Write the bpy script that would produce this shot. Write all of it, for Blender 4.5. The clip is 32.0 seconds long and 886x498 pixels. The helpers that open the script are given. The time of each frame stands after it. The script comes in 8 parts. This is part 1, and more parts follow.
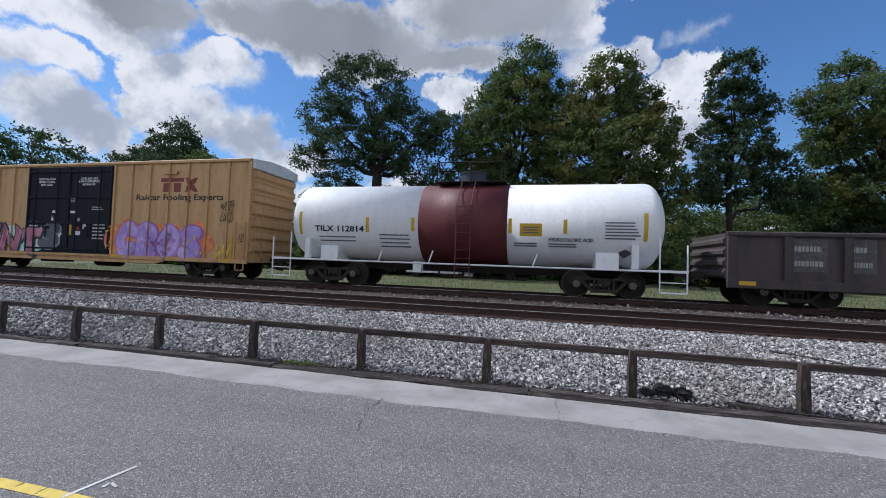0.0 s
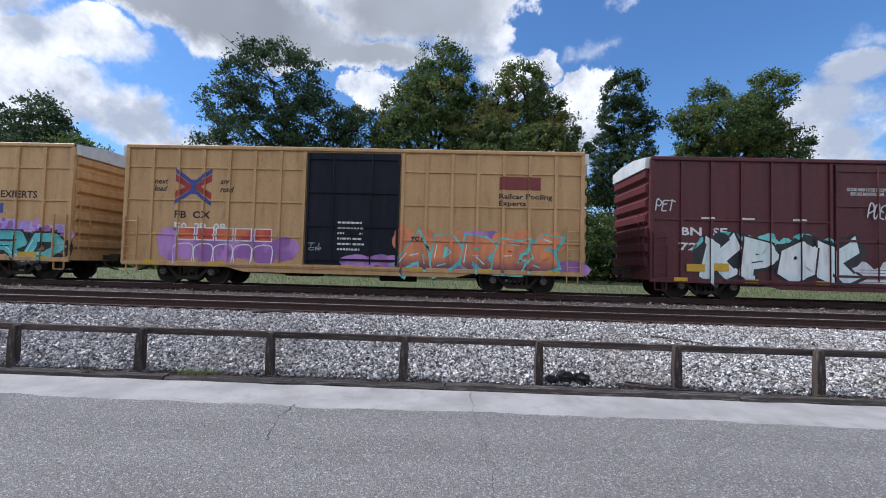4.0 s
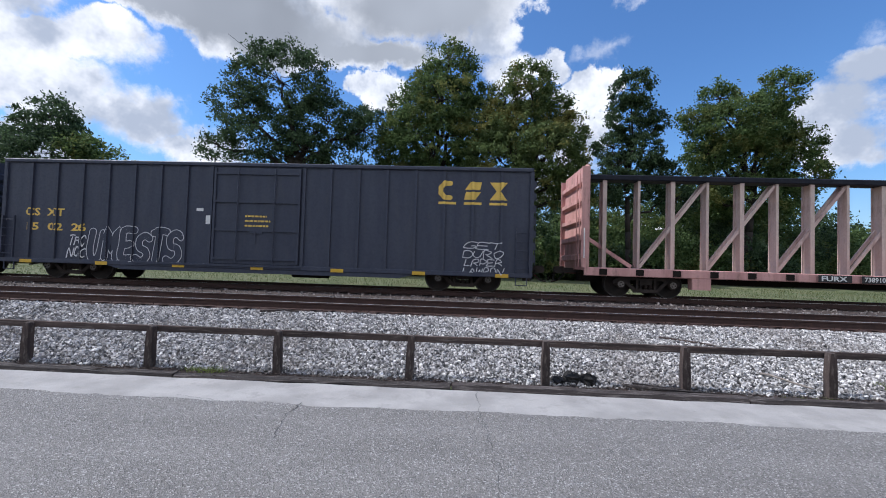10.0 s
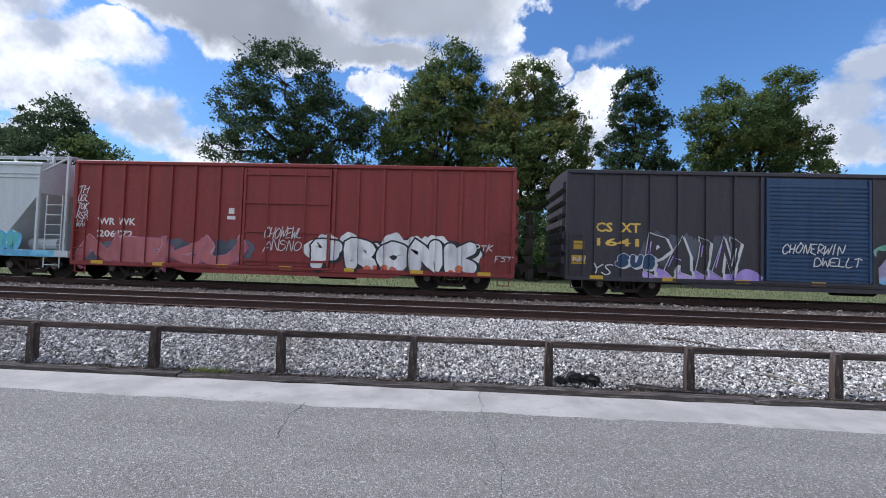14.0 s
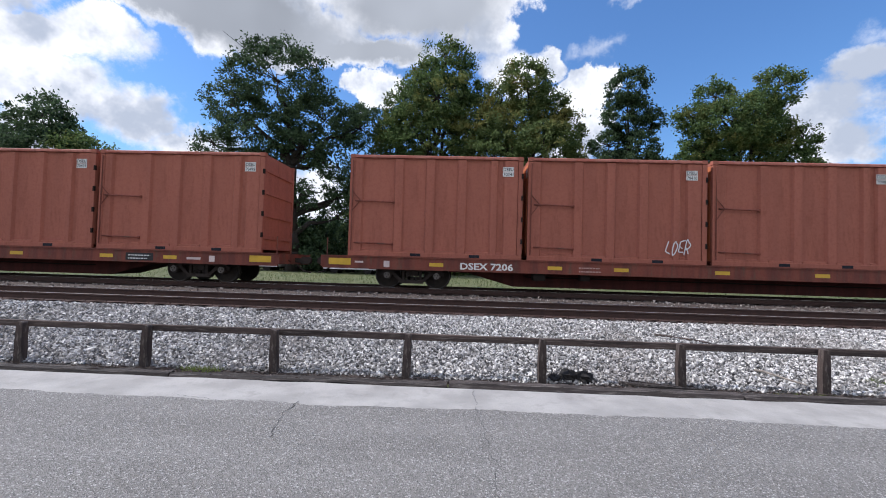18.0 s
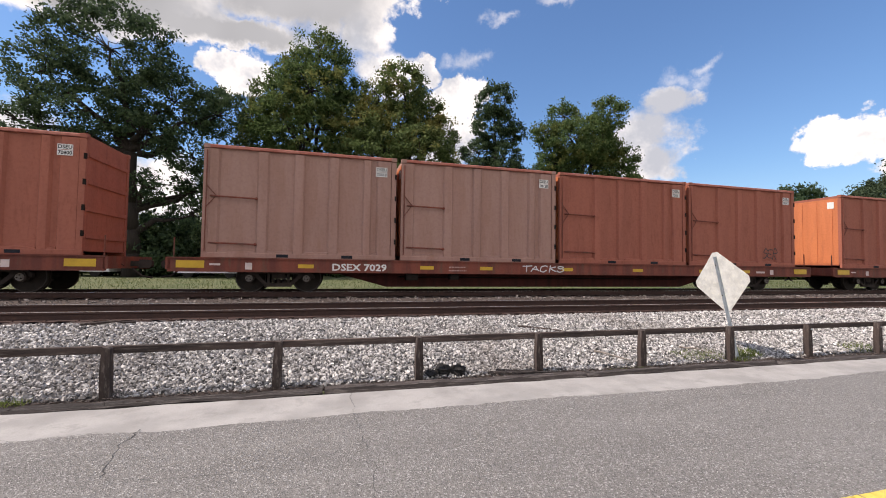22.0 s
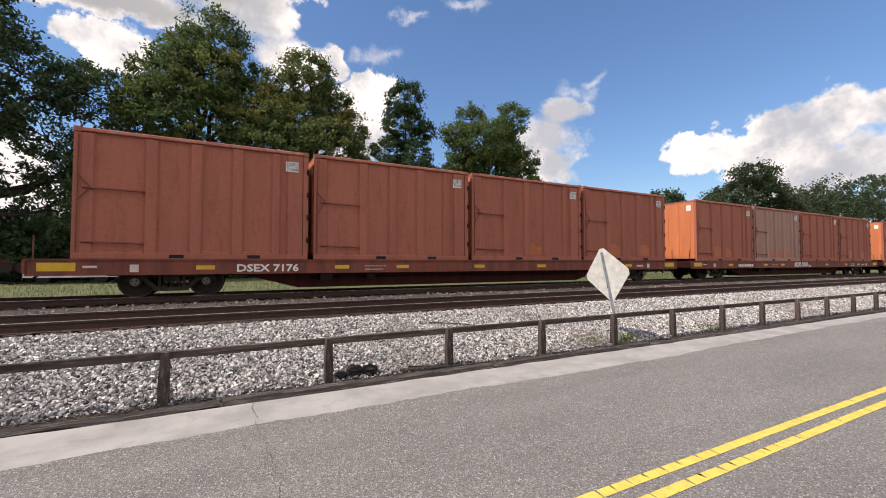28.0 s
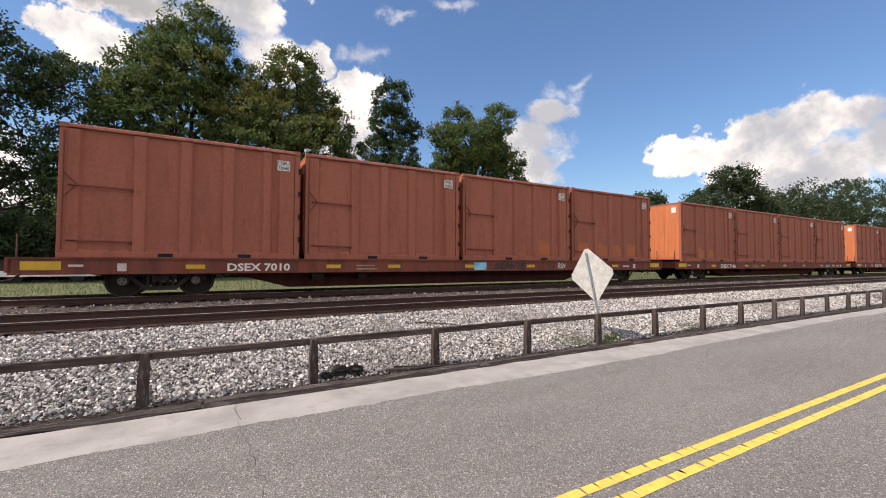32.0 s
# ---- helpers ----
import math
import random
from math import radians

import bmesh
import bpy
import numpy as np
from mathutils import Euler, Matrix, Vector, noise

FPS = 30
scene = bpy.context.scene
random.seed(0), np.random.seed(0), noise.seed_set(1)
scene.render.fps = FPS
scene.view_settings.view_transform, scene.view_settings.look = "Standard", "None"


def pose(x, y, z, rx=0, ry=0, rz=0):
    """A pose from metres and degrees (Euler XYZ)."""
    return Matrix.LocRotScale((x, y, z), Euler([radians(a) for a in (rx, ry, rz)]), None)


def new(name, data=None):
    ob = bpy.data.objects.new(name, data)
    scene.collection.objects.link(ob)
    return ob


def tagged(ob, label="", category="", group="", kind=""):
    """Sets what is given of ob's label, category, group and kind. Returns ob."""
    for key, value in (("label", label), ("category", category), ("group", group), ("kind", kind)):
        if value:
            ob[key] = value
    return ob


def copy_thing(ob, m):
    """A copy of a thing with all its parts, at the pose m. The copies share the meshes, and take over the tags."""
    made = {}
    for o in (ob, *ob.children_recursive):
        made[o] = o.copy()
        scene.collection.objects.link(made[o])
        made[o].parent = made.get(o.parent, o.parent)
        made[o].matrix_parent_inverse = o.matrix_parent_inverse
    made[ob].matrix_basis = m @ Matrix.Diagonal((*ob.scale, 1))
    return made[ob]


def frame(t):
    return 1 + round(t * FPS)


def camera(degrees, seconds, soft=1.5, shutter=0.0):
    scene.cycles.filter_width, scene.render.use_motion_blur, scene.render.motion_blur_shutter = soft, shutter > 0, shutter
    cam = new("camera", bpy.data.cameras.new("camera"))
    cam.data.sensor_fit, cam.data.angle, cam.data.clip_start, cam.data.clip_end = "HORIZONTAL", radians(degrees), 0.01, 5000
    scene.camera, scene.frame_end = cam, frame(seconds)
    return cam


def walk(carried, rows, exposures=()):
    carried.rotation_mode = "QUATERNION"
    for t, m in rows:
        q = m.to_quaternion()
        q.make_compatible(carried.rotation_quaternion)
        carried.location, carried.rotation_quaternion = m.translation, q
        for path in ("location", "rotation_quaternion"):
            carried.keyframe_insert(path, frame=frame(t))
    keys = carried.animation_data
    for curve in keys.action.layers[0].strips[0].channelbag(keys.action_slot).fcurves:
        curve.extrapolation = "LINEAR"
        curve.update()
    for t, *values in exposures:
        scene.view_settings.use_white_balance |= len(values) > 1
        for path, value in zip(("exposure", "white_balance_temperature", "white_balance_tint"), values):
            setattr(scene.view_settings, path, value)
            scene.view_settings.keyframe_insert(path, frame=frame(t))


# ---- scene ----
cam = camera(94.87, 32.0, soft=1.0)
# seconds, yaw, pitch, roll of a camera that turns on the spot
PATH = [
    (0.0, 13.42, 1.89, -2.03), (0.5, 9.30, 1.97, -1.78), (1.0, 6.29, 2.03, -1.68), (1.5, 4.27, 2.06, -1.64),
    (2.0, 2.93, 2.02, -1.48), (2.5, 2.16, 1.98, -1.52), (3.0, 1.80, 2.01, -1.53), (3.5, 1.72, 2.00, -1.55),
    (5.5, 2.21, 1.95, -1.66), (6.0, 2.41, 1.96, -1.65), (6.5, 2.52, 1.96, -1.66), (7.0, 2.55, 1.96, -1.70),
    (7.5, 2.54, 1.95, -1.71), (8.0, 2.53, 1.93, -1.71), (8.5, 2.54, 1.94, -1.76), (9.0, 2.54, 1.96, -1.70),
    (9.5, 2.55, 1.93, -1.73), (10.0, 2.67, 1.91, -1.77), (10.5, 2.86, 1.92, -1.80), (11.0, 3.00, 1.92, -1.82),
    (11.5, 3.03, 1.92, -1.78), (12.0, 3.05, 1.90, -1.80), (12.5, 3.09, 1.90, -1.81), (13.0, 3.11, 1.92, -1.84),
    (13.5, 3.09, 1.93, -1.83), (14.0, 3.06, 1.95, -1.75), (14.5, 3.07, 1.87, -1.67), (16.5, 3.06, 1.87, -1.57),
    (17.0, 2.97, 1.84, -1.67), (17.5, 2.06, 1.74, -1.64), (18.0, 2.21, 1.68, -1.65), (18.5, 1.01, 1.74, -1.59),
    (19.0, -1.76, 1.76, -1.40), (19.5, -5.11, 1.84, -1.31), (20.0, -8.23, 1.92, -1.18), (20.5, -10.81, 1.99, -1.15),
    (21.0, -12.80, 2.04, -1.02), (21.5, -14.09, 2.09, -0.93), (22.0, -14.90, 2.12, -0.86), (22.5, -15.49, 2.17, -0.86),
    (23.0, -16.17, 2.18, -0.80), (23.5, -17.06, 2.18, -0.70), (24.0, -18.14, 2.17, -0.59), (24.5, -19.24, 2.07, -0.62),
    (25.0, -20.39, 2.06, -0.49), (25.5, -21.58, 2.13, -0.25), (27.5, -26.34, 1.90, -0.13), (28.0, -27.33, 1.92, 0.01),
    (28.5, -28.18, 1.89, 0.01), (29.0, -28.75, 1.85, 0.05), (29.5, -29.08, 1.84, -0.03), (30.0, -29.17, 1.85, -0.02),
    (30.5, -29.25, 1.86, -0.03), (31.0, -29.36, 1.86, -0.03), (31.5, -29.33, 1.86, -0.08), (32.0, -29.22, 1.91, -0.18),
]
walk(cam, [(t, pose(0, 0, 1.6, 90 + p, r, w)) for t, w, p, r in PATH],
     exposures=[(0, -0.2, 5850, 12), (1, -0.04, 5850, 12), (2, 0.06, 5850, 12), (3, 0.1, 5850, 12), (9, 0.17, 5850, 12), (16.5, 0.25, 5900, 12), (18.5, 0.31, 6150, 13), (20.5, 0.36, 6800, 16), (24, 0.32, 7050, 16), (32, 0.29, 7250, 16)])

# ---- light ----
SUN_WAY = Vector((1.05, -0.06, -1.3)).normalized()
sun = new("sun", bpy.data.lights.new("sun", "SUN"))
sun.data.energy, sun.data.angle, sun.data.color = 4.5, radians(0.6), (1.0, 0.95, 0.87)
sun.rotation_mode = "QUATERNION"
sun.rotation_quaternion = SUN_WAY.to_track_quat("-Z", "Y")


class Nodes:
    """A short hand for node trees."""

    def __init__(self, tree):
        self.tree = tree

    def add(self, kind, **sockets):
        node = self.tree.nodes.new("ShaderNode" + kind)
        return node

    def link(self, a, b):
        self.tree.links.new(a, b)

    def put(self, socket, value):
        if hasattr(value, "is_linked"):
            self.link(value, socket)
        elif hasattr(socket.default_value, "__len__") and isinstance(value, (tuple, list)):
            socket.default_value = tuple(value) + ((1.0,) if len(value) == 3 and len(socket.default_value) == 4 else ())
        else:
            socket.default_value = value

    def math(self, op, a, b=0.0, c=0.0, clamp=False):
        n = self.tree.nodes.new("ShaderNodeMath")
        n.operation, n.use_clamp = op, clamp
        for s, v in zip(n.inputs, (a, b, c)):
            self.put(s, v)
        return n.outputs[0]

    def mix(self, f, a, b, blend="MIX"):
        n = self.tree.nodes.new("ShaderNodeMix")
        n.data_type, n.blend_type = "RGBA", blend
        self.put(n.inputs[0], f)
        self.put(n.inputs[6], a)
        self.put(n.inputs[7], b)
        return n.outputs[2]

    def noise(self, vec, scale, detail=4.0, rough=0.55, color=False):
        n = self.tree.nodes.new("ShaderNodeTexNoise")
        n.inputs["Scale"].default_value, n.inputs["Detail"].default_value, n.inputs["Roughness"].default_value = scale, detail, rough
        if vec is not None:
            self.link(vec, n.inputs["Vector"])
        return n.outputs[1] if color else n.outputs[0]

    def ramp(self, f, lo, hi, a=0.0, b=1.0):
        n = self.tree.nodes.new("ShaderNodeMapRange")
        n.interpolation_type = "SMOOTHSTEP"
        for i, v in enumerate((f, lo, hi, a, b)):
            self.put(n.inputs[i], v)
        return n.outputs[0]

    def scaled(self, vec, s):
        n = self.tree.nodes.new("ShaderNodeMapping")
        self.link(vec, n.inputs[0])
        n.inputs["Scale"].default_value = s
        return n.outputs[0]


# clouds: azimuth from the track's square, elevation, half sizes in degrees
GREY_CLOUDS = [(-28.7, 27.8, 16.8, 4.7), (-5.6, 32.2, 16.0, 4.8), (-14.9, 26.8, 13.6, 2.2), (-37.7, 26.5, 9.6, 2.6), (-21.5, 38.0, 39.3, 5.8), (-52.0, 26.0, 8.0, 2.2)]
WHITE_CLOUDS = [(-58.0, 24.0, 11.0, 3.4), (-61.0, 18.0, 7.0, 2.4), (-48.3, 20.8, 4.7, 2.0), (-43.1, 21.5, 6.7, 2.6), (-46.4, 15.3, 6.0, 2.7), (-40.3, 15.2, 5.4, 3.2), (-49.0, 9.8, 5.9, 3.2), (-35.4, 12.9, 4.8, 2.2), (-13.1, 22.0, 4.3, 2.6), (4.6, 29.8, 4.7, 4.2), (7.9, 24.5, 3.8, 3.9), (12.9, 26.2, 2.8, 2.4), (16.6, 22.3, 3.5, 2.9), (15.3, 16.5, 4.3, 4.2), (-50.0, 20.0, 3.5, 2.0), (-57.2, 12.9, 7.0, 3.3), (-46.5, 16.3, 7.3, 3.7), (-39.7, 15.0, 4.0, 2.7), (44.9, 20.1, 3.3, 2.0), (43.0, 16.0, 4.3, 3.6), (43.4, 12.6, 4.4, 2.9), (60.0, 13.0, 4.5, 2.9), (66.1, 12.1, 5.2, 3.1), (71.4, 14.1, 3.5, 2.9), (75.1, 13.8, 2.9, 2.4), (76.6, 10.1, 4.1, 3.1), (69.9, 9.4, 7.3, 2.7), (-31.0, 6.5, 9.0, 4.0), (-20.0, 9.0, 6.0, 4.5), (-10.0, 5.0, 8.0, 3.5), (2.0, 8.0, 6.0, 3.5), (10.5, 12.0, 4.0, 3.5), (27.0, 4.0, 7.0, 2.0), (-45.0, 4.0, 9.0, 3.0)]
WISPS = [(18.7, 27.1, 3.0, 1.3), (46.4, 22.4, 2.6, 1.9), (48.5, 24.0, 2.5, 0.9), (30.0, 33.0, 3.5, 0.8), (22.5, 30.5, 2.5, 0.7)]
world = bpy.data.worlds.new("sky")
scene.world = world
world.use_nodes = True
N = Nodes(world.node_tree)
world.node_tree.nodes.clear()
out, back = N.add("OutputWorld"), N.add("Background")
N.link(back.outputs[0], out.inputs[0])
sky = N.add("TexSky")
sky.sky_type, sky.sun_disc, sky.sun_elevation, sky.sun_rotation = "NISHITA", False, radians(51), radians(-93)
sky.air_density, sky.dust_density, sky.ozone_density = 1.3, 0.6, 2.5
tc = N.add("TexCoord").outputs["Generated"]
sep = N.add("SeparateXYZ")
N.link(tc, sep.inputs[0])
warp = N.noise(tc, 5.0, 7.0, 0.62, color=True)
wsep = N.add("SeparateXYZ")
N.link(warp, wsep.inputs[0])
az = N.math("MULTIPLY", N.math("ARCTAN2", sep.outputs[0], sep.outputs[1]), 57.2958)
el = N.math("MULTIPLY", N.math("ARCSINE", sep.outputs[2]), 57.2958)
az = N.math("ADD", az, N.math("MULTIPLY", N.math("SUBTRACT", wsep.outputs[0], 0.5), 14.0))
el = N.math("ADD", el, N.math("MULTIPLY", N.math("SUBTRACT", wsep.outputs[1], 0.5), 11.0))


def cloud_field(rows):
    total = None
    for a, e, ra, re in rows:
        da = N.math("DIVIDE", N.math("SUBTRACT", az, a), ra)
        de = N.math("DIVIDE", N.math("SUBTRACT", el, e), re)
        d = N.math("SUBTRACT", 1.0, N.math("SQRT", N.math("ADD", N.math("MULTIPLY", da, da), N.math("MULTIPLY", de, de))))
        total = d if total is None else N.math("SMOOTH_MAX", total, d, 0.12)
    return total


grey, white = cloud_field(GREY_CLOUDS), cloud_field(WHITE_CLOUDS)
fine = N.noise(tc, 16.0, 6.0, 0.6)
puff = N.noise(tc, 26.0, 7.0, 0.65)
billow = N.noise(tc, 7.0, 5.0, 0.6)
# unseen clouds added all round behind the camera, thickened to brighten the train's sides
rest = N.math("MULTIPLY", N.ramp(N.noise(tc, 2.2, 5.0, 0.55), 0.42, 0.52), N.ramp(sep.outputs[1], 0.05, -0.3))
field = N.math("ADD", N.math("MAXIMUM", grey, white), N.math("MULTIPLY", N.math("SUBTRACT", N.math("ADD", fine, puff), 1.0), 0.6))
soft = N.ramp(N.noise(tc, 3.4, 3.0), 0.42, 0.64, 0.14, 0.5)
wisp = N.math("ADD", cloud_field(WISPS), N.math("MULTIPLY", N.math("SUBTRACT", puff, 0.5), 2.2))
mask = N.math("MAXIMUM", N.math("MAXIMUM", N.ramp(field, N.math("MULTIPLY", soft, -0.25), soft), rest), N.ramp(wisp, -0.1, 1.2, 0.0, 0.45))
lit = N.mix(N.ramp(N.math("ADD", billow, N.math("MULTIPLY", field, 0.1)), 0.4, 0.66), (9.6, 9.5, 9.4), (4.5, 4.9, 5.6))
dull = N.mix(N.ramp(N.noise(tc, 3.0, 3.0, 0.5), 0.3, 0.7), (3.0, 3.15, 3.4), (4.4, 4.6, 4.9))
cloud = N.mix(N.ramp(N.math("SUBTRACT", grey, N.math("MULTIPLY", fine, 0.22)), -0.22, 0.42), lit, dull)
deep = N.mix(1.0, sky.outputs[0], (0.74, 1.0, 1.3), "MULTIPLY")
haze = N.mix(N.ramp(sep.outputs[2], 0.0, 0.22, 0.3, 0.0), deep, (5.2, 6.3, 7.8))
N.link(N.mix(mask, haze, cloud), back.inputs[0])
back.inputs[1].default_value = 0.1

# ---- materials ----


def material(name):
    m = bpy.data.materials.new(name)
    m.use_nodes = True
    m.node_tree.nodes.clear()
    n = Nodes(m.node_tree)
    bsdf, o = n.add("BsdfPrincipled"), n.add("OutputMaterial")
    n.link(bsdf.outputs[0], o.inputs[0])
    return m, n, bsdf


def coords(n, kind="Object"):
    return n.add("TexCoord").outputs[kind]


def bump(n, bsdf, height, strength, distance):
    b = n.add("Bump")
    b.inputs["Strength"].default_value, b.inputs["Distance"].default_value = strength, distance
    n.link(height, b.inputs["Height"])
    n.link(b.outputs[0], bsdf.inputs["Normal"])


def surface(name, col, col2=None, scale=3.0, rough=0.7, metal=0.0, relief=0.002, fine=60.0, dirt=None, amount=0.5, streak=False, vary=0.0, spec=0.4):
    """A worn surface: two tones, stains of dirt in patches or in vertical streaks, and fine relief."""
    m, n, bsdf = material(name)
    c = coords(n)
    big = n.noise(n.scaled(c, streak if isinstance(streak, tuple) else (3.0, 3.0, 0.35)) if streak else c, scale, 5.0)
    small = n.noise(c, fine, 3.0)
    base = n.mix(n.ramp(big, 0.35, 0.68), col, col2 or tuple(v * 0.78 for v in col))
    base = n.mix(n.math("MULTIPLY", n.ramp(small, 0.4, 0.75), 0.25), base, tuple(v * 0.6 for v in col))
    if dirt:
        patch = n.noise(n.scaled(c, streak if isinstance(streak, tuple) else (2.2, 2.2, 0.5)) if streak else c, scale * 2.3, 7.0, 0.68)
        base = n.mix(n.math("MULTIPLY", n.ramp(patch, 0.5, 0.72), amount), base, dirt)
    if vary:
        r = n.add("ObjectInfo").outputs["Random"]
        h = n.add("HueSaturation")
        n.link(n.ramp(r, 0.0, 1.0, 1.0 - vary, 1.0 + vary), h.inputs["Value"])
        n.link(base, h.inputs["Color"])
        base = h.outputs[0]
    n.link(base, bsdf.inputs["Base Color"])
    n.link(n.ramp(small, 0.2, 0.8, rough - 0.08, min(1.0, rough + 0.1)), bsdf.inputs["Roughness"])
    bsdf.inputs["Metallic"].default_value = metal
    bsdf.inputs["Specular IOR Level"].default_value = spec
    bump(n, bsdf, small, 0.5, relief)
    return m


def paint(name, col, fade=None, dirt=(0.09, 0.065, 0.05), amount=0.35, rough=0.55, spec=0.35):
    return surface(name, col, fade or tuple(0.8 * v + 0.02 for v in col), 0.9, rough, relief=0.0006, fine=13.0, dirt=dirt, amount=amount, streak=True, vary=0.04, spec=spec)


def flat_paint(name, col, rough=0.5):
    return surface(name, col, tuple(0.85 * v for v in col), 2.0, rough, relief=0.0005, fine=30.0, dirt=tuple(0.5 * v for v in col), amount=0.25)


TAN = paint("tan_paint", (0.54, 0.335, 0.158), (0.47, 0.28, 0.125), amount=0.32)
BLACK = paint("black_paint", (0.014, 0.016, 0.023), (0.02, 0.022, 0.03), dirt=(0.035, 0.033, 0.037), amount=0.3, rough=0.7, spec=0.12)
MAROON = paint("maroon_paint", (0.105, 0.024, 0.03), (0.078, 0.021, 0.027), dirt=(0.04, 0.022, 0.02), amount=0.4)
NAVY = paint("navy_paint", (0.034, 0.039, 0.062), (0.043, 0.048, 0.07), dirt=(0.065, 0.062, 0.068), amount=0.3)
BROWN_BLACK = paint("faded_black_paint", (0.047, 0.042, 0.052), (0.038, 0.036, 0.047), dirt=(0.06, 0.055, 0.06), amount=0.35)
BLUE_DOOR = paint("blue_paint", (0.03, 0.075, 0.16), (0.025, 0.055, 0.12), amount=0.25)
RED = paint("red_paint", (0.24, 0.038, 0.036), (0.2, 0.034, 0.033), amount=0.3)
PALE = paint("bare_pale_steel", (0.5, 0.4, 0.35), (0.4, 0.29, 0.26), dirt=(0.12, 0.08, 0.065), amount=0.55)
PINK = paint("faded_pink_paint", (0.56, 0.31, 0.28), (0.44, 0.23, 0.21), dirt=(0.12, 0.075, 0.06), amount=0.65)
WHITE = paint("white_paint", (0.78, 0.79, 0.8), (0.73, 0.74, 0.75), dirt=(0.45, 0.43, 0.4), amount=0.12)
HOPPER_GREY = paint("pale_grey_paint", (0.56, 0.61, 0.63), (0.52, 0.57, 0.59), dirt=(0.2, 0.2, 0.2), amount=0.12)
BAND = paint("wine_red_band", (0.11, 0.022, 0.025), (0.09, 0.02, 0.022), amount=0.3)
RUST_BOX = paint("rust_red_paint", (0.335, 0.117, 0.081), (0.295, 0.104, 0.073), dirt=(0.18, 0.058, 0.038), amount=0.4, rough=0.75, spec=0.2)
# Container ends facing the sun: its light is put into a brighter orange.
RUST_END = paint("sunlit_orange_red_paint", (0.55, 0.175, 0.07), (0.47, 0.145, 0.06), dirt=(0.3, 0.1, 0.055), amount=0.35, rough=0.7)
# Container top rails: the sunlit edge is painted in as a paler pink red.
RUST_RIM = paint("sunlit_pink_red_paint", (0.44, 0.17, 0.13), (0.36, 0.11, 0.08), dirt=(0.14, 0.05, 0.04), amount=0.6, rough=0.7)
RUST_GREY = paint("chalky_red_paint", (0.35, 0.21, 0.175), (0.31, 0.175, 0.14), dirt=(0.26, 0.14, 0.1), amount=0.4, rough=0.8)
ORANGE_PATCH = flat_paint("orange_touch_up", (0.42, 0.115, 0.035))
DECK_RED = paint("flatcar_red_paint", (0.2, 0.055, 0.036), (0.12, 0.036, 0.027), dirt=(0.11, 0.07, 0.05), amount=0.75, rough=0.75)
GALV = surface("galvanised_roof", (0.68, 0.7, 0.71), (0.55, 0.57, 0.58), 1.5, 0.55, 0.3, dirt=(0.25, 0.22, 0.18), amount=0.3)
# Flat car's centre sill: the shade below the deck is put into this red.
BELLY = paint("shaded_dark_red_paint", (0.075, 0.022, 0.018), (0.045, 0.017, 0.015), dirt=(0.03, 0.018, 0.016), amount=0.5, rough=0.85, spec=0.12)
STEEL = surface("truck_iron", (0.05, 0.04, 0.036), (0.03, 0.025, 0.022), 4.0, 0.9, relief=0.003, dirt=(0.06, 0.035, 0.024), amount=0.4, spec=0.15)
WHEEL = surface("wheel_iron", (0.03, 0.024, 0.02), (0.02, 0.017, 0.015), 5.0, 0.85, dirt=(0.055, 0.035, 0.024), amount=0.4, spec=0.2)
TREAD = surface("rolled_tread", (0.07, 0.06, 0.055), None, 8.0, 0.6, 0.4)
UNDER = surface("underframe_grime", (0.02, 0.016, 0.014), None, 3.0, 0.95, relief=0.003, spec=0.1)
GONDOLA = paint("grimy_black_paint", (0.075, 0.06, 0.058), (0.05, 0.043, 0.042), dirt=(0.1, 0.07, 0.06), amount=0.5, rough=0.8)
YELLOW = flat_paint("reflective_yellow", (0.6, 0.37, 0.03), 0.4)
LETTER_W = flat_paint("white_lettering", (0.72, 0.72, 0.7))
LETTER_K = flat_paint("black_lettering", (0.015, 0.013, 0.015))
LETTER_Y = flat_paint("yellow_lettering", (0.72, 0.48, 0.09))
LOGO_RED = flat_paint("logo_red", (0.33, 0.03, 0.035))
LOGO_BLUE = flat_paint("logo_blue", (0.045, 0.07, 0.28))
LOGO_MAROON = flat_paint("logo_maroon", (0.2, 0.035, 0.035))
RAIL = surface("rusty_rail", (0.066, 0.036, 0.03), (0.05, 0.029, 0.025), 6.0, 0.8, 0.2, relief=0.002, dirt=(0.12, 0.06, 0.04), amount=0.4)
RAIL_TOP = surface("rail_head", (0.62, 0.6, 0.59), (0.45, 0.42, 0.4), 9.0, 0.22, 1.0)
TIE = surface("creosoted_tie", (0.055, 0.034, 0.029), (0.036, 0.024, 0.021), 5.0, 0.95, relief=0.006, fine=45.0, dirt=(0.14, 0.08, 0.06), amount=0.5, vary=0.25)
TIMBER = surface("weathered_timber", (0.07, 0.05, 0.044), (0.03, 0.022, 0.02), 5.0, 0.95, relief=0.01, fine=55.0, dirt=(0.22, 0.185, 0.165), amount=0.6, streak=True, vary=0.2)
BEAM_WOOD = surface("weathered_beam", (0.07, 0.05, 0.044), (0.03, 0.022, 0.02), 5.0, 0.95, relief=0.01, fine=55.0, dirt=(0.22, 0.185, 0.165), amount=0.55, streak=(0.25, 3.0, 3.0), vary=0.2)
EDGE_WOOD = surface("rotted_timber", (0.05, 0.04, 0.038), (0.022, 0.018, 0.017), 6.0, 0.95, relief=0.016, fine=40.0, dirt=(0.25, 0.22, 0.205), amount=0.6, streak=(0.2, 4.0, 4.0), vary=0.25)
ALU = surface("dull_aluminium", (0.72, 0.71, 0.67), (0.56, 0.55, 0.52), 7.0, 0.5, 0.25, relief=0.0005, dirt=(0.85, 0.82, 0.7), amount=0.6)
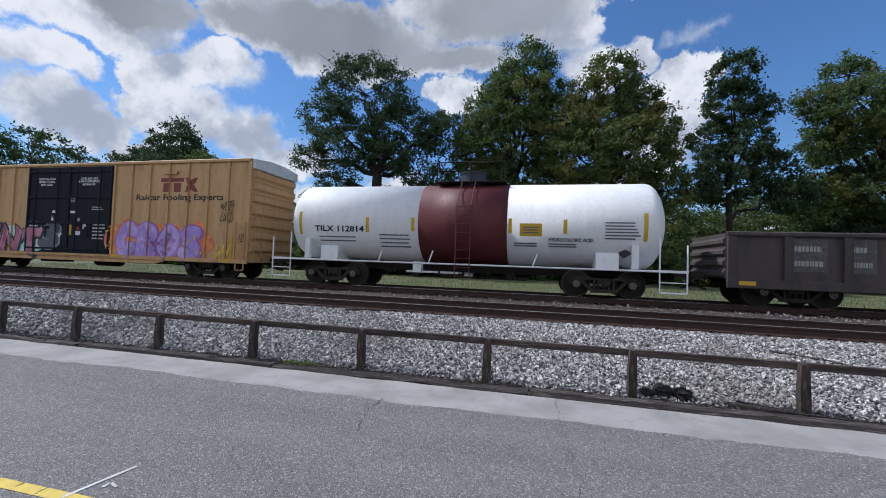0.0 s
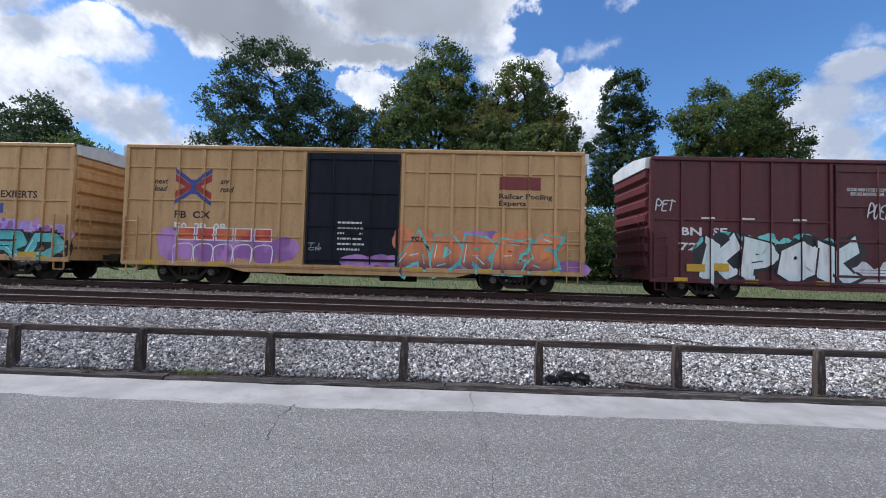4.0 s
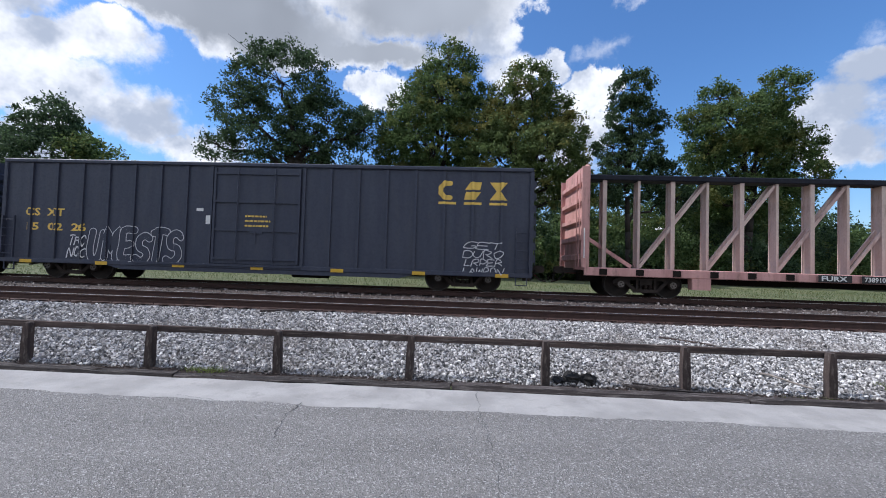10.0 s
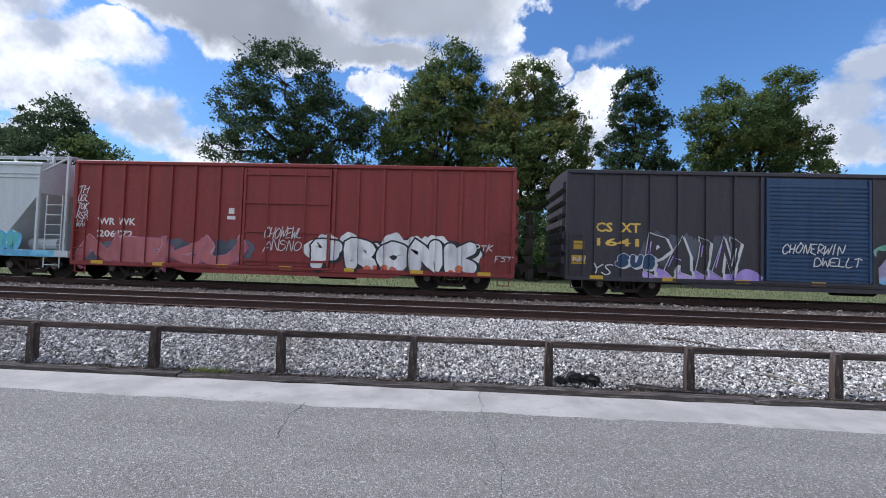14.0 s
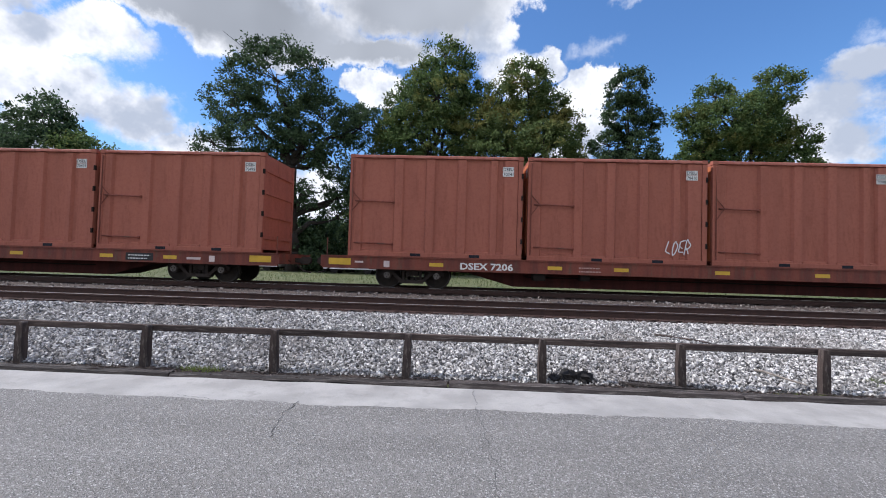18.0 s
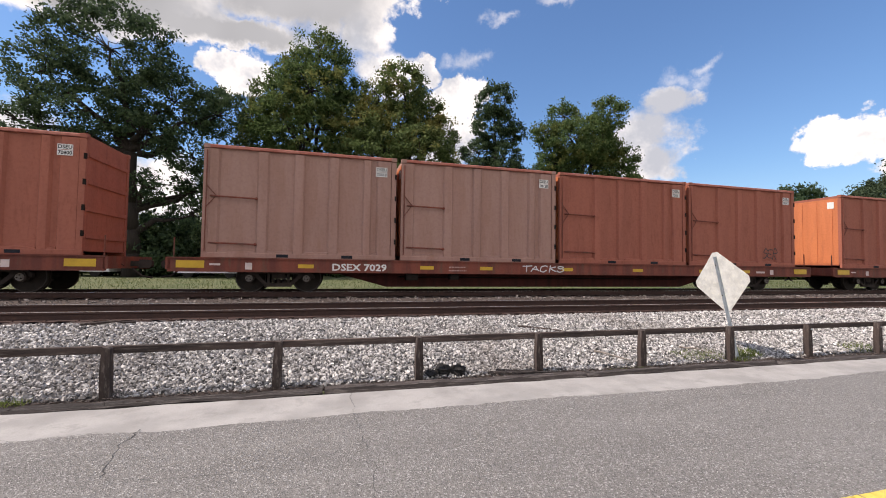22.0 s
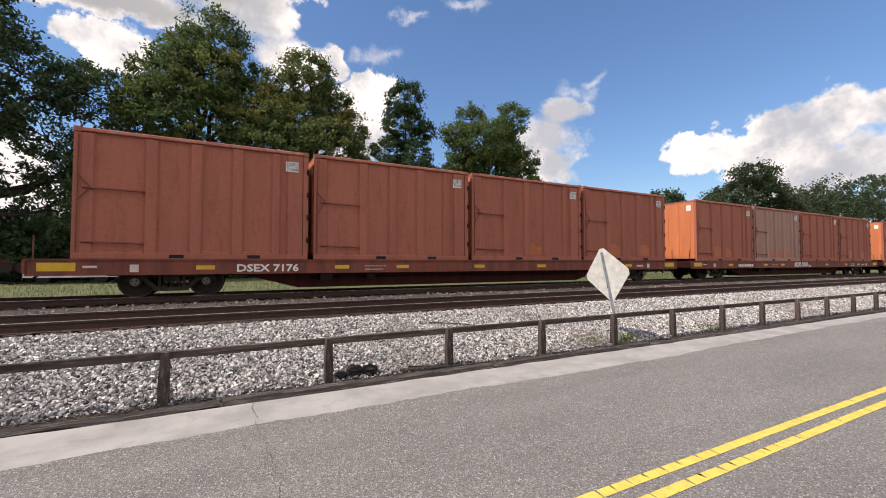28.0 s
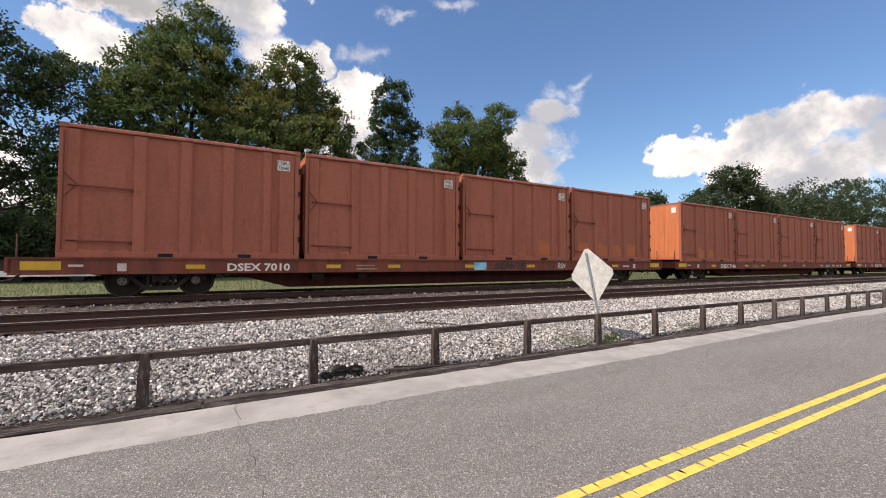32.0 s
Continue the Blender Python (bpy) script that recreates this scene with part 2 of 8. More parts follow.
POST_STEEL = surface("galvanised_post", (0.34, 0.38, 0.42), (0.25, 0.28, 0.31), 9.0, 0.5, 0.5, relief=0.0005)
BARK = surface("bark", (0.032, 0.025, 0.021), (0.02, 0.016, 0.014), 4.0, 0.95, relief=0.02, fine=20.0, streak=True)
RUBBER = surface("black_rubber", (0.012, 0.011, 0.011), None, 8.0, 0.8, relief=0.004, dirt=(0.05, 0.035, 0.03), amount=0.5)
DRIFT = surface("bleached_wood", (0.3, 0.26, 0.22), (0.2, 0.17, 0.15), 8.0, 0.9, relief=0.003)
ROAD_YELLOW = surface("road_line_yellow", (0.68, 0.52, 0.1), (0.58, 0.43, 0.09), 9.0, 0.7, relief=0.002, fine=120.0, dirt=(0.2, 0.16, 0.08), amount=0.45)
ROAD_WHITE = surface("road_line_white", (0.6, 0.6, 0.6), None, 9.0, 0.7, dirt=(0.2, 0.2, 0.2), amount=0.6)
CRACK = surface("crack_filler", (0.065, 0.064, 0.065), None, 8.0, 0.95)


def asphalt_material(name, dark, light, speck):
    m, n, bsdf = material(name)
    c = coords(n)
    grain = n.noise(c, 70.0, 4.0, 0.75)
    stones = n.add("TexVoronoi")
    stones.inputs["Scale"].default_value = 105.0
    n.link(c, stones.inputs["Vector"])
    tone = n.add("SeparateColor")
    n.link(stones.outputs["Color"], tone.inputs[0])
    big = n.noise(n.scaled(c, (0.25, 1.0, 1.0)), 1.2, 6.0, 0.6)
    col = n.mix(n.ramp(big, 0.3, 0.7), dark, light)
    col = n.mix(n.math("MULTIPLY", n.ramp(tone.outputs[0], 0.74, 0.98), 0.75), col, speck)
    col = n.mix(n.math("MULTIPLY", n.ramp(tone.outputs[1], 0.58, 0.95), 0.7), col, tuple(v * 0.35 for v in dark))
    col = n.mix(n.math("MULTIPLY", n.ramp(grain, 0.58, 0.7), 0.25), col, speck)
    n.link(col, bsdf.inputs["Base Color"])
    bsdf.inputs["Roughness"].default_value = 0.88
    bump(n, bsdf, n.math("ADD", grain, stones.outputs[0]), 0.8, 0.008)
    return m


ASPHALT = asphalt_material("asphalt", (0.152, 0.142, 0.134), (0.192, 0.181, 0.171), (0.44, 0.425, 0.41))
SHOULDER = surface("pale_concrete", (0.34, 0.324, 0.31), (0.25, 0.238, 0.228), 1.6, 0.9, relief=0.004, fine=90.0, dirt=(0.19, 0.18, 0.17), amount=0.6)


def stone_material(name, low=(0.05, 0.047, 0.046), mid=(0.29, 0.277, 0.27), high=(0.78, 0.745, 0.72)):
    m, n, bsdf = material(name)
    c = coords(n)
    r = n.add("NewGeometry").outputs["Random Per Island"]
    ramp = n.add("ValToRGB")
    ramp.color_ramp.elements[0].color, ramp.color_ramp.elements[1].color = (*low, 1), (*high, 1)
    e = ramp.color_ramp.elements.new(0.45)
    e.color = (*mid, 1)
    n.link(r, ramp.inputs[0])
    patch = n.ramp(n.noise(c, 0.55, 4.0), 0.48, 0.66)
    col = n.mix(n.math("MULTIPLY", patch, 0.5), ramp.outputs[0], (0.2, 0.175, 0.16))
    n.link(n.mix(n.math("MULTIPLY", n.ramp(n.noise(c, 50.0, 3.0), 0.4, 0.7), 0.4), col, (0.16, 0.155, 0.16)), bsdf.inputs["Base Color"])
    bsdf.inputs["Roughness"].default_value = 0.9
    bump(n, bsdf, n.noise(c, 60.0, 3.0), 0.5, 0.006)
    return m


STONE = stone_material("ballast_stone")
STONE_DARK = stone_material("oily_ballast_stone", (0.025, 0.02, 0.018), (0.085, 0.066, 0.06), (0.3, 0.26, 0.24))
# Darker than the loose stones, to put shade into the gaps between them.
BALLAST = surface("ballast_bed", (0.06, 0.056, 0.054), (0.035, 0.032, 0.03), 9.0, 0.95, relief=0.03, fine=26.0, dirt=(0.2, 0.19, 0.18), amount=0.4)


def leaf_material(name, a, b, warm=None):
    m, n, bsdf = material(name)
    r = n.add("NewGeometry").outputs["Random Per Island"]
    c = coords(n)
    col = n.mix(r, a, b)
    if warm:
        col = n.mix(n.math("MULTIPLY", n.ramp(n.noise(c, 0.45, 3.0), 0.5, 0.68), 0.7), col, warm)
    n.link(col, bsdf.inputs["Base Color"])
    bsdf.inputs["Roughness"].default_value = 0.7
    bsdf.inputs["Specular IOR Level"].default_value = 0.15
    t, mixer = n.add("BsdfTranslucent"), n.add("MixShader")
    n.link(col, t.inputs["Color"])
    mixer.inputs[0].default_value = 0.38
    n.link(bsdf.outputs[0], mixer.inputs[1])
    n.link(t.outputs[0], mixer.inputs[2])
    o = [x for x in m.node_tree.nodes if x.type == "OUTPUT_MATERIAL"][0]
    n.link(mixer.outputs[0], o.inputs[0])
    return m


LEAF_DARK = leaf_material("dark_leaves", (0.032, 0.054, 0.031), (0.084, 0.128, 0.06))
LEAF_MID = leaf_material("green_leaves", (0.048, 0.082, 0.03), (0.13, 0.185, 0.066), (0.21, 0.2, 0.06))
LEAF_WARM = leaf_material("turning_leaves", (0.062, 0.094, 0.035), (0.145, 0.19, 0.07), (0.27, 0.23, 0.07))
LEAF_FAR = leaf_material("far_leaves", (0.04, 0.06, 0.035), (0.075, 0.1, 0.05))
GRASS = leaf_material("grass_blades", (0.06, 0.085, 0.028), (0.12, 0.145, 0.055), (0.2, 0.18, 0.09))
WEED = leaf_material("weed_leaves", (0.09, 0.13, 0.03), (0.2, 0.23, 0.07))
TURF = surface("turf", (0.085, 0.105, 0.042), (0.125, 0.13, 0.062), 0.6, 0.95, relief=0.03, fine=14.0, dirt=(0.16, 0.13, 0.08), amount=0.5)

CRIB = surface("oily_ballast", (0.055, 0.038, 0.034), (0.034, 0.025, 0.022), 6.0, 0.95, relief=0.03, fine=28.0, dirt=(0.15, 0.12, 0.1), amount=0.45)

# ---- mesh helpers ----


class MB:
    """Collects faces for one mesh."""

    def __init__(self):
        self.v, self.f, self.m = [], [], []

    def face(self, pts, mi=0):
        k = len(self.v)
        self.v += [tuple(p) for p in pts]
        self.f.append(tuple(range(k, k + len(pts))))
        self.m.append(mi)

    def box(self, x0, x1, y0, y1, z0, z1, mi=0):
        k = len(self.v)
        self.v += [(x, y, z) for z in (z0, z1) for y in (y0, y1) for x in (x0, x1)]
        for q in ((0, 2, 3, 1), (4, 5, 7, 6), (0, 1, 5, 4), (2, 6, 7, 3), (0, 4, 6, 2), (1, 3, 7, 5)):
            self.f.append(tuple(k + i for i in q))
            self.m.append(mi)
        return self

    def bevel_box(self, x0, x1, y0, y1, z0, z1, b, mi=0):
        """A box whose long edges along x are chamfered by b."""
        return self.prism_x([(y0 + b, z0), (y1 - b, z0), (y1, z0 + b), (y1, z1 - b), (y1 - b, z1), (y0 + b, z1), (y0, z1 - b), (y0, z0 + b)], x0, x1, mi)

    def prism_x(self, poly, x0, x1, mi=0):
        k, n = len(self.v), len(poly)
        self.v += [(x0, y, z) for y, z in poly] + [(x1, y, z) for y, z in poly]
        for i in range(n):
            j = (i + 1) % n
            self.f.append((k + i, k + n + i, k + n + j, k + j))
            self.m.append(mi)
        self.f += [tuple(k + i for i in range(n)), tuple(k + n + i for i in reversed(range(n)))]
        self.m += [mi, mi]
        return self

    def prism_y(self, poly, y0, y1, mi=0):
        """poly in (x, z)."""
        k, n = len(self.v), len(poly)
        self.v += [(x, y0, z) for x, z in poly] + [(x, y1, z) for x, z in poly]
        for i in range(n):
            j = (i + 1) % n
            self.f.append((k + i, k + j, k + n + j, k + n + i))
            self.m.append(mi)
        self.f += [tuple(k + i for i in reversed(range(n))), tuple(k + n + i for i in range(n))]
        self.m += [mi, mi]
        return self

    def tube(self, p, q, r, n=8, mi=0, r2=None):
        p, q = Vector(p), Vector(q)
        d = (q - p).normalized()
        a = d.orthogonal().normalized()
        b = d.cross(a)
        k = len(self.v)
        for c, rr in ((p, r), (q, r if r2 is None else r2)):
            for i in range(n):
                w = 2 * math.pi * i / n
                self.v.append(tuple(c + a * (rr * math.cos(w)) + b * (rr * math.sin(w))))
        for i in range(n):
            j = (i + 1) % n
            self.f.append((k + i, k + j, k + n + j, k + n + i))
            self.m.append(mi)
        self.f += [tuple(k + i for i in reversed(range(n))), tuple(k + n + i for i in range(n))]
        self.m += [mi, mi]
        return self

    def bar(self, p, q, w, h, mi=0):
        """A square bar from p to q in the xz plane: w across, h deep in y."""
        p, q = Vector(p), Vector(q)
        d = (q - p).normalized()
        a = Vector((d.z, 0, -d.x)) * (w / 2)
        b = Vector((0, h / 2, 0))
        k = len(self.v)
        for c in (p, q):
            self.v += [tuple(c + a + b), tuple(c - a + b), tuple(c - a - b), tuple(c + a - b)]
        for q4 in ((0, 1, 2, 3), (7, 6, 5, 4), (0, 4, 5, 1), (1, 5, 6, 2), (2, 6, 7, 3), (3, 7, 4, 0)):
            self.f.append(tuple(k + i for i in q4))
            self.m.append(mi)
        return self

    def mesh(self, name, mats, smooth=False):
        me = bpy.data.meshes.new(name)
        me.from_pydata(self.v, [], self.f)
        for x in mats if isinstance(mats, (list, tuple)) else [mats]:
            me.materials.append(x)
        me.polygons.foreach_set("material_index", self.m)
        if smooth:
            me.polygons.foreach_set("use_smooth", [True] * len(self.f))
        b = bmesh.new()
        b.from_mesh(me)
        bmesh.ops.recalc_face_normals(b, faces=b.faces)
        b.to_mesh(me)
        b.free()
        return me


def piece(name, me, parent=None, at=(0, 0, 0), label="", turn=None):
    ob = new(name, me)
    ob.parent = parent
    ob.location = at
    if turn:
        ob.rotation_euler = turn
    if label:
        ob["label"] = label
    return ob


def part(name, mb, mats, parent=None, label="", at=(0, 0, 0), smooth=False):
    return piece(name, mb.mesh(name, mats, smooth), parent, at, label)


def thing(name, at, label, category, group="", kind=""):
    ob = new(name)
    ob.empty_display_size = 0.3
    ob.location = at
    return tagged(ob, label, category, group, kind)


# ---- ground and road ----
RAIL_Z = 0.6
CENTRE_Y = 15.3          # line of the train's track
NEAR_Y = 9.95            # line of the empty track
FENCE_Y, POST_X, POST_STEP = 5.6, -8.04, 1.8406


def strip(profile, xs, mat, name, label, category):
    """A sheet with one cross section, drawn out along the track."""
    mb = MB()
    n = len(profile)
    for x in xs:
        mb.v += [(x, y, z) for y, z in profile]
    for i in range(len(xs) - 1):
        for j in range(n - 1):
            a = i * n + j
            mb.f.append((a, a + n, a + n + 1, a + 1))
            mb.m.append(0)
    return tagged(part(name, mb, mat), label, category, kind="structure")


strip([(-3000, 0.1), (-9, -0.06), (5.2, -0.06), (5.75, -0.04), (8.2, 0.2), (17.4, 0.2), (18.4, 0.3), (30, 0.35), (3000, 0.6)],
      [-3000, -500, -100, -30, 0, 30, 100, 500, 3000], TURF, "ground", "rough grass and weeds beside the tracks", "grass")


def road_edge(x):
    wave = 0.025 * math.sin(x * 0.9) + 0.015 * math.sin(x * 2.3 + 1.0) + 0.05 * noise.noise(Vector((x * 1.7, 3.0, 0.0)))
    ragged = 0.03 * noise.noise(Vector((x * 6.0, 9.0, 0.0))) + 0.016 * noise.noise(Vector((x * 17.0, 2.0, 0.0)))
    return 4.455 + wave + ragged + 0.22 * min(max((x - 7.0) / 6.0, 0.0), 1.0)


def road_sheet(name, lo, hi, z, mat, label, category, thick=0.05):
    mb = MB()
    xs = [-400, -200, -100, -50] + [-30, -24, -18] + [-14 + 0.05 * i for i in range(721)] + [22 + 0.4 * i for i in range(1, 46)] + [60, 100, 200, 400]
    for x in xs:
        a, b = lo(x), hi(x)
        mb.v += [(x, a, z - thick), (x, a, z), (x, b, z), (x, b, z - thick)]
    for i in range(len(xs) - 1):
        for j in range(3):
            k = i * 4 + j
            mb.f.append((k, k + 4, k + 5, k + 1))
            mb.m.append(0)
    return tagged(part(name, mb, mat), label, category, kind="structure")


road_sheet("road", lambda x: -6.5, road_edge, 0.0, ASPHALT, "grey worn asphalt road with fine cracks", "road")
road_sheet("road_shoulder", road_edge, lambda x: 5.2 + 0.03 * noise.noise(Vector((x * 2.0, 7.0, 0.0))), -0.006, SHOULDER, "pale concrete strip along the road's edge", "road edge")


def road_line(y, w, x0, x1, mat, label, seg=0.2):
    t = thing("road_marking", (0, y, 0.004), label, "road marking", "yellow centre lines", "structure")
    mb = MB()
    x = x0
    rnd = random.Random(int(y * 100))
    while x < x1:
        step, slant = seg * rnd.uniform(0.3, 1.25), rnd.uniform(-0.02, 0.02)
        a, b = rnd.uniform(-0.002, 0.002), rnd.uniform(-0.002, 0.002)
        gap = rnd.choice((0.0, 0.002, 0.004, 0.006))
        mb.face([(x, -w / 2 + a, 0.0), (x + step - gap, -w / 2 + b, 0.0), (x + step - gap + slant, w / 2 + b, 0.0), (x + slant, w / 2 + a, 0.0)])
        x += step
    part("painted_line", mb, mat, t)
    return t


road_line(2.05, 0.088, -30, 70, ROAD_YELLOW, "worn yellow centre line on asphalt")
road_line(1.853, 0.088, -30, 70, ROAD_YELLOW, "worn yellow centre line on asphalt")


def crack(points, w):
    mb = MB()
    rnd = random.Random(len(points))
    pts = []
    for (x0, y0), (x1, y1) in zip(points, points[1:]):
        n = max(3, int(math.hypot(x1 - x0, y1 - y0) / 0.05))
        for i in range(n):
            f = i / n
            pts.append((x0 + (x1 - x0) * f + rnd.uniform(-0.02, 0.02), y0 + (y1 - y0) * f + rnd.uniform(-0.015, 0.015)))
    for (x0, y0), (x1, y1) in zip(pts, pts[1:]):
        a = w * rnd.uniform(0.4, 1.2)
        d = Vector((y1 - y0, x0 - x1)).normalized() * a
        mb.face([(x0 - d.x, y0 - d.y, 0.004), (x0 + d.x, y0 + d.y, 0.004), (x1 + d.x, y1 + d.y, 0.004), (x1 - d.x, y1 - d.y, 0.004)])
    tagged(part("road_crack", mb, CRACK), "thin dark crack across the asphalt", "crack", "cracks in the road", "structure")


crack([(-1.72, 4.5), (-1.75, 4.13), (-1.68, 3.79), (-1.61, 3.52)], 0.0045)
crack([(-1.55, 3.53), (-1.17, 3.44), (-0.79, 3.43), (-0.41, 3.47)], 0.002)
crack([(0.23, 5.2), (0.24, 4.38), (0.29, 3.92), (0.3, 3.55), (0.35, 3.27), (0.31, 2.88), (0.36, 2.2)], 0.0025)
crack([(-3.2, 4.55), (-2.6, 4.42), (-2.0, 4.5)], 0.002)
arrow = thing("survey_mark", (-2.9, 2.3, 0.0), "thin white spray-paint mark on the asphalt", "road marking", kind="structure")
mark_mb = MB()
for (x0, y0), (x1, y1), w in (((-0.05, -0.26), (0.02, 0.18), 0.014), ((0.07, -0.1), (0.06, -0.04), 0.012), ((0.06, -0.04), (0.15, -0.07), 0.01)):
    d = Vector((y1 - y0, x0 - x1)).normalized() * w
    mark_mb.face([(x0 - d.x, y0 - d.y, 0.005), (x0 + d.x, y0 + d.y, 0.005), (x1 + d.x, y1 + d.y, 0.005), (x1 - d.x, y1 - d.y, 0.005)])
part("painted_stroke", mark_mb, ROAD_WHITE, arrow)

# ---- ballast ----
BED = [(5.55, -0.03), (5.8, 0.02), (6.6, 0.16), (7.6, 0.33), (8.3, 0.43), (8.62, 0.42), (8.75, 0.385), (11.2, 0.385), (11.4, 0.42), (12.3, 0.4), (13.6, 0.42), (13.95, 0.385), (16.7, 0.385), (17.6, 0.34), (18.3, 0.26)]
strip(BED, [-480, -240, -100, -40, -20, -10, 0, 10, 20, 40, 100, 240, 480], BALLAST, "ballast_bed", "grey crushed stone ballast under the tracks", "ballast")


for y0, y1, z in ((8.72, 11.25, 0.391), (11.3, 13.88, 0.426), (13.92, 16.75, 0.391)):
    strip([(y0, z), (y1, z)], [-480, -100, -30, 0, 30, 100, 480], CRIB, "track_crib", "dark oily ballast between the ties", "ballast")


def bed_z(y):
    return np.interp(y, [p[0] for p in BED], [p[1] for p in BED])


def scatter_stones(name, count, x0, x1, y0, y1, size, seed, mat, blocky=False):
    """Loose angular stones, one mesh."""
    rng = np.random.default_rng(seed)
    if blocky:
        base = np.array([(a, b, c) for c in (-0.72, 0.72) for b in (-0.72, 0.72) for a in (-0.72, 0.72)], float)
        face = np.array([(0, 2, 3, 1), (4, 5, 7, 6), (0, 1, 5, 4), (2, 6, 7, 3), (0, 4, 6, 2), (1, 3, 7, 5)])
        jitter = rng.uniform(-0.36, 0.3, (count, 8, 3))
    else:
        base = np.array([(1, 0, 0), (-1, 0, 0), (0, 1, 0), (0, -1, 0), (0.3, 0.2, 1), (-0.2, 0, -1)], float)
        face = np.array([(0, 2, 4), (2, 1, 4), (1, 3, 4), (3, 0, 4), (2, 0, 5), (1, 2, 5), (3, 1, 5), (0, 3, 5)])
        jitter = base[None] * rng.uniform(-0.3, 0.25, (count, 6, 1))
    nv = len(base)
    x, y = rng.uniform(x0, x1, count), rng.uniform(y0, y1, count)
    z = bed_z(y) + rng.uniform(-0.5, 1.9 if blocky else 1.4, count) * size
    s = size * rng.uniform(0.6, 1.5, (count, 1, 1)) * rng.uniform(0.35, 1.3, (count, 1, 3)) * np.array([1.15, 1.05, 0.75])
    pts = (base[None] + jitter) * s
    q = rng.normal(size=(count, 4))
    q /= np.linalg.norm(q, axis=1, keepdims=True)
    w, a, b_, c = q.T
    rot = np.stack([1 - 2 * (b_ * b_ + c * c), 2 * (a * b_ - c * w), 2 * (a * c + b_ * w), 2 * (a * b_ + c * w), 1 - 2 * (a * a + c * c), 2 * (b_ * c - a * w),
                    2 * (a * c - b_ * w), 2 * (b_ * c + a * w), 1 - 2 * (a * a + b_ * b_)], 1).reshape(count, 3, 3)
    pts = np.einsum("nij,nvj->nvi", rot, pts) + np.stack([x, y, z], 1)[:, None]
    return raw_mesh(name, pts.reshape(-1, 3), (face[None] + (np.arange(count) * nv)[:, None, None]).reshape(-1, face.shape[1]), mat)


def raw_mesh(name, verts, faces, mat):
    me = bpy.data.meshes.new(name)
    k = faces.shape[1]
    me.vertices.add(len(verts))
    me.vertices.foreach_set("co", np.asarray(verts, np.float32).ravel())
    me.loops.add(faces.size)
    me.loops.foreach_set("vertex_index", faces.astype(np.int32).ravel())
    me.polygons.add(len(faces))
    me.polygons.foreach_set("loop_start", np.arange(0, faces.size, k, dtype=np.int32))
    me.materials.append(mat)
    me.update(calc_edges=True)
    me.shade_flat()
    return me


for label, args in (("loose grey and white crushed stones", (86000, -8.0, 9.0, 5.6, 8.7, 0.018, 1, STONE, True)), ("loose grey and white crushed stones", (62000, 9.0, 24.0, 5.66, 8.7, 0.02, 2, STONE, True)),
                    ("loose grey and white crushed stones", (20000, 24.0, 60.0, 5.66, 8.7, 0.04, 3, STONE)), ("loose grey and white crushed stones", (18000, -18.0, -8.0, 5.66, 8.7, 0.029, 4, STONE)),
                    ("dark oily crushed stones between the two tracks", (6000, -24.0, 44.0, 11.35, 13.85, 0.036, 5, STONE_DARK)), ("dark soil and grit along the road's edge", (3500, -12.0, 24.0, 5.4, 5.62, 0.014, 6, STONE_DARK))):
    tagged(piece("ballast_stones", scatter_stones("ballast_stones", *args)), label, "gravel", kind="stuff")

# ---- tracks ----
RAIL_SECTION = [(-0.07, 0.0), (0.07, 0.0), (0.07, 0.012), (0.012, 0.03), (0.01, 0.12), (0.036, 0.132), (0.036, 0.168), (-0.036, 0.168), (-0.036, 0.132), (-0.01, 0.12), (-0.012, 0.03), (-0.07, 0.012)]
rail_mb = MB().prism_x([(y, z - 0.172) for y, z in RAIL_SECTION], -480, 480)
rail_mb.prism_x([(-0.034, -0.016), (0.034, -0.016), (0.03, 0.0), (-0.027, 0.0)], -480, 480, 1)
RAIL_MESH = rail_mb.mesh("rail", [RAIL, RAIL_TOP])
TIE_MESHES = []
for k in range(4):
    rr = random.Random(k)
    mb = MB().prism_x([(-1.3, -0.17), (1.3, -0.17), (1.31, -0.02), (1.28, 0.0), (-1.28 - 0.03 * rr.random(), 0.0), (-1.31 - 0.05 * rr.random(), -0.03)], -0.115, 0.115)
    TIE_MESHES.append(mb.mesh("tie", TIE))
plate = MB().box(-0.09, 0.09, -0.18, 0.18, 0, 0.014)
for sx, sy in ((-0.06, -0.12), (0.06, 0.12), (-0.06, 0.11)):
    plate.tube((sx, sy, 0.01), (sx, sy, 0.045), 0.012, 6)
PLATE_MESH = plate.mesh("tie_plate", RAIL)
for y0, label in ((NEAR_Y, "empty railway track with rusty rails on dark timber ties"), (CENTRE_Y, "railway track with rusty rails under the passing train")):
    tr = thing("railway_track", (0, y0, RAIL_Z), label, "railway track", "two parallel tracks")
    for side in (-0.7525, 0.7525):
        piece("rail", RAIL_MESH, tr, (0, side, 0))
    rr = random.Random(int(y0 * 10))
    for i in range(220):
        piece("tie", TIE_MESHES[rr.randrange(4)], tr, (-34 + 0.5 * i + rr.uniform(-0.03, 0.03), rr.uniform(-0.06, 0.06), -0.172 + rr.uniform(-0.012, 0.004)), turn=(0, 0, rr.uniform(-0.025, 0.025)))
    rest_mb = MB()
    for i in range(-960, 960):
        if not -70 <= i <= 155:
            rest_mb.box(i * 0.5 - 0.11, i * 0.5 + 0.11, -1.3, 1.3, -0.3, -0.175)
    part("far_ties", rest_mb, TIE, tr)["kind"] = "stuff"
    if y0 == NEAR_Y:
        for i in range(30, 130):
            piece("tie_plate", PLATE_MESH, tr, (-34 + 0.5 * i, -0.7525, -0.174))

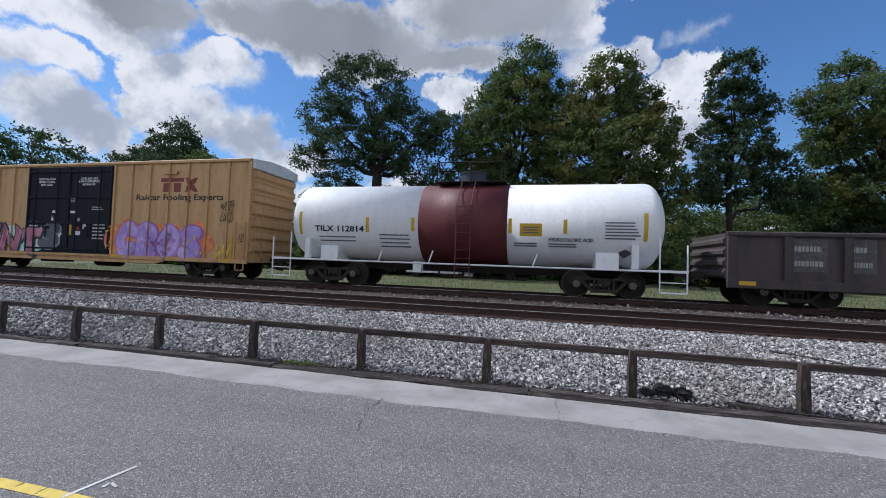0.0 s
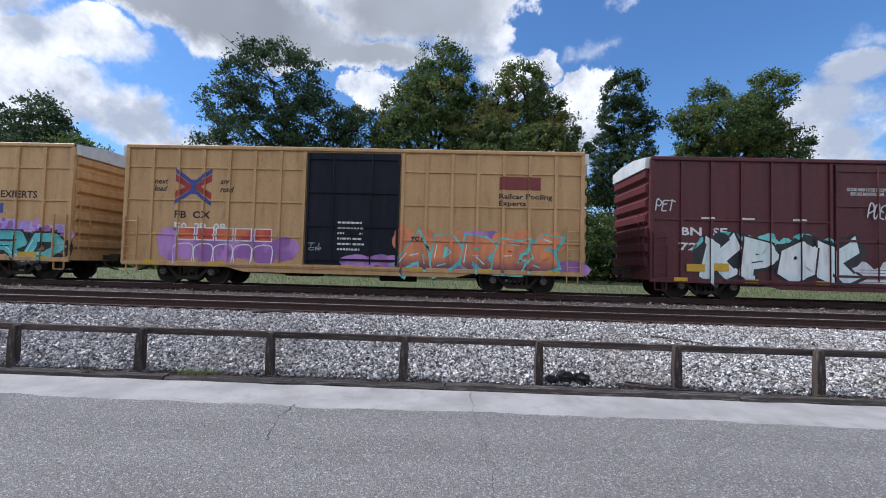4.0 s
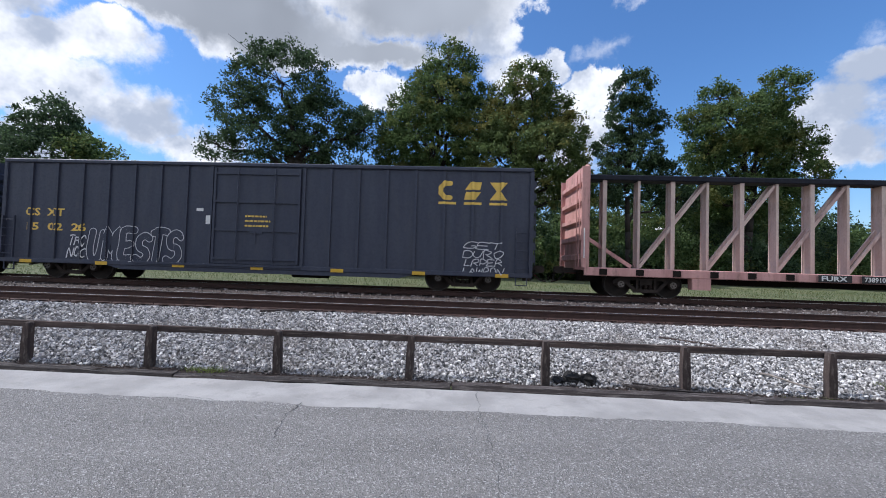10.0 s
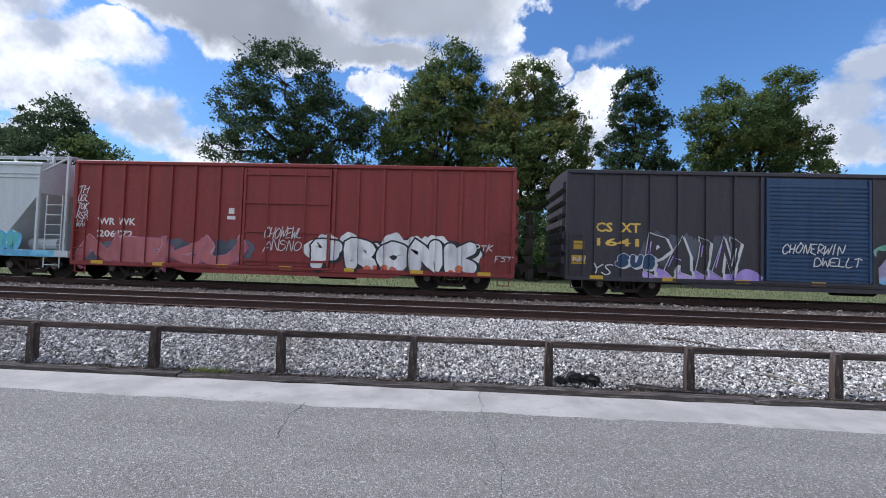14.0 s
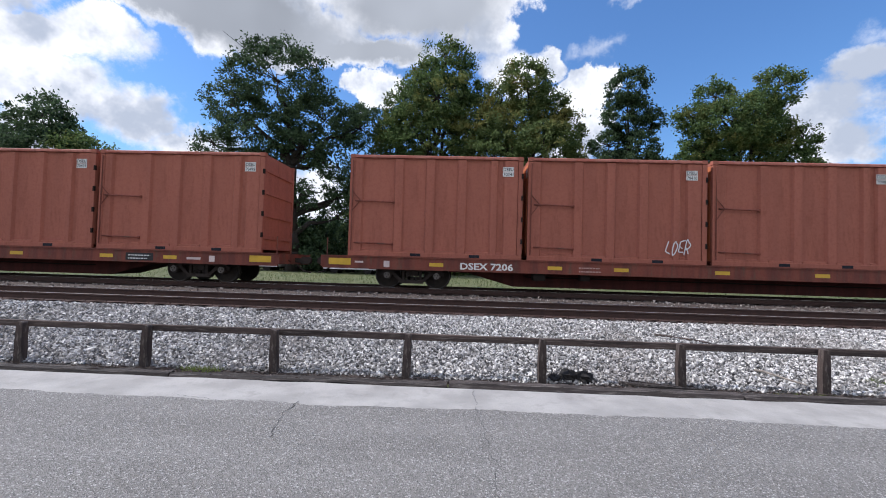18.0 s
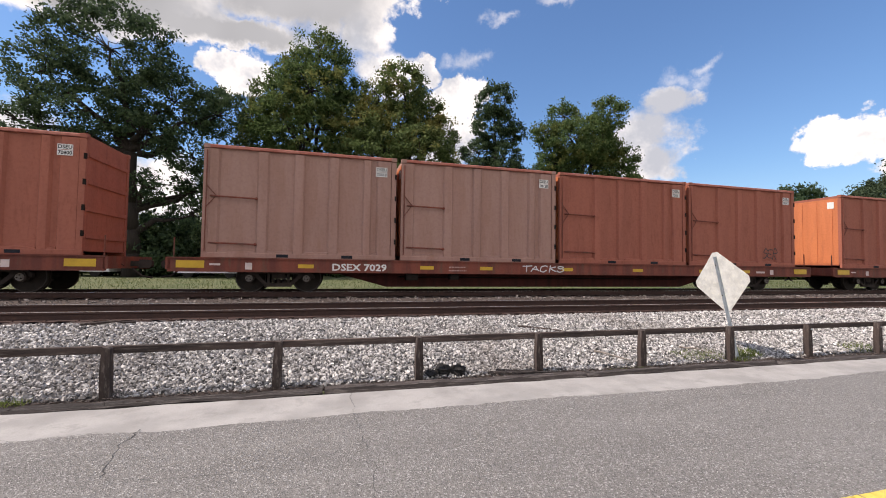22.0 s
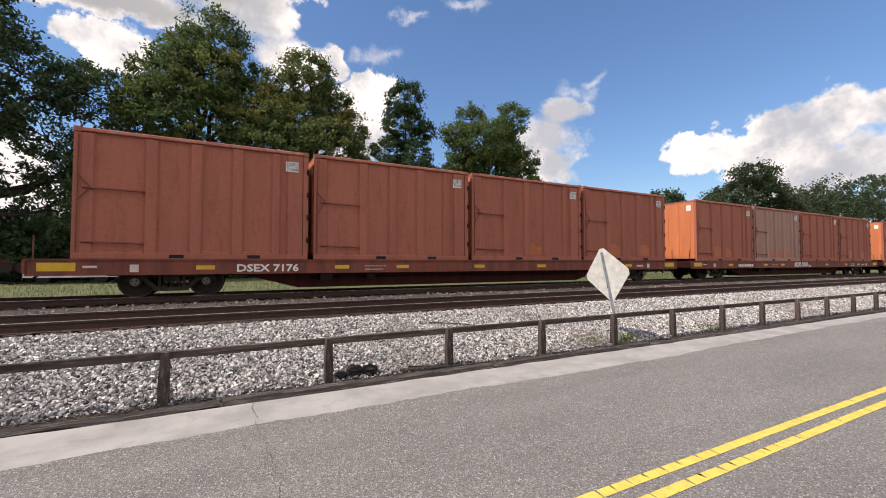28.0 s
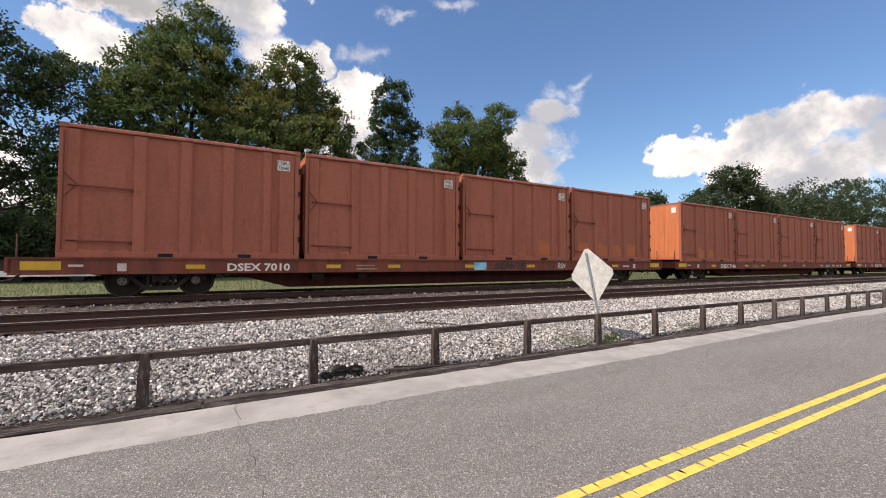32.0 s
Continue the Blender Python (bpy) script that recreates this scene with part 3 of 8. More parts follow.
# ---- fence ----
fence = thing("guard_fence", (0, FENCE_Y, 0), "low weathered timber guard fence with square posts and one top beam", "fence")
POST_MESHES = []
for k in range(3):
    rr = random.Random(20 + k)
    w = 0.048
    POST_MESHES.append(MB().prism_y([(-w, -0.35), (w, -0.35), (w + 0.004, 0.2), (w - 0.003, 0.56), (w - 0.02, 0.575), (-w + 0.015, 0.572 + 0.01 * rr.random()), (-w - 0.004, 0.3)], -w, w).mesh("post", TIMBER))
rr = random.Random(5)
for i in range(-12, 46):
    x = POST_X + POST_STEP * i
    piece("post", POST_MESHES[i % 3], fence, (x, rr.uniform(-0.01, 0.01), rr.uniform(-0.012, 0.012)), turn=(rr.uniform(-0.015, 0.015), rr.uniform(-0.02, 0.02), rr.uniform(-0.05, 0.05)))
BOLT_MESH = MB().prism_y([(0.016 * math.cos(a * math.pi / 3), 0.016 * math.sin(a * math.pi / 3)) for a in range(6)], -0.012, 0.004).mesh("bolt", POST_STEEL)
for i in range(-12, 45):
    if POST_X + POST_STEP * i > 7.5:
        piece("bolt", BOLT_MESH, fence, (POST_X + POST_STEP * i, -0.055, 0.5))
for i in range(-12, 45, 2):
    x = POST_X + POST_STEP * i
    z = rr.uniform(-0.006, 0.006)
    part("beam", MB().bevel_box(x + 0.004, x + 2 * POST_STEP - 0.004, 0.06, 0.11, 0.488 + z, 0.578 + z, 0.008), BEAM_WOOD, fence)


def worn_timber(length, top, seed):
    """A squared timber with split, rotted edges."""
    mb = MB()
    n = int(length / 0.06)
    rim = [(-0.07, -0.08), (-0.075, -0.01), (-0.055, top), (-0.02, top + 0.006), (0.015, top - 0.008), (0.05, top + 0.004), (0.072, -0.015), (0.07, -0.08)]
    k = len(rim)
    for j in range(n + 1):
        x = length * j / n
        rot = max(0.0, noise.noise(Vector((x * 1.3, seed * 7.1, 0.0))))
        for q, (y, z) in enumerate(rim):
            f = noise.noise(Vector((x * 3.2, q * 5.3, seed * 3.7)))
            g = noise.noise(Vector((x * 14.0, q * 2.9, seed * 1.9)))
            lift = 0.0 if z < -0.05 else 0.014 * f + 0.009 * g - 0.05 * rot * (1.0 if q < 4 else 0.5)
            mb.v.append((x, y + 0.008 * f + 0.006 * g, z + lift))
    for j in range(n):
        for q in range(k - 1):
            a = j * k + q
            mb.f.append((a, a + k, a + k + 1, a + 1))
            mb.m.append(0)
    mb.f += [tuple(range(k)), tuple(n * k + q for q in reversed(range(k)))]
    mb.m += [0, 0]
    return mb


for i in range(-12, 45, 2):
    x = POST_X + POST_STEP * i + 0.6
    edge = thing("edge_timber", (x, 5.31, 0), "dark old railway timber lying along the road's edge", "timber", "timbers along the road")
    b = worn_timber(2 * POST_STEP - 0.03, 0.034 + rr.uniform(-0.02, 0.012), i + 20)
    part("timber", b, EDGE_WOOD, edge)
    edge.rotation_euler = (rr.uniform(-0.08, 0.08), rr.uniform(-0.004, 0.004), rr.uniform(-0.014, 0.014))

# ---- sign seen from behind ----
sg = thing("diamond_sign", (6.97, 5.7, -0.02), "bare aluminium back of a diamond road sign, leaning", "road sign")
sg.rotation_euler = (radians(-8), radians(-6.5), 0)
d, c = 0.59, 0.05
poly = [(-d + c, c), (-d + c, -c), (-c, -d + c), (c, -d + c), (d - c, -c), (d - c, c), (c, d - c), (-c, d - c)]
mb = MB()
k = len(poly)
mb.v += [(0.022, y, 1.4 + z) for y, z in poly] + [(0.026, y, 1.4 + z) for y, z in poly]
mb.f += [tuple(range(k)), tuple(reversed(range(k, 2 * k)))] + [(i, (i + 1) % k, k + (i + 1) % k, k + i) for i in range(k)]
mb.m += [0] * (k + 2)
part("sign_plate", mb, ALU, sg)
part("post", MB().box(-0.016, 0.02, -0.02, -0.014, 0, 1.86).box(-0.016, 0.02, 0.014, 0.02, 0, 1.86).box(-0.02, -0.016, -0.02, 0.02, 0, 1.86), POST_STEEL, sg, "galvanised channel post")
for z in (1.15, 1.7):
    part("bolt", MB().tube((-0.03, 0, z), (0.03, 0, z), 0.012, 8), STEEL, sg)

# ---- trees ----


def leaf_cloud(name, blobs, count, size, mat, seed, clump=0.75, shell=0.5):
    """Leaves in small clumps through a set of ellipsoids (x, y, z, rx, ry, rz)."""
    rng = np.random.default_rng(seed)
    blobs = np.array(blobs, float)
    vol = (blobs[:, 3] * blobs[:, 4] * blobs[:, 5]) ** 0.75
    per = np.maximum(1, (count * vol / vol.sum() / 55).astype(int))
    centres = []
    for b, k in zip(blobs, per):
        d = rng.normal(size=(k, 3))
        d /= np.linalg.norm(d, axis=1, keepdims=True)
        r = rng.uniform(shell, 1.0, (k, 1)) ** 0.6
        centres.append(b[:3] + d * r * b[3:6])
    centres = np.concatenate(centres)
    n = len(centres) * 55
    which = np.repeat(np.arange(len(centres)), 55)
    rad = clump * rng.uniform(0.5, 1.25, len(centres))[which][:, None]
    p = centres[which] + rng.normal(size=(n, 3)) * rad * np.array([0.55, 0.55, 0.38])
    s = size * rng.uniform(0.6, 1.3, (n, 1))
    u = rng.normal(size=(n, 3))
    u /= np.linalg.norm(u, axis=1, keepdims=True)
    t = rng.normal(size=(n, 3))
    t[:, 2] -= 0.6
    w = np.cross(u, t)
    w /= np.linalg.norm(w, axis=1, keepdims=True)
    quad = np.stack([p - u * s, p + w * s * 0.5, p + u * s, p - w * s * 0.5], 1).reshape(-1, 3)
    return raw_mesh(name, quad, np.arange(4 * n).reshape(-1, 4), mat)


def limb(mb, p, q, r0, r1, rnd, steps=4, sag=0.25):
    p, q = Vector(p), Vector(q)
    last, lr = p, r0
    for i in range(1, steps + 1):
        f = i / steps
        nxt = p.lerp(q, f) + Vector((rnd.uniform(-sag, sag), rnd.uniform(-sag, sag), rnd.uniform(-sag, sag) + sag * math.sin(math.pi * f))) * (0 if i == steps else 1)
        rr_ = r0 + (r1 - r0) * f
        mb.tube(last, nxt, lr, 7, 0, rr_)
        last, lr = nxt, rr_
    return last


def tree(x, y, blobs, count, size, mat, trunk_r, label, seed, fork=0.45, clump=0.75, group="trees behind the tracks", ground=0.35):
    """blobs: (offset x, height, half width, half height) of the crown's masses."""
    rnd = random.Random(seed)
    t = thing("tree", (x, y, ground), label, "tree", group)
    full = []
    for bx, bz, rx, rz in blobs:
        full.append((bx - x, rnd.uniform(-0.5, 0.5) * rx, bz - ground, rx, rx * 0.85, rz))
    top = max(b[2] for b in full)
    mb = MB()
    fk = Vector((rnd.uniform(-0.4, 0.4), 0, top * fork))
    limb(mb, (0, 0, -0.3), fk, trunk_r, trunk_r * 0.7, rnd, 5, 0.12)
    for b in full:
        c = Vector(b[:3])
        start = fk.lerp(Vector((c.x * 0.15, 0, min(c.z, top * 0.75))), rnd.uniform(0.0, 0.6)) if c.z > fk.z else Vector((0, 0, max(0.8, c.z * 0.7)))
        limb(mb, start, c, trunk_r * 0.45, 0.05, rnd, 5, 0.35)
        for _ in range(7):
            d = Vector((rnd.uniform(-1, 1) * b[3], rnd.uniform(-1, 1) * b[4], rnd.uniform(-0.6, 1) * b[5])) * 0.85
            limb(mb, c - d * 0.15, c + d, 0.05, 0.012, rnd, 3, 0.2)
    part("trunk", mb, BARK, t, smooth=True)
    piece("crown", leaf_cloud("crown", full, count, size, mat, seed, clump), t)
    return t


tree(-14.1, 34, [(-15.9, 16.6, 4.6, 3.2), (-19.8, 14.6, 2.6, 2.3), (-12.4, 13.9, 4.0, 2.7), (-17.3, 12.0, 3.6, 2.2), (-8.8, 12.6, 2.7, 1.9), (-21.3, 11.0, 2.0, 1.2), (-13.6, 10.6, 2.6, 1.2), (-18.5, 9.0, 2.2, 1.2), (-10.6, 9.4, 2.4, 1.5), (-20.6, 7.0, 1.8, 1.2), (-12.6, 7.0, 1.9, 1.2), (-8.3, 7.2, 1.8, 1.5), (-17.6, 5.6, 1.6, 1.1), (-9.4, 7.2, 1.9, 1.6), (-10.4, 5.0, 1.6, 1.2)],
     52000, 0.13, LEAF_DARK, 0.62, "broad dark green oak with open crown and gaps", 11, 0.55, 0.55)
tree(-2.4, 35, [(-1.6, 18.7, 2.3, 2.0), (-3.3, 17.3, 1.8, 1.7), (0.1, 17.1, 1.7, 1.8), (-2.2, 15.2, 3.4, 2.4), (-4.7, 14.0, 2.2, 2.0), (0.3, 13.9, 2.0, 2.2), (-3.0, 12.0, 4.2, 2.8), (-5.6, 11.4, 2.8, 2.2), (-1.6, 8.6, 3.6, 2.2), (-4.6, 8.0, 3.0, 2.2), (-6.8, 9.2, 1.8, 1.6), (1.0, 10.6, 1.8, 2.0)],
     68000, 0.125, LEAF_MID, 0.42, "tall narrow green sweetgum tree", 12, 0.35, 0.5)
tree(5.2, 33, [(5.0, 16.1, 2.1, 1.9), (3.1, 14.8, 1.9, 1.8), (6.9, 14.4, 1.8, 1.8), (4.9, 13.0, 3.7, 2.4), (8.0, 12.2, 1.7, 1.8), (2.1, 12.3, 1.9, 1.9), (6.6, 10.6, 2.8, 2.4), (2.6, 10.0, 2.8, 2.2), (5.0, 8.0, 3.8, 2.0), (8.4, 9.2, 1.6, 1.5), (9.2, 7.4, 1.6, 1.5), (1.2, 8.2, 2.0, 1.7)],
     64000, 0.125, LEAF_WARM, 0.38, "rounded tree with leaves turning yellow at the top", 13, 0.35, 0.5)
tree(14.3, 36, [(14.2, 17.0, 1.8, 1.7), (14.5, 14.8, 2.2, 2.0), (16.8, 14.6, 1.1, 1.0), (13.2, 12.3, 1.8, 1.6), (15.3, 11.6, 1.8, 1.8), (12.9, 10.2, 1.3, 1.2), (14.4, 8.6, 2.4, 1.8), (17.3, 9.8, 1.9, 1.7), (12.0, 8.4, 1.6, 1.4), (18.4, 7.6, 1.8, 1.4)],
     36000, 0.125, LEAF_DARK, 0.28, "slender green tree with an open crown", 14, 0.45, 0.45)
tree(25.8, 38, [(23.7, 17.7, 1.8, 1.7), (28.0, 17.9, 2.0, 1.9), (21.3, 15.4, 1.7, 1.3), (23.8, 14.8, 3.2, 2.4), (28.5, 14.8, 2.6, 2.3), (30.3, 13.2, 1.6, 1.4), (26.2, 12.2, 4.6, 2.4), (22.4, 12.4, 2.4, 1.8), (27.0, 8.6, 5.2, 2.4), (22.0, 8.0, 3.0, 2.0), (26.4, 15.0, 2.2, 2.6), (29.6, 10.5, 2.6, 2.2)],
     84000, 0.13, LEAF_MID, 0.4, "wide green tree with twin tops", 15, 0.35, 0.52)
tree(-63, 60, [(-64.6, 22.3, 4.6, 3.4), (-69.6, 19.8, 3.6, 2.8), (-64, 16.5, 6.5, 3.5), (-60.5, 19.0, 2.6, 2.0)], 12000, 0.26, LEAF_DARK, 0.5, "dark green tree farther back", 16, 0.4, 1.1)
tree(-56, 58, [(-57.0, 17.0, 3.8, 1.8), (-53.5, 15.2, 3.0, 1.6), (-56, 12.5, 5.2, 3.0)], 9000, 0.26, LEAF_MID, 0.4, "light green tree farther back", 17, 0.4, 1.1)
tree(-97, 60, [(-97, 21.6, 9.5, 2.8), (-90, 17.5, 6, 2.6), (-104, 18, 6, 3), (-97, 14, 10, 3.5)], 12000, 0.32, LEAF_DARK, 0.6, "broad dark tree farther back", 18, 0.4, 1.3)
tree(-78, 62, [(-78, 18, 5, 2.5), (-82, 15, 5, 3), (-74, 14, 5, 3)], 9000, 0.3, LEAF_DARK, 0.5, "dark green tree farther back", 19, 0.4, 1.2)
FAR = "far trees beyond the road"
tree(94, 62, [(94, 17.4, 4.5, 2.0), (90, 14, 4, 2.5), (97, 13.5, 4, 2.5)], 7000, 0.32, LEAF_DARK, 0.4, "small dark far tree", 20, 0.4, 1.2, FAR)
tree(128, 60, [(124, 25.5, 6, 3.0), (134, 24.0, 5, 3.0), (128, 20.0, 12, 4.5), (116, 17, 6, 3), (140, 17, 6, 3)], 26000, 0.33, LEAF_FAR, 0.6, "grey-green far tree with a ragged top", 21, 0.4, 1.3, FAR)
for i, (fx, fz, fr, fh) in enumerate(((160, 22.5, 13, 5), (185, 27, 15, 7), (212, 30, 18, 8), (240, 33, 18, 8), (275, 34, 22, 9), (75, 13, 6, 3), (110, 15, 8, 4), (320, 36, 26, 10))):
    tree(fx, 62 + 3 * (i % 3), [(fx, fz - fh * 0.4, fr * 0.8, fh), (fx - fr * 0.5, fz - fh, fr * 0.6, fh * 0.8), (fx + fr * 0.5, fz - fh, fr * 0.6, fh * 0.8), (fx, fz * 0.45, fr, fz * 0.35)], 11000, 0.42, LEAF_FAR, 0.6, "rounded far tree on the wood's edge", 30 + i, 0.35, 1.9, FAR)

# undergrowth below the trees: a few shapes, repeated
SHRUBS = []
for k in range(6):
    g = 1.0 if k < 4 else 2.0
    me_leaf = leaf_cloud("foliage", [(0, 0, 1.4 * g, 2.2 * g, 1.6 * g, 1.5 * g), (-1.4 * g, 0.3, 1.0 * g, 1.3 * g, 1.2 * g, 1.1 * g), (1.5 * g, -0.2, 1.1 * g, 1.4 * g, 1.2 * g, 1.2 * g), (0.3 * (k % 4) * g, 0, 2.6 * g, 1.0 * g, 1.0 * g, 0.9 * g)],
                         4200 if k < 4 else 11000, 0.13, LEAF_DARK if k % 2 else LEAF_MID, 50 + k, 0.5 if k < 4 else 0.65, 0.3)
    stems = MB()
    rnd = random.Random(60 + k)
    for _ in range(7):
        limb(stems, (rnd.uniform(-0.3, 0.3), rnd.uniform(-0.2, 0.2), -0.1), (rnd.uniform(-1.6, 1.6) * g, rnd.uniform(-1, 1) * g, rnd.uniform(1.2, 2.6) * g), 0.05 * g, 0.012, rnd, 4, 0.15)
    shrub = thing("shrub", (0, 0, 0), "dense dark green shrub under the trees" if k < 4 else "tall dense green bush under the trees", "shrub", "undergrowth behind the tracks")
    part("branching_stem", stems, BARK, shrub)
    piece("foliage", me_leaf, shrub)
    SHRUBS.append(shrub)
rnd = random.Random(77)
first = [True] * 6
for row, (y0, step, tall) in enumerate(((37.5, 3.0, 1.2), (42.0, 4.4, 1.05), (49.0, 5.0, 1.45))):
    x = -62.0 - 8 * row
    while x < 70 + 8 * row:
        open_gap = -19.5 < x * 34 / y0 < -8.5
        k = rnd.randrange(4) if row == 0 else 4 + rnd.randrange(2)
        sc = (tall if not open_gap else (1.3, 0.75, 0.85)[row]) * rnd.uniform(0.8, 1.15)
        m = Matrix.LocRotScale((x, y0 + rnd.uniform(-1.2, 1.2), 0.35), Euler((0, 0, rnd.uniform(0, 6.28))), None)
        s = SHRUBS[k] if first[k] else copy_thing(SHRUBS[k], m)
        first[k] = False
        s.matrix_basis = m @ Matrix.Diagonal((sc, sc, sc, 1))
        x += step * rnd.uniform(0.7, 1.3) * (0.8 if open_gap and row == 0 else 1.0)

woods = piece("far_woods", leaf_cloud("far_woods", [(x, 95 + 10 * math.sin(x), 3.5 + 1.5 * math.sin(x * 0.37), 9, 6, 4 + math.sin(x * 0.21)) for x in range(-230, 420, 9)], 40000, 0.55, LEAF_FAR, 90, 1.6, 0.2))
tagged(woods, "distant hazy line of woods", "woods", kind="stuff")


def grass_patch(name, count, x0, x1, y0, y1, h, seed, zfun, label, mat=None):
    rng = np.random.default_rng(seed)
    x, y = rng.uniform(x0, x1, count), rng.uniform(y0, y1, count)
    z = zfun(y)
    hh = h * rng.uniform(0.5, 1.2, count)
    a = rng.uniform(0, 6.28, count)
    wx, wy = np.cos(a) * 0.012 * (h / 0.2), np.sin(a) * 0.012 * (h / 0.2)
    lx, ly = rng.normal(0, 0.4, count) * hh, rng.normal(0, 0.4, count) * hh
    v = np.stack([np.stack([x - wx, y - wy, z], 1), np.stack([x + wx, y + wy, z], 1), np.stack([x + lx, y + ly, z + hh], 1)], 1).reshape(-1, 3)
    return tagged(piece(name, raw_mesh(name, v, np.arange(3 * count).reshape(-1, 3), mat or GRASS)), label, "grass", kind="stuff")


grass_patch("tall_grass", 34000, -40, 75, 18.0, 31.0, 0.16, 3, lambda y: np.interp(y, [17.4, 18.4, 30, 60], [0.2, 0.3, 0.35, 0.36]), "uneven green grass behind the tracks")
for gx, gy, sx, sy, n, h, s in ((-3.5, 5.5, 0.3, 0.08, 260, 0.09, 1), (4.5, 5.42, 0.4, 0.09, 420, 0.05, 2), (6.3, 5.85, 0.5, 0.2, 620, 0.08, 3), (7.25, 5.8, 0.3, 0.14, 420, 0.12, 4), (10.2, 5.8, 0.4, 0.15, 200, 0.12, 5), (6.9, 5.6, 0.2, 0.1, 150, 0.1, 6)):
    grass_patch("weeds", n, gx - sx, gx + sx, gy - sy, gy + sy, h, 40 + s, lambda y: np.maximum(bed_z(y), -0.02), "small clump of green weeds by the fence", WEED)

# ---- litter along the fence ----


def stick(p, q, r, mat, label, seed):
    t = thing("stick", p, label, "stick", "sticks on the ballast")
    mb = MB()
    limb(mb, (0, 0, 0), Vector(q) - Vector(p), r, r * 0.6, random.Random(seed), 5, 0.02)
    part("branch", mb, mat, t)


stick((4.35, 6.15, 0.14), (4.75, 5.75, 0.06), 0.018, DRIFT, "pale bleached stick on the ballast", 1)
stick((6.2, 6.2, 0.14), (6.6, 5.85, 0.07), 0.016, DRIFT, "pale bleached stick on the ballast", 2)
stick((3.6, 7.6, 0.37), (4.4, 7.25, 0.31), 0.022, TIMBER, "dark broken stick on the ballast", 3)
stick((-4.15, 8.3, 0.48), (-3.4, 8.45, 0.49), 0.03, TIMBER, "dark broken stick on the ballast", 4)
for p, q, w, h in (((2.2, 5.62, 0.03), (2.82, 5.44, 0.035), 0.05, 0.025), ((2.35, 5.68, 0.04), (2.95, 5.5, 0.03), 0.035, 0.02), ((2.5, 5.46, 0.045), (3.3, 5.4, 0.03), 0.03, 0.02), ((2.28, 5.54, 0.05), (2.62, 5.42, 0.055), 0.02, 0.015)):
    splinter = thing("timber_splinter", (0, 0, 0), "grey splintered piece of old timber by the fence", "timber", "splinters by the fence")
    part("splinter", MB().bar(p, q, w, h), EDGE_WOOD, splinter)
# bark, splinters and dead leaves along the road's edge
rng = np.random.default_rng(8)
n = 4200
lx, ly = rng.uniform(-12, 26, n), 5.44 + rng.normal(0, 0.06, n)
lz = np.maximum(bed_z(ly), -0.02) + rng.uniform(0.0, 0.035, n)
la, ll = rng.normal(0, 0.5, n), rng.uniform(0.015, 0.11, n)
wx = rng.uniform(0.004, 0.014, n)
ca, sa, ri = np.cos(la), np.sin(la), rng.normal(0, 0.15, n) * ll
q = [(lx - ca * ll - sa * wx, ly - sa * ll + ca * wx, lz - ri), (lx - ca * ll + sa * wx, ly - sa * ll - ca * wx, lz - ri), (lx + ca * ll, ly + sa * ll, lz + ri), (lx + sa * 0.01, ly, lz + wx * 1.6)]
v = np.stack([np.stack(p, 1) for p in q], 1).reshape(-1, 3)
f = (np.array([(0, 1, 2), (0, 3, 1), (1, 3, 2), (2, 3, 0)])[None] + 4 * np.arange(n)[:, None, None]).reshape(-1, 3)
tagged(piece("litter", raw_mesh("litter", v, f, TIMBER)), "dark bark, splinters and dead leaves along the road's edge", "litter", kind="stuff")
lump = thing("rubber_scrap", (1.56, 5.7, -0.01), "crumpled black rubber scrap beside a fence post", "rubbish")
mb = MB()
for k, (cx, cy, cz, rx, ry, rz) in enumerate(((-0.2, 0.0, 0.045, 0.09, 0.1, 0.055), (0.0, 0.03, 0.075, 0.12, 0.1, 0.085), (0.2, 0.0, 0.07, 0.11, 0.1, 0.085))):
    base = len(mb.v)
    for j in range(9):
        for q in range(14):
            th, ph = math.pi * j / 8, math.tau * q / 14
            d = Vector((math.sin(th) * math.cos(ph), math.sin(th) * math.sin(ph), math.cos(th)))
            w = 1.0 + 0.45 * noise.noise(d * 2.6 + Vector((k * 3.0, 0, 0))) + 0.2 * math.sin(d.x * 17 + d.z * 9 + k)
            mb.v.append((cx + rx * d.x * w, cy + ry * d.y * w, max(0.0, cz + rz * d.z * w)))
    for j in range(8):
        for q in range(14):
            a, b = base + j * 14 + q, base + j * 14 + (q + 1) % 14
            mb.f.append((a, a + 14, b + 14, b))
            mb.m.append(0)
part("scrap", mb, RUBBER, lump)

# ---- the train: shared parts ----
CARS = []        # (thing, its place along the train at 0 s)
WHEELS = []      # wheelsets, with their place in the truck
SIDE = -1.5      # how far a side post stands off the centre line


def sideframe(y):
    mb = MB()
    mb.prism_y([(-1.12, 0.56), (-0.95, 0.68), (-0.5, 0.72), (-0.3, 0.66), (0.3, 0.66), (0.5, 0.72), (0.95, 0.68), (1.12, 0.56), (1.12, 0.44), (0.9, 0.5), (0.5, 0.6), (-0.5, 0.6), (-0.9, 0.5), (-1.12, 0.44)], y - 0.06, y + 0.06)
    for s in (-1, 1):
        mb.bar((s * 0.72, y, 0.58), (s * 0.36, y, 0.24), 0.11, 0.1)
        mb.bar((s * 0.3, y, 0.64), (s * 0.3, y, 0.26), 0.08, 0.12)
        mb.tube((s * 0.87, y - 0.12, 0.457), (s * 0.87, y + 0.06, 0.457), 0.15, 10)
    mb.prism_y([(-0.42, 0.18), (0.42, 0.18), (0.36, 0.29), (-0.36, 0.29)], y - 0.08, y + 0.08)
    return mb


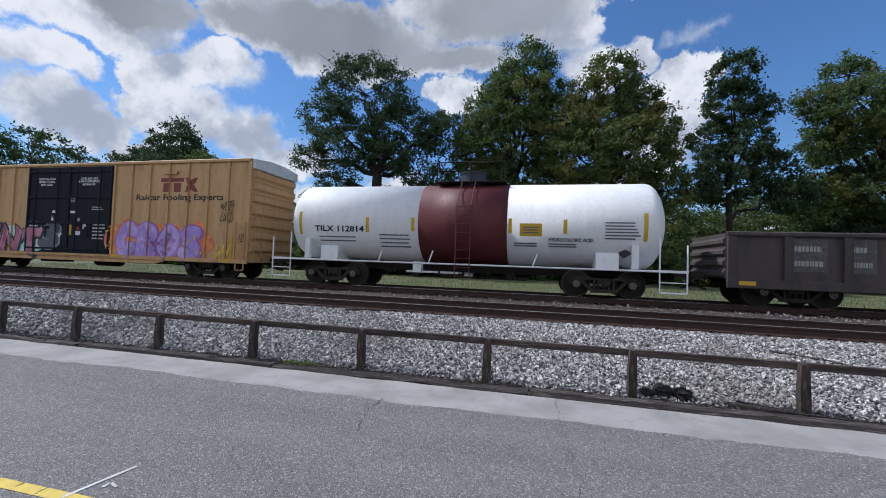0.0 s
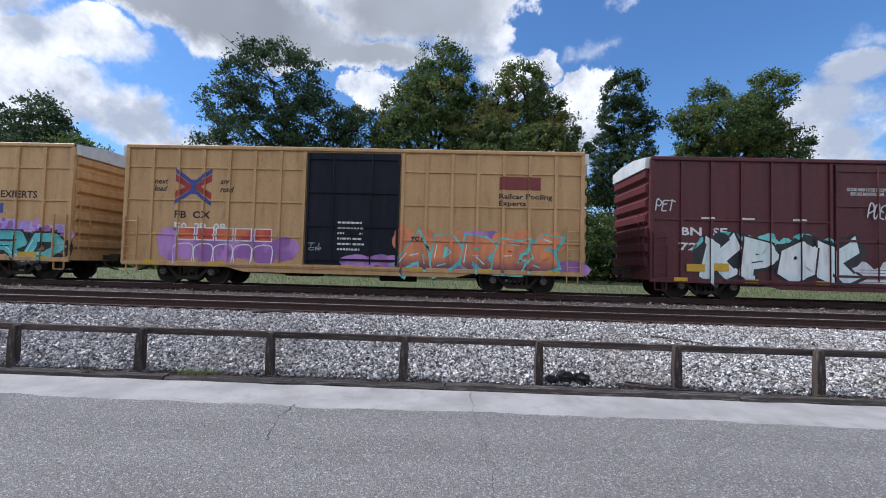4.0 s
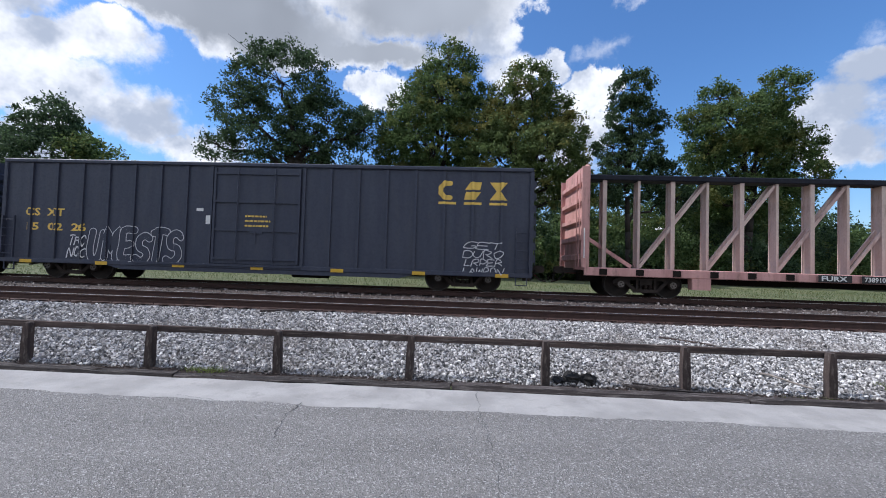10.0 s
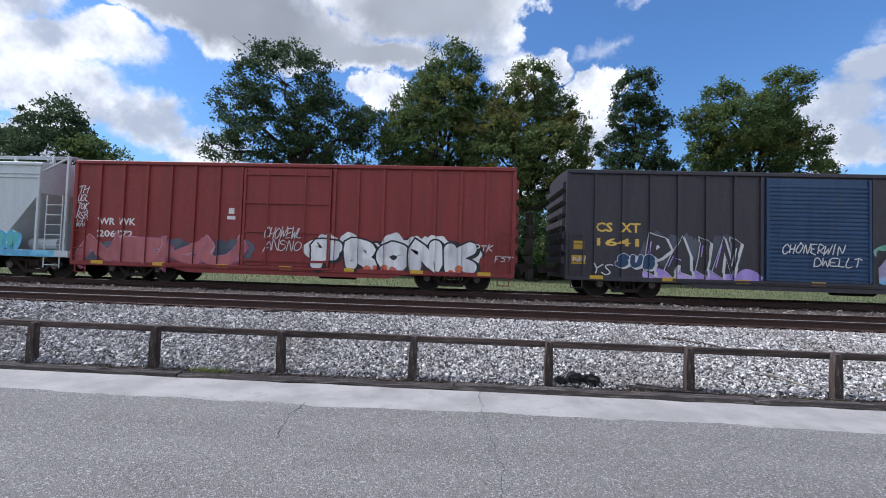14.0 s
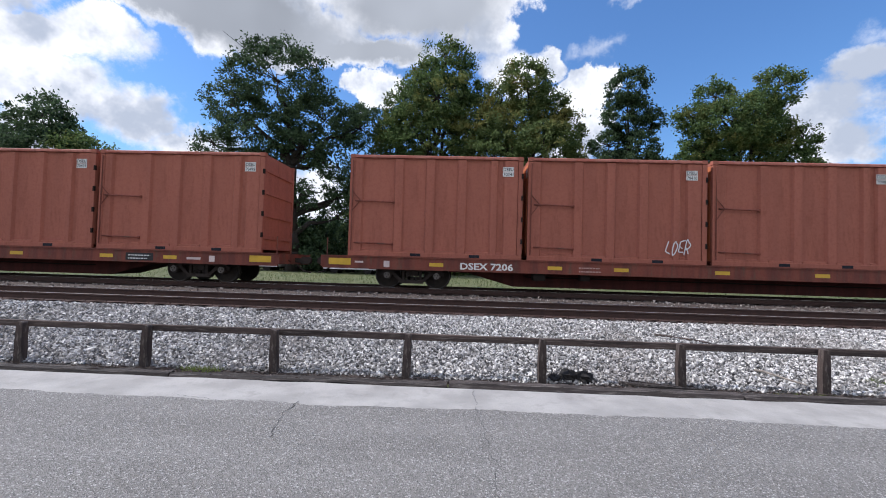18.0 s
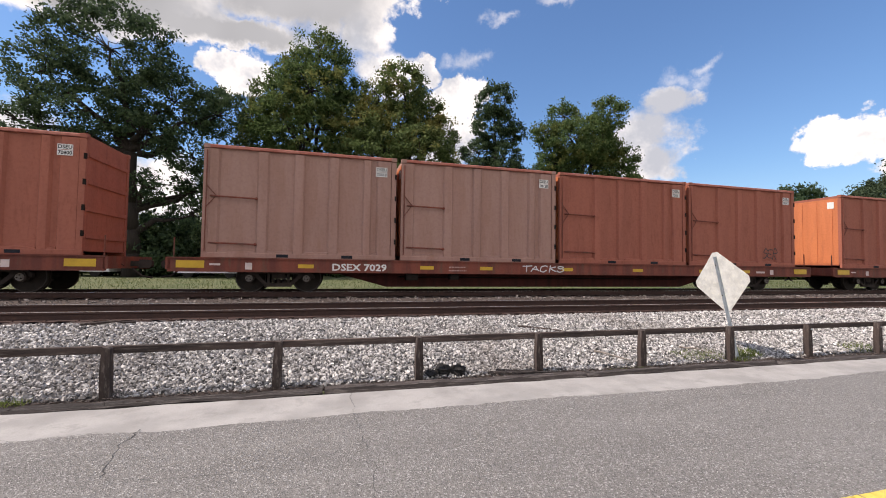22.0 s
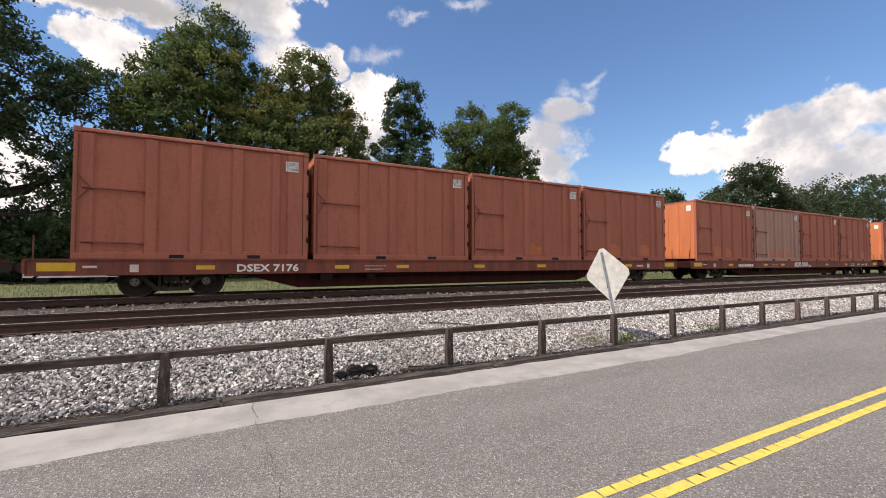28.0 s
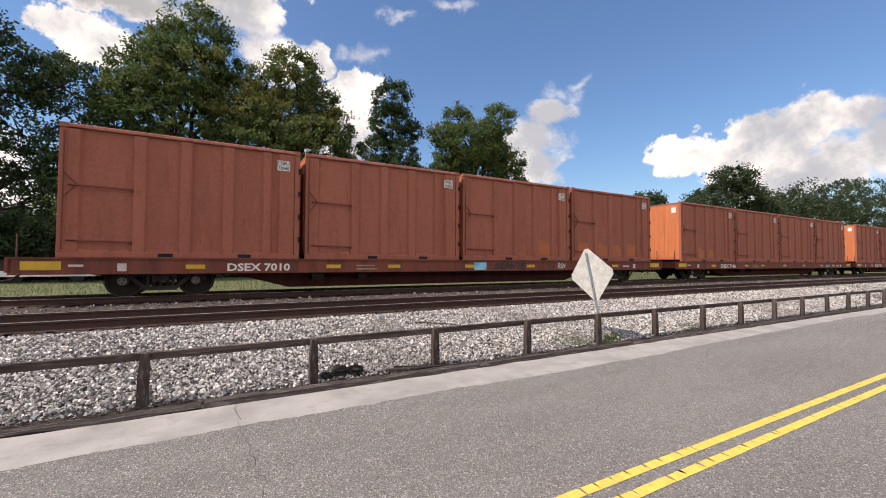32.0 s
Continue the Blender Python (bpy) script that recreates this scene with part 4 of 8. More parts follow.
def spring(y):
    mb = MB()
    for i in (-0.17, 0, 0.17):
        for k in range(5):
            mb.tube((i, y, 0.29 + 0.055 * k), (i, y, 0.32 + 0.055 * k), 0.065, 8)
    return mb


FRAME_NEAR, FRAME_FAR = sideframe(-1.0).mesh("sideframe", STEEL), sideframe(1.0).mesh("sideframe", STEEL)
SPRING_NEAR = spring(-0.98).mesh("spring", STEEL)
BOLSTER = MB().box(-0.2, 0.2, -1.05, 1.05, 0.44, 0.62).box(-1.0, 1.0, -0.1, 0.1, 0.3, 0.36).box(-0.3, 0.3, -0.3, 0.3, 0.62, 0.74).mesh("bolster", STEEL)
ws = MB().tube((0, -1.08, 0), (0, 1.08, 0), 0.075, 10)
for s in (-1, 1):
    ws.tube((0, s * 0.66, 0), (0, s * 0.79, 0), 0.4, 28)
    ws.tube((0, s * 0.665, 0), (0, s * 0.785, 0), 0.457, 32, 1)
    ws.tube((0, s * 0.63, 0), (0, s * 0.664, 0), 0.49, 32)
    ws.tube((0, s * 0.79, 0), (0, s * 0.8, 0), 0.43, 28)
    ws.tube((0, s * 0.79, 0), (0, s * 0.86, 0), 0.13, 12)
    ws.tube((0, s * 1.08, 0), (0, s * 1.14, 0), 0.11, 10, 2)
    for k in range(3):
        a = k * 2.094
        ws.tube((0.06 * math.cos(a), s * 1.14, 0.06 * math.sin(a)), (0.06 * math.cos(a), s * 1.16, 0.06 * math.sin(a)), 0.02, 6, 0)
BEARING = surface("bearing_cap", (0.22, 0.2, 0.18), (0.13, 0.11, 0.1), 9.0, 0.6, 0.4, dirt=(0.06, 0.04, 0.03), amount=0.5)
WHEELSET = ws.mesh("wheelset", [WHEEL, TREAD, BEARING])
cp = MB().box(-0.5, 0.28, -0.09, 0.09, 0.78, 0.95)
cp.prism_y([(0.2, 0.72), (0.5, 0.74), (0.56, 0.8), (0.56, 0.95), (0.48, 1.0), (0.2, 1.0)], -0.16, 0.02)
cp.tube((0.1, -0.35, 0.72), (0.36, -0.28, 0.48), 0.03, 7).tube((0.36, -0.28, 0.48), (0.62, -0.2, 0.42), 0.03, 7)
cp.bar((-0.05, -0.7, 0.86), (0.12, -0.9, 0.8), 0.03, 0.03)
COUPLER = cp.mesh("coupler", STEEL)


def running_gear(car, L, inset, coupler=True, end_y=0.0):
    for s in (-1, 1):
        truck = new("truck")
        truck.parent, truck.location = car, (s * (L / 2 - inset), 0, 0)
        truck.empty_display_size = 0.2
        piece("sideframe", FRAME_NEAR, truck)
        piece("sideframe", FRAME_FAR, truck)
        piece("spring_nest", SPRING_NEAR, truck)
        piece("bolster", BOLSTER, truck)
        for k in (-0.87, 0.87):
            w = piece("wheelset", WHEELSET, truck, (k, 0, 0.457))
            WHEELS.append((w, k))
        if coupler:
            piece("coupler", COUPLER, car, (s * (L / 2 + 0.12), 0, 0), turn=(0, 0, 0 if s > 0 else math.pi))


def car_thing(name, place, label, category, group=""):
    t = thing(name, (place, CENTRE_Y, RAIL_Z), label, category, group)
    CARS.append((t, place))
    return t


# ---- paint on the sides: lettering, logos and graffiti laid on ribs and panels ----


def clip(pts, x0, x1):
    for lim, sign in ((x0, 1), (x1, -1)):
        out_ = []
        for i, p in enumerate(pts):
            q = pts[(i + 1) % len(pts)]
            a, b = (p[0] - lim) * sign, (q[0] - lim) * sign
            if a >= 0:
                out_.append(p)
            if (a >= 0) != (b >= 0):
                f = a / (a - b)
                out_.append((lim, p[1] + (q[1] - p[1]) * f))
        pts = out_
        if len(pts) < 3:
            return []
    return pts


class Steps(list):
    """(x0, x1, y) steps of a side; bands: (z0, z1, depth) of the stiffeners that cross its panels."""
    bands = ()


def lay(name, polys, profile, mats, parent, label=""):
    """polys: (points in x and z, material number, stand-off). profile: (x0, x1, y) steps of the side."""
    mb = MB()
    bands = profile.bands if isinstance(profile, Steps) else ()
    for pts, mi, off in polys:
        lo, hi = min(p[0] for p in pts), max(p[0] for p in pts)
        for x0, x1, y in profile:
            if x1 <= lo or x0 >= hi:
                continue
            c_ = clip(pts, x0, x1) if lo < x0 or hi > x1 else pts
            if len(c_) < 3:
                continue
            mb.face([(x, y - 0.003 - off, z) for x, z in c_], mi)
            if y > SIDE + 0.03:
                for za, zb_, deep in bands:
                    if min(p[1] for p in c_) < zb_ and max(p[1] for p in c_) > za:
                        strip_ = clip([(z, x) for x, z in c_], za, zb_)
                        if len(strip_) >= 3:
                            mb.face([(x, y - deep - 0.003 - off, z) for z, x in strip_], mi)
    if not mb.f:
        return None
    return part(name, mb, mats, parent, label)


FLAT = [(-50.0, 50.0, SIDE)]


def text_polys(s, x0, x1, z0, z1, shear=0.0):
    cu = bpy.data.curves.new("letters", "FONT")
    cu.align_x = "CENTER" if s.isupper() else "LEFT"
    cu.body, cu.resolution_u, cu.shear, cu.offset = s, 2, shear, 0.026
    ob = bpy.data.objects.new("letters", cu)
    me = bpy.data.meshes.new_from_object(ob)
    co = [v.co for v in me.vertices]
    a0, a1 = min(v.x for v in co), max(v.x for v in co)
    b0, b1 = min(v.y for v in co), max(v.y for v in co)
    f = lambda v: (x0 + (v.x - a0) / (a1 - a0) * (x1 - x0), z0 + (v.y - b0) / (b1 - b0) * (z1 - z0))
    polys = [([f(co[i]) for i in p.vertices], 0, 0.0) for p in me.polygons]
    bpy.data.objects.remove(ob)
    bpy.data.curves.remove(cu)
    bpy.data.meshes.remove(me)
    return polys


def text(car, s, x0, x1, z0, z1, mat, profile=FLAT, shear=0.0, lift=0.0):
    return lay("lettering", [(p, m, lift) for p, m, o in text_polys(s, x0, x1, z0, z1, shear)], profile, mat, car)


def rect(x0, x1, z0, z1, mi=0, off=0.0):
    return ([(x0, z0), (x1, z0), (x1, z1), (x0, z1)], mi, off)


def bars(car, x0, x1, z0, z1, rows, mat, profile=FLAT, seed=0):
    """Lines of writing too small to read."""
    rnd = random.Random(seed)
    polys = []
    h = (z1 - z0) / rows
    for i in range(rows):
        x, z = x0, z1 - (i + 0.75) * h
        end = x1 - rnd.uniform(0, 0.25) * (x1 - x0)
        while x < end:
            w = rnd.uniform(0.05, 0.14) * (x1 - x0)
            polys.append(rect(x, min(x + w, end), z, z + h * 0.36))
            x += w + 0.03 * (x1 - x0)
    return lay("small_print", polys, profile, mat, car)


def stroke(pts, w, closed=False, sharp=False):
    """A ribbon along a line in the xz plane, with round ends or, if sharp, slanting ones."""
    pts = [Vector(p) for p in pts]
    n = len(pts)
    left, right = [], []
    for i in range(n):
        a = (pts[i] - pts[i - 1] if i or closed else pts[1] - pts[0]).normalized()
        b = (pts[(i + 1) % n] - pts[i] if i < n - 1 or closed else pts[-1] - pts[-2]).normalized()
        d = a + b
        d = d.normalized() if d.length > 1e-3 else a
        nrm = Vector((-d.y, d.x)) * w / max(0.6, d.dot(a))
        left.append(pts[i] + nrm)
        right.append(pts[i] - nrm)
    out_ = [[tuple(left[i]), tuple(right[i]), tuple(right[(i + 1) % n]), tuple(left[(i + 1) % n])] for i in range(n if closed else n - 1)]
    if not closed:
        for c_, d in ((pts[0], pts[0] - pts[1]), (pts[-1], pts[-1] - pts[-2])):
            if sharp:
                d = d.normalized() * w
                e = Vector((-d.y, d.x))
                out_.append([tuple(c_ + e * 1.25), tuple(c_ - e), tuple(c_ - e * 0.9 + d * 0.35), tuple(c_ + e * 1.45 + d * 1.1)])
            else:
                a0 = math.atan2(d.y, d.x)
                out_.append([(c_.x + w * math.cos(a0 + k * math.pi / 8), c_.y + w * math.sin(a0 + k * math.pi / 8)) for k in range(-4, 5)])
    return out_


def smooth_line(pts, k=4):
    out_ = []
    n = len(pts)
    for i in range(n - 1):
        p0, p1, p2, p3 = pts[max(0, i - 1)], pts[i], pts[i + 1], pts[min(n - 1, i + 2)]
        for j in range(k):
            t = j / k
            out_.append(tuple(0.5 * (2 * p1[c_] + (p2[c_] - p0[c_]) * t + (2 * p0[c_] - 5 * p1[c_] + 4 * p2[c_] - p3[c_]) * t * t + (3 * p1[c_] - p0[c_] - 3 * p2[c_] + p3[c_]) * t ** 3) for c_ in (0, 1)))
    return out_ + [pts[-1]]


STROKES = {
    "A": [[(0.0, 0.0), (0.25, 0.55), (0.5, 1.0), (0.75, 0.55), (1.0, 0.0)], [(0.25, 0.36), (0.75, 0.36)]],
    "B": [[(0.08, 0.0), (0.08, 1.0), (0.6, 1.0), (0.78, 0.78), (0.55, 0.54), (0.15, 0.52)], [(0.15, 0.52), (0.7, 0.5), (0.92, 0.26), (0.66, 0.0), (0.08, 0.0)]],
    "C": [[(0.95, 0.82), (0.6, 1.0), (0.18, 0.85), (0.05, 0.45), (0.2, 0.1), (0.6, 0.0), (0.95, 0.15)]],
    "D": [[(0.08, 0.0), (0.08, 1.0), (0.6, 0.95), (0.95, 0.5), (0.6, 0.05), (0.08, 0.0)]],
    "E": [[(0.95, 1.0), (0.1, 0.97), (0.1, 0.5), (0.1, 0.03), (0.98, 0.0)], [(0.1, 0.5), (0.75, 0.54)]],
    "F": [[(0.95, 1.0), (0.1, 0.97), (0.1, 0.5), (0.05, 0.0)], [(0.1, 0.5), (0.75, 0.54)]],
    "G": [[(0.92, 0.85), (0.55, 1.0), (0.1, 0.75), (0.08, 0.25), (0.5, 0.0), (0.95, 0.2), (0.92, 0.48), (0.55, 0.46)]],
    "H": [[(0.1, 1.0), (0.1, 0.0)], [(0.9, 1.0), (0.9, 0.0)], [(0.1, 0.45), (0.9, 0.55)]],
    "I": [[(0.45, 1.0), (0.5, 0.5), (0.45, 0.0)]],
    "J": [[(0.5, 1.0), (0.95, 1.0)], [(0.75, 1.0), (0.72, 0.25), (0.4, 0.0), (0.05, 0.2)]],
    "K": [[(0.1, 1.0), (0.1, 0.0)], [(0.95, 1.0), (0.3, 0.5), (0.98, 0.0)]],
    "L": [[(0.15, 1.0), (0.1, 0.3), (0.2, 0.03), (0.95, 0.0)]],
    "M": [[(0.02, 0.0), (0.12, 0.97), (0.5, 0.35), (0.88, 0.97), (0.98, 0.0)]],
    "N": [[(0.06, 0.0), (0.1, 0.97), (0.88, 0.05), (0.94, 1.0)]],
    "O": [[(0.5, 1.0), (0.1, 0.78), (0.06, 0.3), (0.45, 0.0), (0.9, 0.25), (0.93, 0.75), (0.5, 1.0)]],
    "P": [[(0.1, 0.0), (0.1, 1.0), (0.65, 0.98), (0.92, 0.72), (0.65, 0.46), (0.12, 0.44)]],
    "R": [[(0.1, 0.0), (0.1, 1.0), (0.65, 0.98), (0.9, 0.74), (0.6, 0.5), (0.2, 0.48)], [(0.4, 0.48), (0.98, 0.0)]],
    "S": [[(0.95, 0.9), (0.5, 1.0), (0.12, 0.8), (0.3, 0.55), (0.75, 0.46), (0.92, 0.2), (0.5, 0.0), (0.03, 0.1)]],
    "T": [[(0.0, 0.95), (0.5, 1.0), (1.0, 0.97)], [(0.5, 0.98), (0.5, 0.0)]],
    "U": [[(0.08, 1.0), (0.08, 0.35), (0.4, 0.0), (0.8, 0.15), (0.92, 0.55), (0.92, 1.0)]],
    "Y": [[(0.05, 1.0), (0.48, 0.52), (0.45, 0.0)], [(0.95, 1.0), (0.48, 0.52)]],
    "W": [[(0.0, 1.0), (0.2, 0.02), (0.5, 0.65), (0.8, 0.02), (1.0, 1.0)]]}


def letter_runs(word, x0, x1, z0, z1, r, rnd, wobble=0.05, lean=0.0, over=1.0, sharp=False):
    """The centre lines of a row of sprayed letters, letter by letter, kept r inside the box."""
    step, H = (x1 - x0) / len(word), z1 - z0
    out_ = []
    for k, ch in enumerate(word):
        W = step * over * (0.7 if ch == "I" else 1.0)
        a, up, drop = x0 + step * (k + 0.5) - W / 2, H * rnd.uniform(-0.04, 0.04), rnd.uniform(0.9, 1.0)
        rows = []
        for line_ in STROKES[ch]:
            pts = []
            for u, v in line_:
                u, v = u + rnd.uniform(-wobble, wobble), v + rnd.uniform(-wobble, wobble)
                pts.append((a + r + (W - 2 * r) * u + lean * (v - 0.5) * H, z0 + r + (H - 2 * r) * v * drop + up))
            rows.append(pts if sharp else smooth_line(pts, 4))
        out_.append(rows)
    return out_


def graffiti(car, word, x0, x1, z0, z1, fill, line, seed, profile=FLAT, glow=None, shine=None, fat=0.16, lw=0.06, over=1.12, lean=0.1, deep=True, label="", sharp=False):
    """A row of fat outlined letters with a drop shadow, glints, and a sprayed cloud behind."""
    rnd = random.Random(seed)
    H, step = z1 - z0, (x1 - x0) / len(word)
    polys, mats = [], [fill, line, glow or fill, shine or fill]
    if glow:
        n = len(word) * 3
        for k in range(n):
            cx, cz = x0 + (x1 - x0) * (k + 0.5) / n, z0 + H * rnd.uniform(0.45, 0.85)
            rx, rz = step * rnd.uniform(0.28, 0.42), H * rnd.uniform(0.25, 0.38)
            polys.append(([(cx + rx * math.cos(a) * rnd.uniform(0.85, 1.1), cz + rz * math.sin(a) * rnd.uniform(0.8, 1.15)) for a in [i * math.pi / 9 for i in range(18)]], 2, 0.002 + 0.0006 * (k % 4)))
    off = 0.008
    r = min(fat * H, 0.2 * step)
    for runs in letter_runs(word, x0, x1, z0, z1, r + lw, rnd, 0.07 if sharp else 0.05, lean, over, sharp):
        for dx, dz in ([(0.07, -0.04)] if deep else []) + [(0.0, 0.0)]:
            for m, pts in enumerate(runs):
                for j, q in enumerate(stroke([(p[0] + dx, p[1] + dz) for p in pts], r + lw, False, sharp)):
                    polys.append((q, 1, off + 0.00025 * (j % 5)))
            off += 0.0005
        off += 0.0008
        for m, pts in enumerate(runs):
            for j, q in enumerate(stroke(pts, r, False, sharp)):
                polys.append((q, 0, off + 0.0003 * (j % 7)))
            off += 0.0021
        if shine:
            for pts in runs:
                a, b = Vector(pts[0]), Vector(pts[1])
                f0, f1 = rnd.uniform(0.0, 0.3), rnd.uniform(0.6, 1.0)
                glint = [tuple(a.lerp(b, f) + Vector((-0.45 * r, 0.3 * r))) for f in (f0, f1)]
                polys += [(q, 3, off + 0.0003 * j) for j, q in enumerate(stroke(glint, 0.018))]
                if len(pts) > 3 and rnd.random() < 0.7:
                    c, d = Vector(pts[-2]), Vector(pts[-1])
                    polys += [(q, 1, off + 0.001 + 0.0003 * j) for j, q in enumerate(stroke([tuple(c.lerp(d, 0.1)), tuple(c.lerp(d, 0.8))], 0.02))]
            off += 0.002
    return lay("graffiti", polys, profile, mats, car, label or "spray-painted graffiti")


def cloud_paint(car, x0, x1, z0, z1, mat, seed, profile=FLAT, count=8, label="soft sprayed cloud"):
    """Overlapping sprayed puffs."""
    rnd = random.Random(seed)
    polys = []
    for k in range(count):
        cx, cz = x0 + (x1 - x0) * (k + 0.5) / count, rnd.uniform(z0 + 0.3 * (z1 - z0), z1 - 0.3 * (z1 - z0))
        rx, rz = 0.75 * (x1 - x0) / count, (z1 - z0) * rnd.uniform(0.32, 0.5)
        polys.append(([(cx + rx * math.cos(a) * rnd.uniform(0.85, 1.12), min(z1, max(z0, cz + rz * math.sin(a) * rnd.uniform(0.8, 1.15)))) for a in [i * math.pi / 9 for i in range(18)]], 0, 0.0006 * (k % 3)))
    return lay("graffiti", polys, profile, mat, car, label)


def dots(car, x0, x1, z0, z1, mat, seed, profile=FLAT, count=14, size=0.05, off=0.045):
    rnd = random.Random(seed)
    polys = []
    for k in range(count):
        cx, cz, r = rnd.uniform(x0, x1), rnd.uniform(z0, z1), size * rnd.uniform(0.5, 1.2)
        polys.append(([(cx + r * math.cos(i * math.pi / 5), cz + r * math.sin(i * math.pi / 5)) for i in range(10)], 0, off + 0.0001 * k))
    return lay("graffiti", polys, profile, mat, car, "sprayed dots")


def tag(car, words, x0, x1, z0, z1, mat, seed, profile=FLAT, w=0.016, lift=0.045, label="thin spray-painted scrawl"):
    """Quick thin handwriting, one line for each word."""
    rnd = random.Random(seed)
    polys = []
    h = (z1 - z0) / len(words)
    for i, word in enumerate(words):
        inset_ = rnd.uniform(0, 0.15) * (x1 - x0)
        for k, runs in enumerate(letter_runs(word, x0 + inset_ * 0.5, x1 - inset_ * 0.5, z1 - (i + 0.94) * h, z1 - (i + 0.04) * h, w, rnd, 0.12, 0.2, 1.05)):
            for pts in runs:
                polys += [(q, 0, lift + 0.0012 * (k % 2) + 0.0004 * (j % 3)) for j, q in enumerate(stroke(pts, w))]
    return lay("graffiti_tag", polys, profile, mat, car, label)


def spray(name, *cols, fades=()):
    """Sprayed colours that run into one another; fades: (low, high, colour below) by height."""
    m, n, bsdf = material(name)
    c_ = coords(n)
    col = cols[0]
    for i, x in enumerate(cols[1:]):
        col = n.mix(n.ramp(n.noise(c_, 1.1 + 0.6 * i, 2.0), 0.42, 0.58), col, x)
    if fades:
        axes = n.add("SeparateXYZ")
        n.link(c_, axes.inputs[0])
        z = n.math("ADD", axes.outputs[2], n.math("MULTIPLY", n.math("SUBTRACT", n.noise(c_, 2.5, 3.0), 0.5), 0.35))
        for lo, hi, x in fades:
            col = n.mix(n.ramp(z, lo, hi), x, col)
    col = n.mix(n.math("MULTIPLY", n.ramp(n.noise(n.scaled(c_, (3, 3, 0.5)), 2.0, 6.0), 0.45, 0.75), 0.3), col, (0.1, 0.08, 0.07))
    n.link(col, bsdf.inputs["Base Color"])
    bsdf.inputs["Roughness"].default_value = 0.6
    return m


SP_BLUE = spray("spray_sky_blue", (0.156, 0.494, 0.715), (0.221, 0.585, 0.800), (0.104, 0.390, 0.624))
SP_TEAL = spray("spray_teal", (0.130, 0.546, 0.520), (0.208, 0.650, 0.598), (0.104, 0.455, 0.468))
SP_MINT = spray("spray_mint", (0.650, 0.800, 0.800), (0.800, 0.800, 0.800), (0.455, 0.780, 0.715))
SP_LILAC = spray("spray_lilac", (0.468, 0.325, 0.715), (0.585, 0.429, 0.800), (0.364, 0.260, 0.650))
SP_PURPLE = spray("spray_purple", (0.286, 0.117, 0.364), (0.468, 0.234, 0.546))
SP_PINK = spray("spray_pink", (0.546, 0.195, 0.338), (0.650, 0.312, 0.468), (0.390, 0.130, 0.260))
SP_ORANGE = spray("spray_orange", (0.800, 0.260, 0.078), (0.800, 0.390, 0.130), (0.650, 0.156, 0.065))
SP_RED = spray("spray_red", (0.5, 0.06, 0.05), (0.6, 0.16, 0.06))
SP_WHITE = spray("spray_white", (0.800, 0.800, 0.800), (0.650, 0.650, 0.676))
SP_GREY = spray("spray_slate", (0.05, 0.06, 0.085), (0.09, 0.1, 0.13))
SP_BLACK = spray("spray_black", (0.01, 0.012, 0.018), (0.018, 0.02, 0.026))
SP_GREEN = spray("spray_green", (0.1, 0.3, 0.22), (0.2, 0.42, 0.35))
SP_ROSE = spray("spray_dull_rose", (0.4, 0.13, 0.2), (0.3, 0.07, 0.14), (0.5, 0.24, 0.3), fades=[(0.6, 1.2, (0.2, 0.03, 0.1))])
SP_DUSK = spray("spray_orange_to_plum", (0.75, 0.26, 0.1), (0.62, 0.22, 0.1), fades=[(0.75, 1.3, (0.16, 0.06, 0.09))])
SP_FROST = spray("spray_white_and_mint", (0.78, 0.8, 0.8), (0.66, 0.78, 0.76), fades=[(0.5, 1.1, (0.5, 0.68, 0.75))])
SP_LIME = spray("spray_pale_lime", (0.6, 0.74, 0.6), (0.7, 0.8, 0.74), (0.5, 0.7, 0.72), fades=[(0.55, 1.0, (0.6, 0.75, 0.8))])
SP_ICE = spray("spray_lilac_to_blue", (0.42, 0.42, 0.58), (0.6, 0.56, 0.7), (0.3, 0.26, 0.42), fades=[(0.75, 1.1, (0.2, 0.45, 0.72))])
SP_MEADOW = spray("spray_pink_olive_blue", (0.62, 0.4, 0.38), (0.55, 0.38, 0.36), fades=[(1.5, 1.8, (0.2, 0.24, 0.09)), (0.95, 1.15, (0.13, 0.2, 0.38))])
SP_BRICK = spray("spray_faded_rose", (0.42, 0.13, 0.14), (0.34, 0.1, 0.11))
SP_SILVER = spray("spray_silver", (0.2, 0.21, 0.25), (0.3, 0.31, 0.36))
SP_TEXT = flat_paint("marker_white", (0.66, 0.66, 0.68))


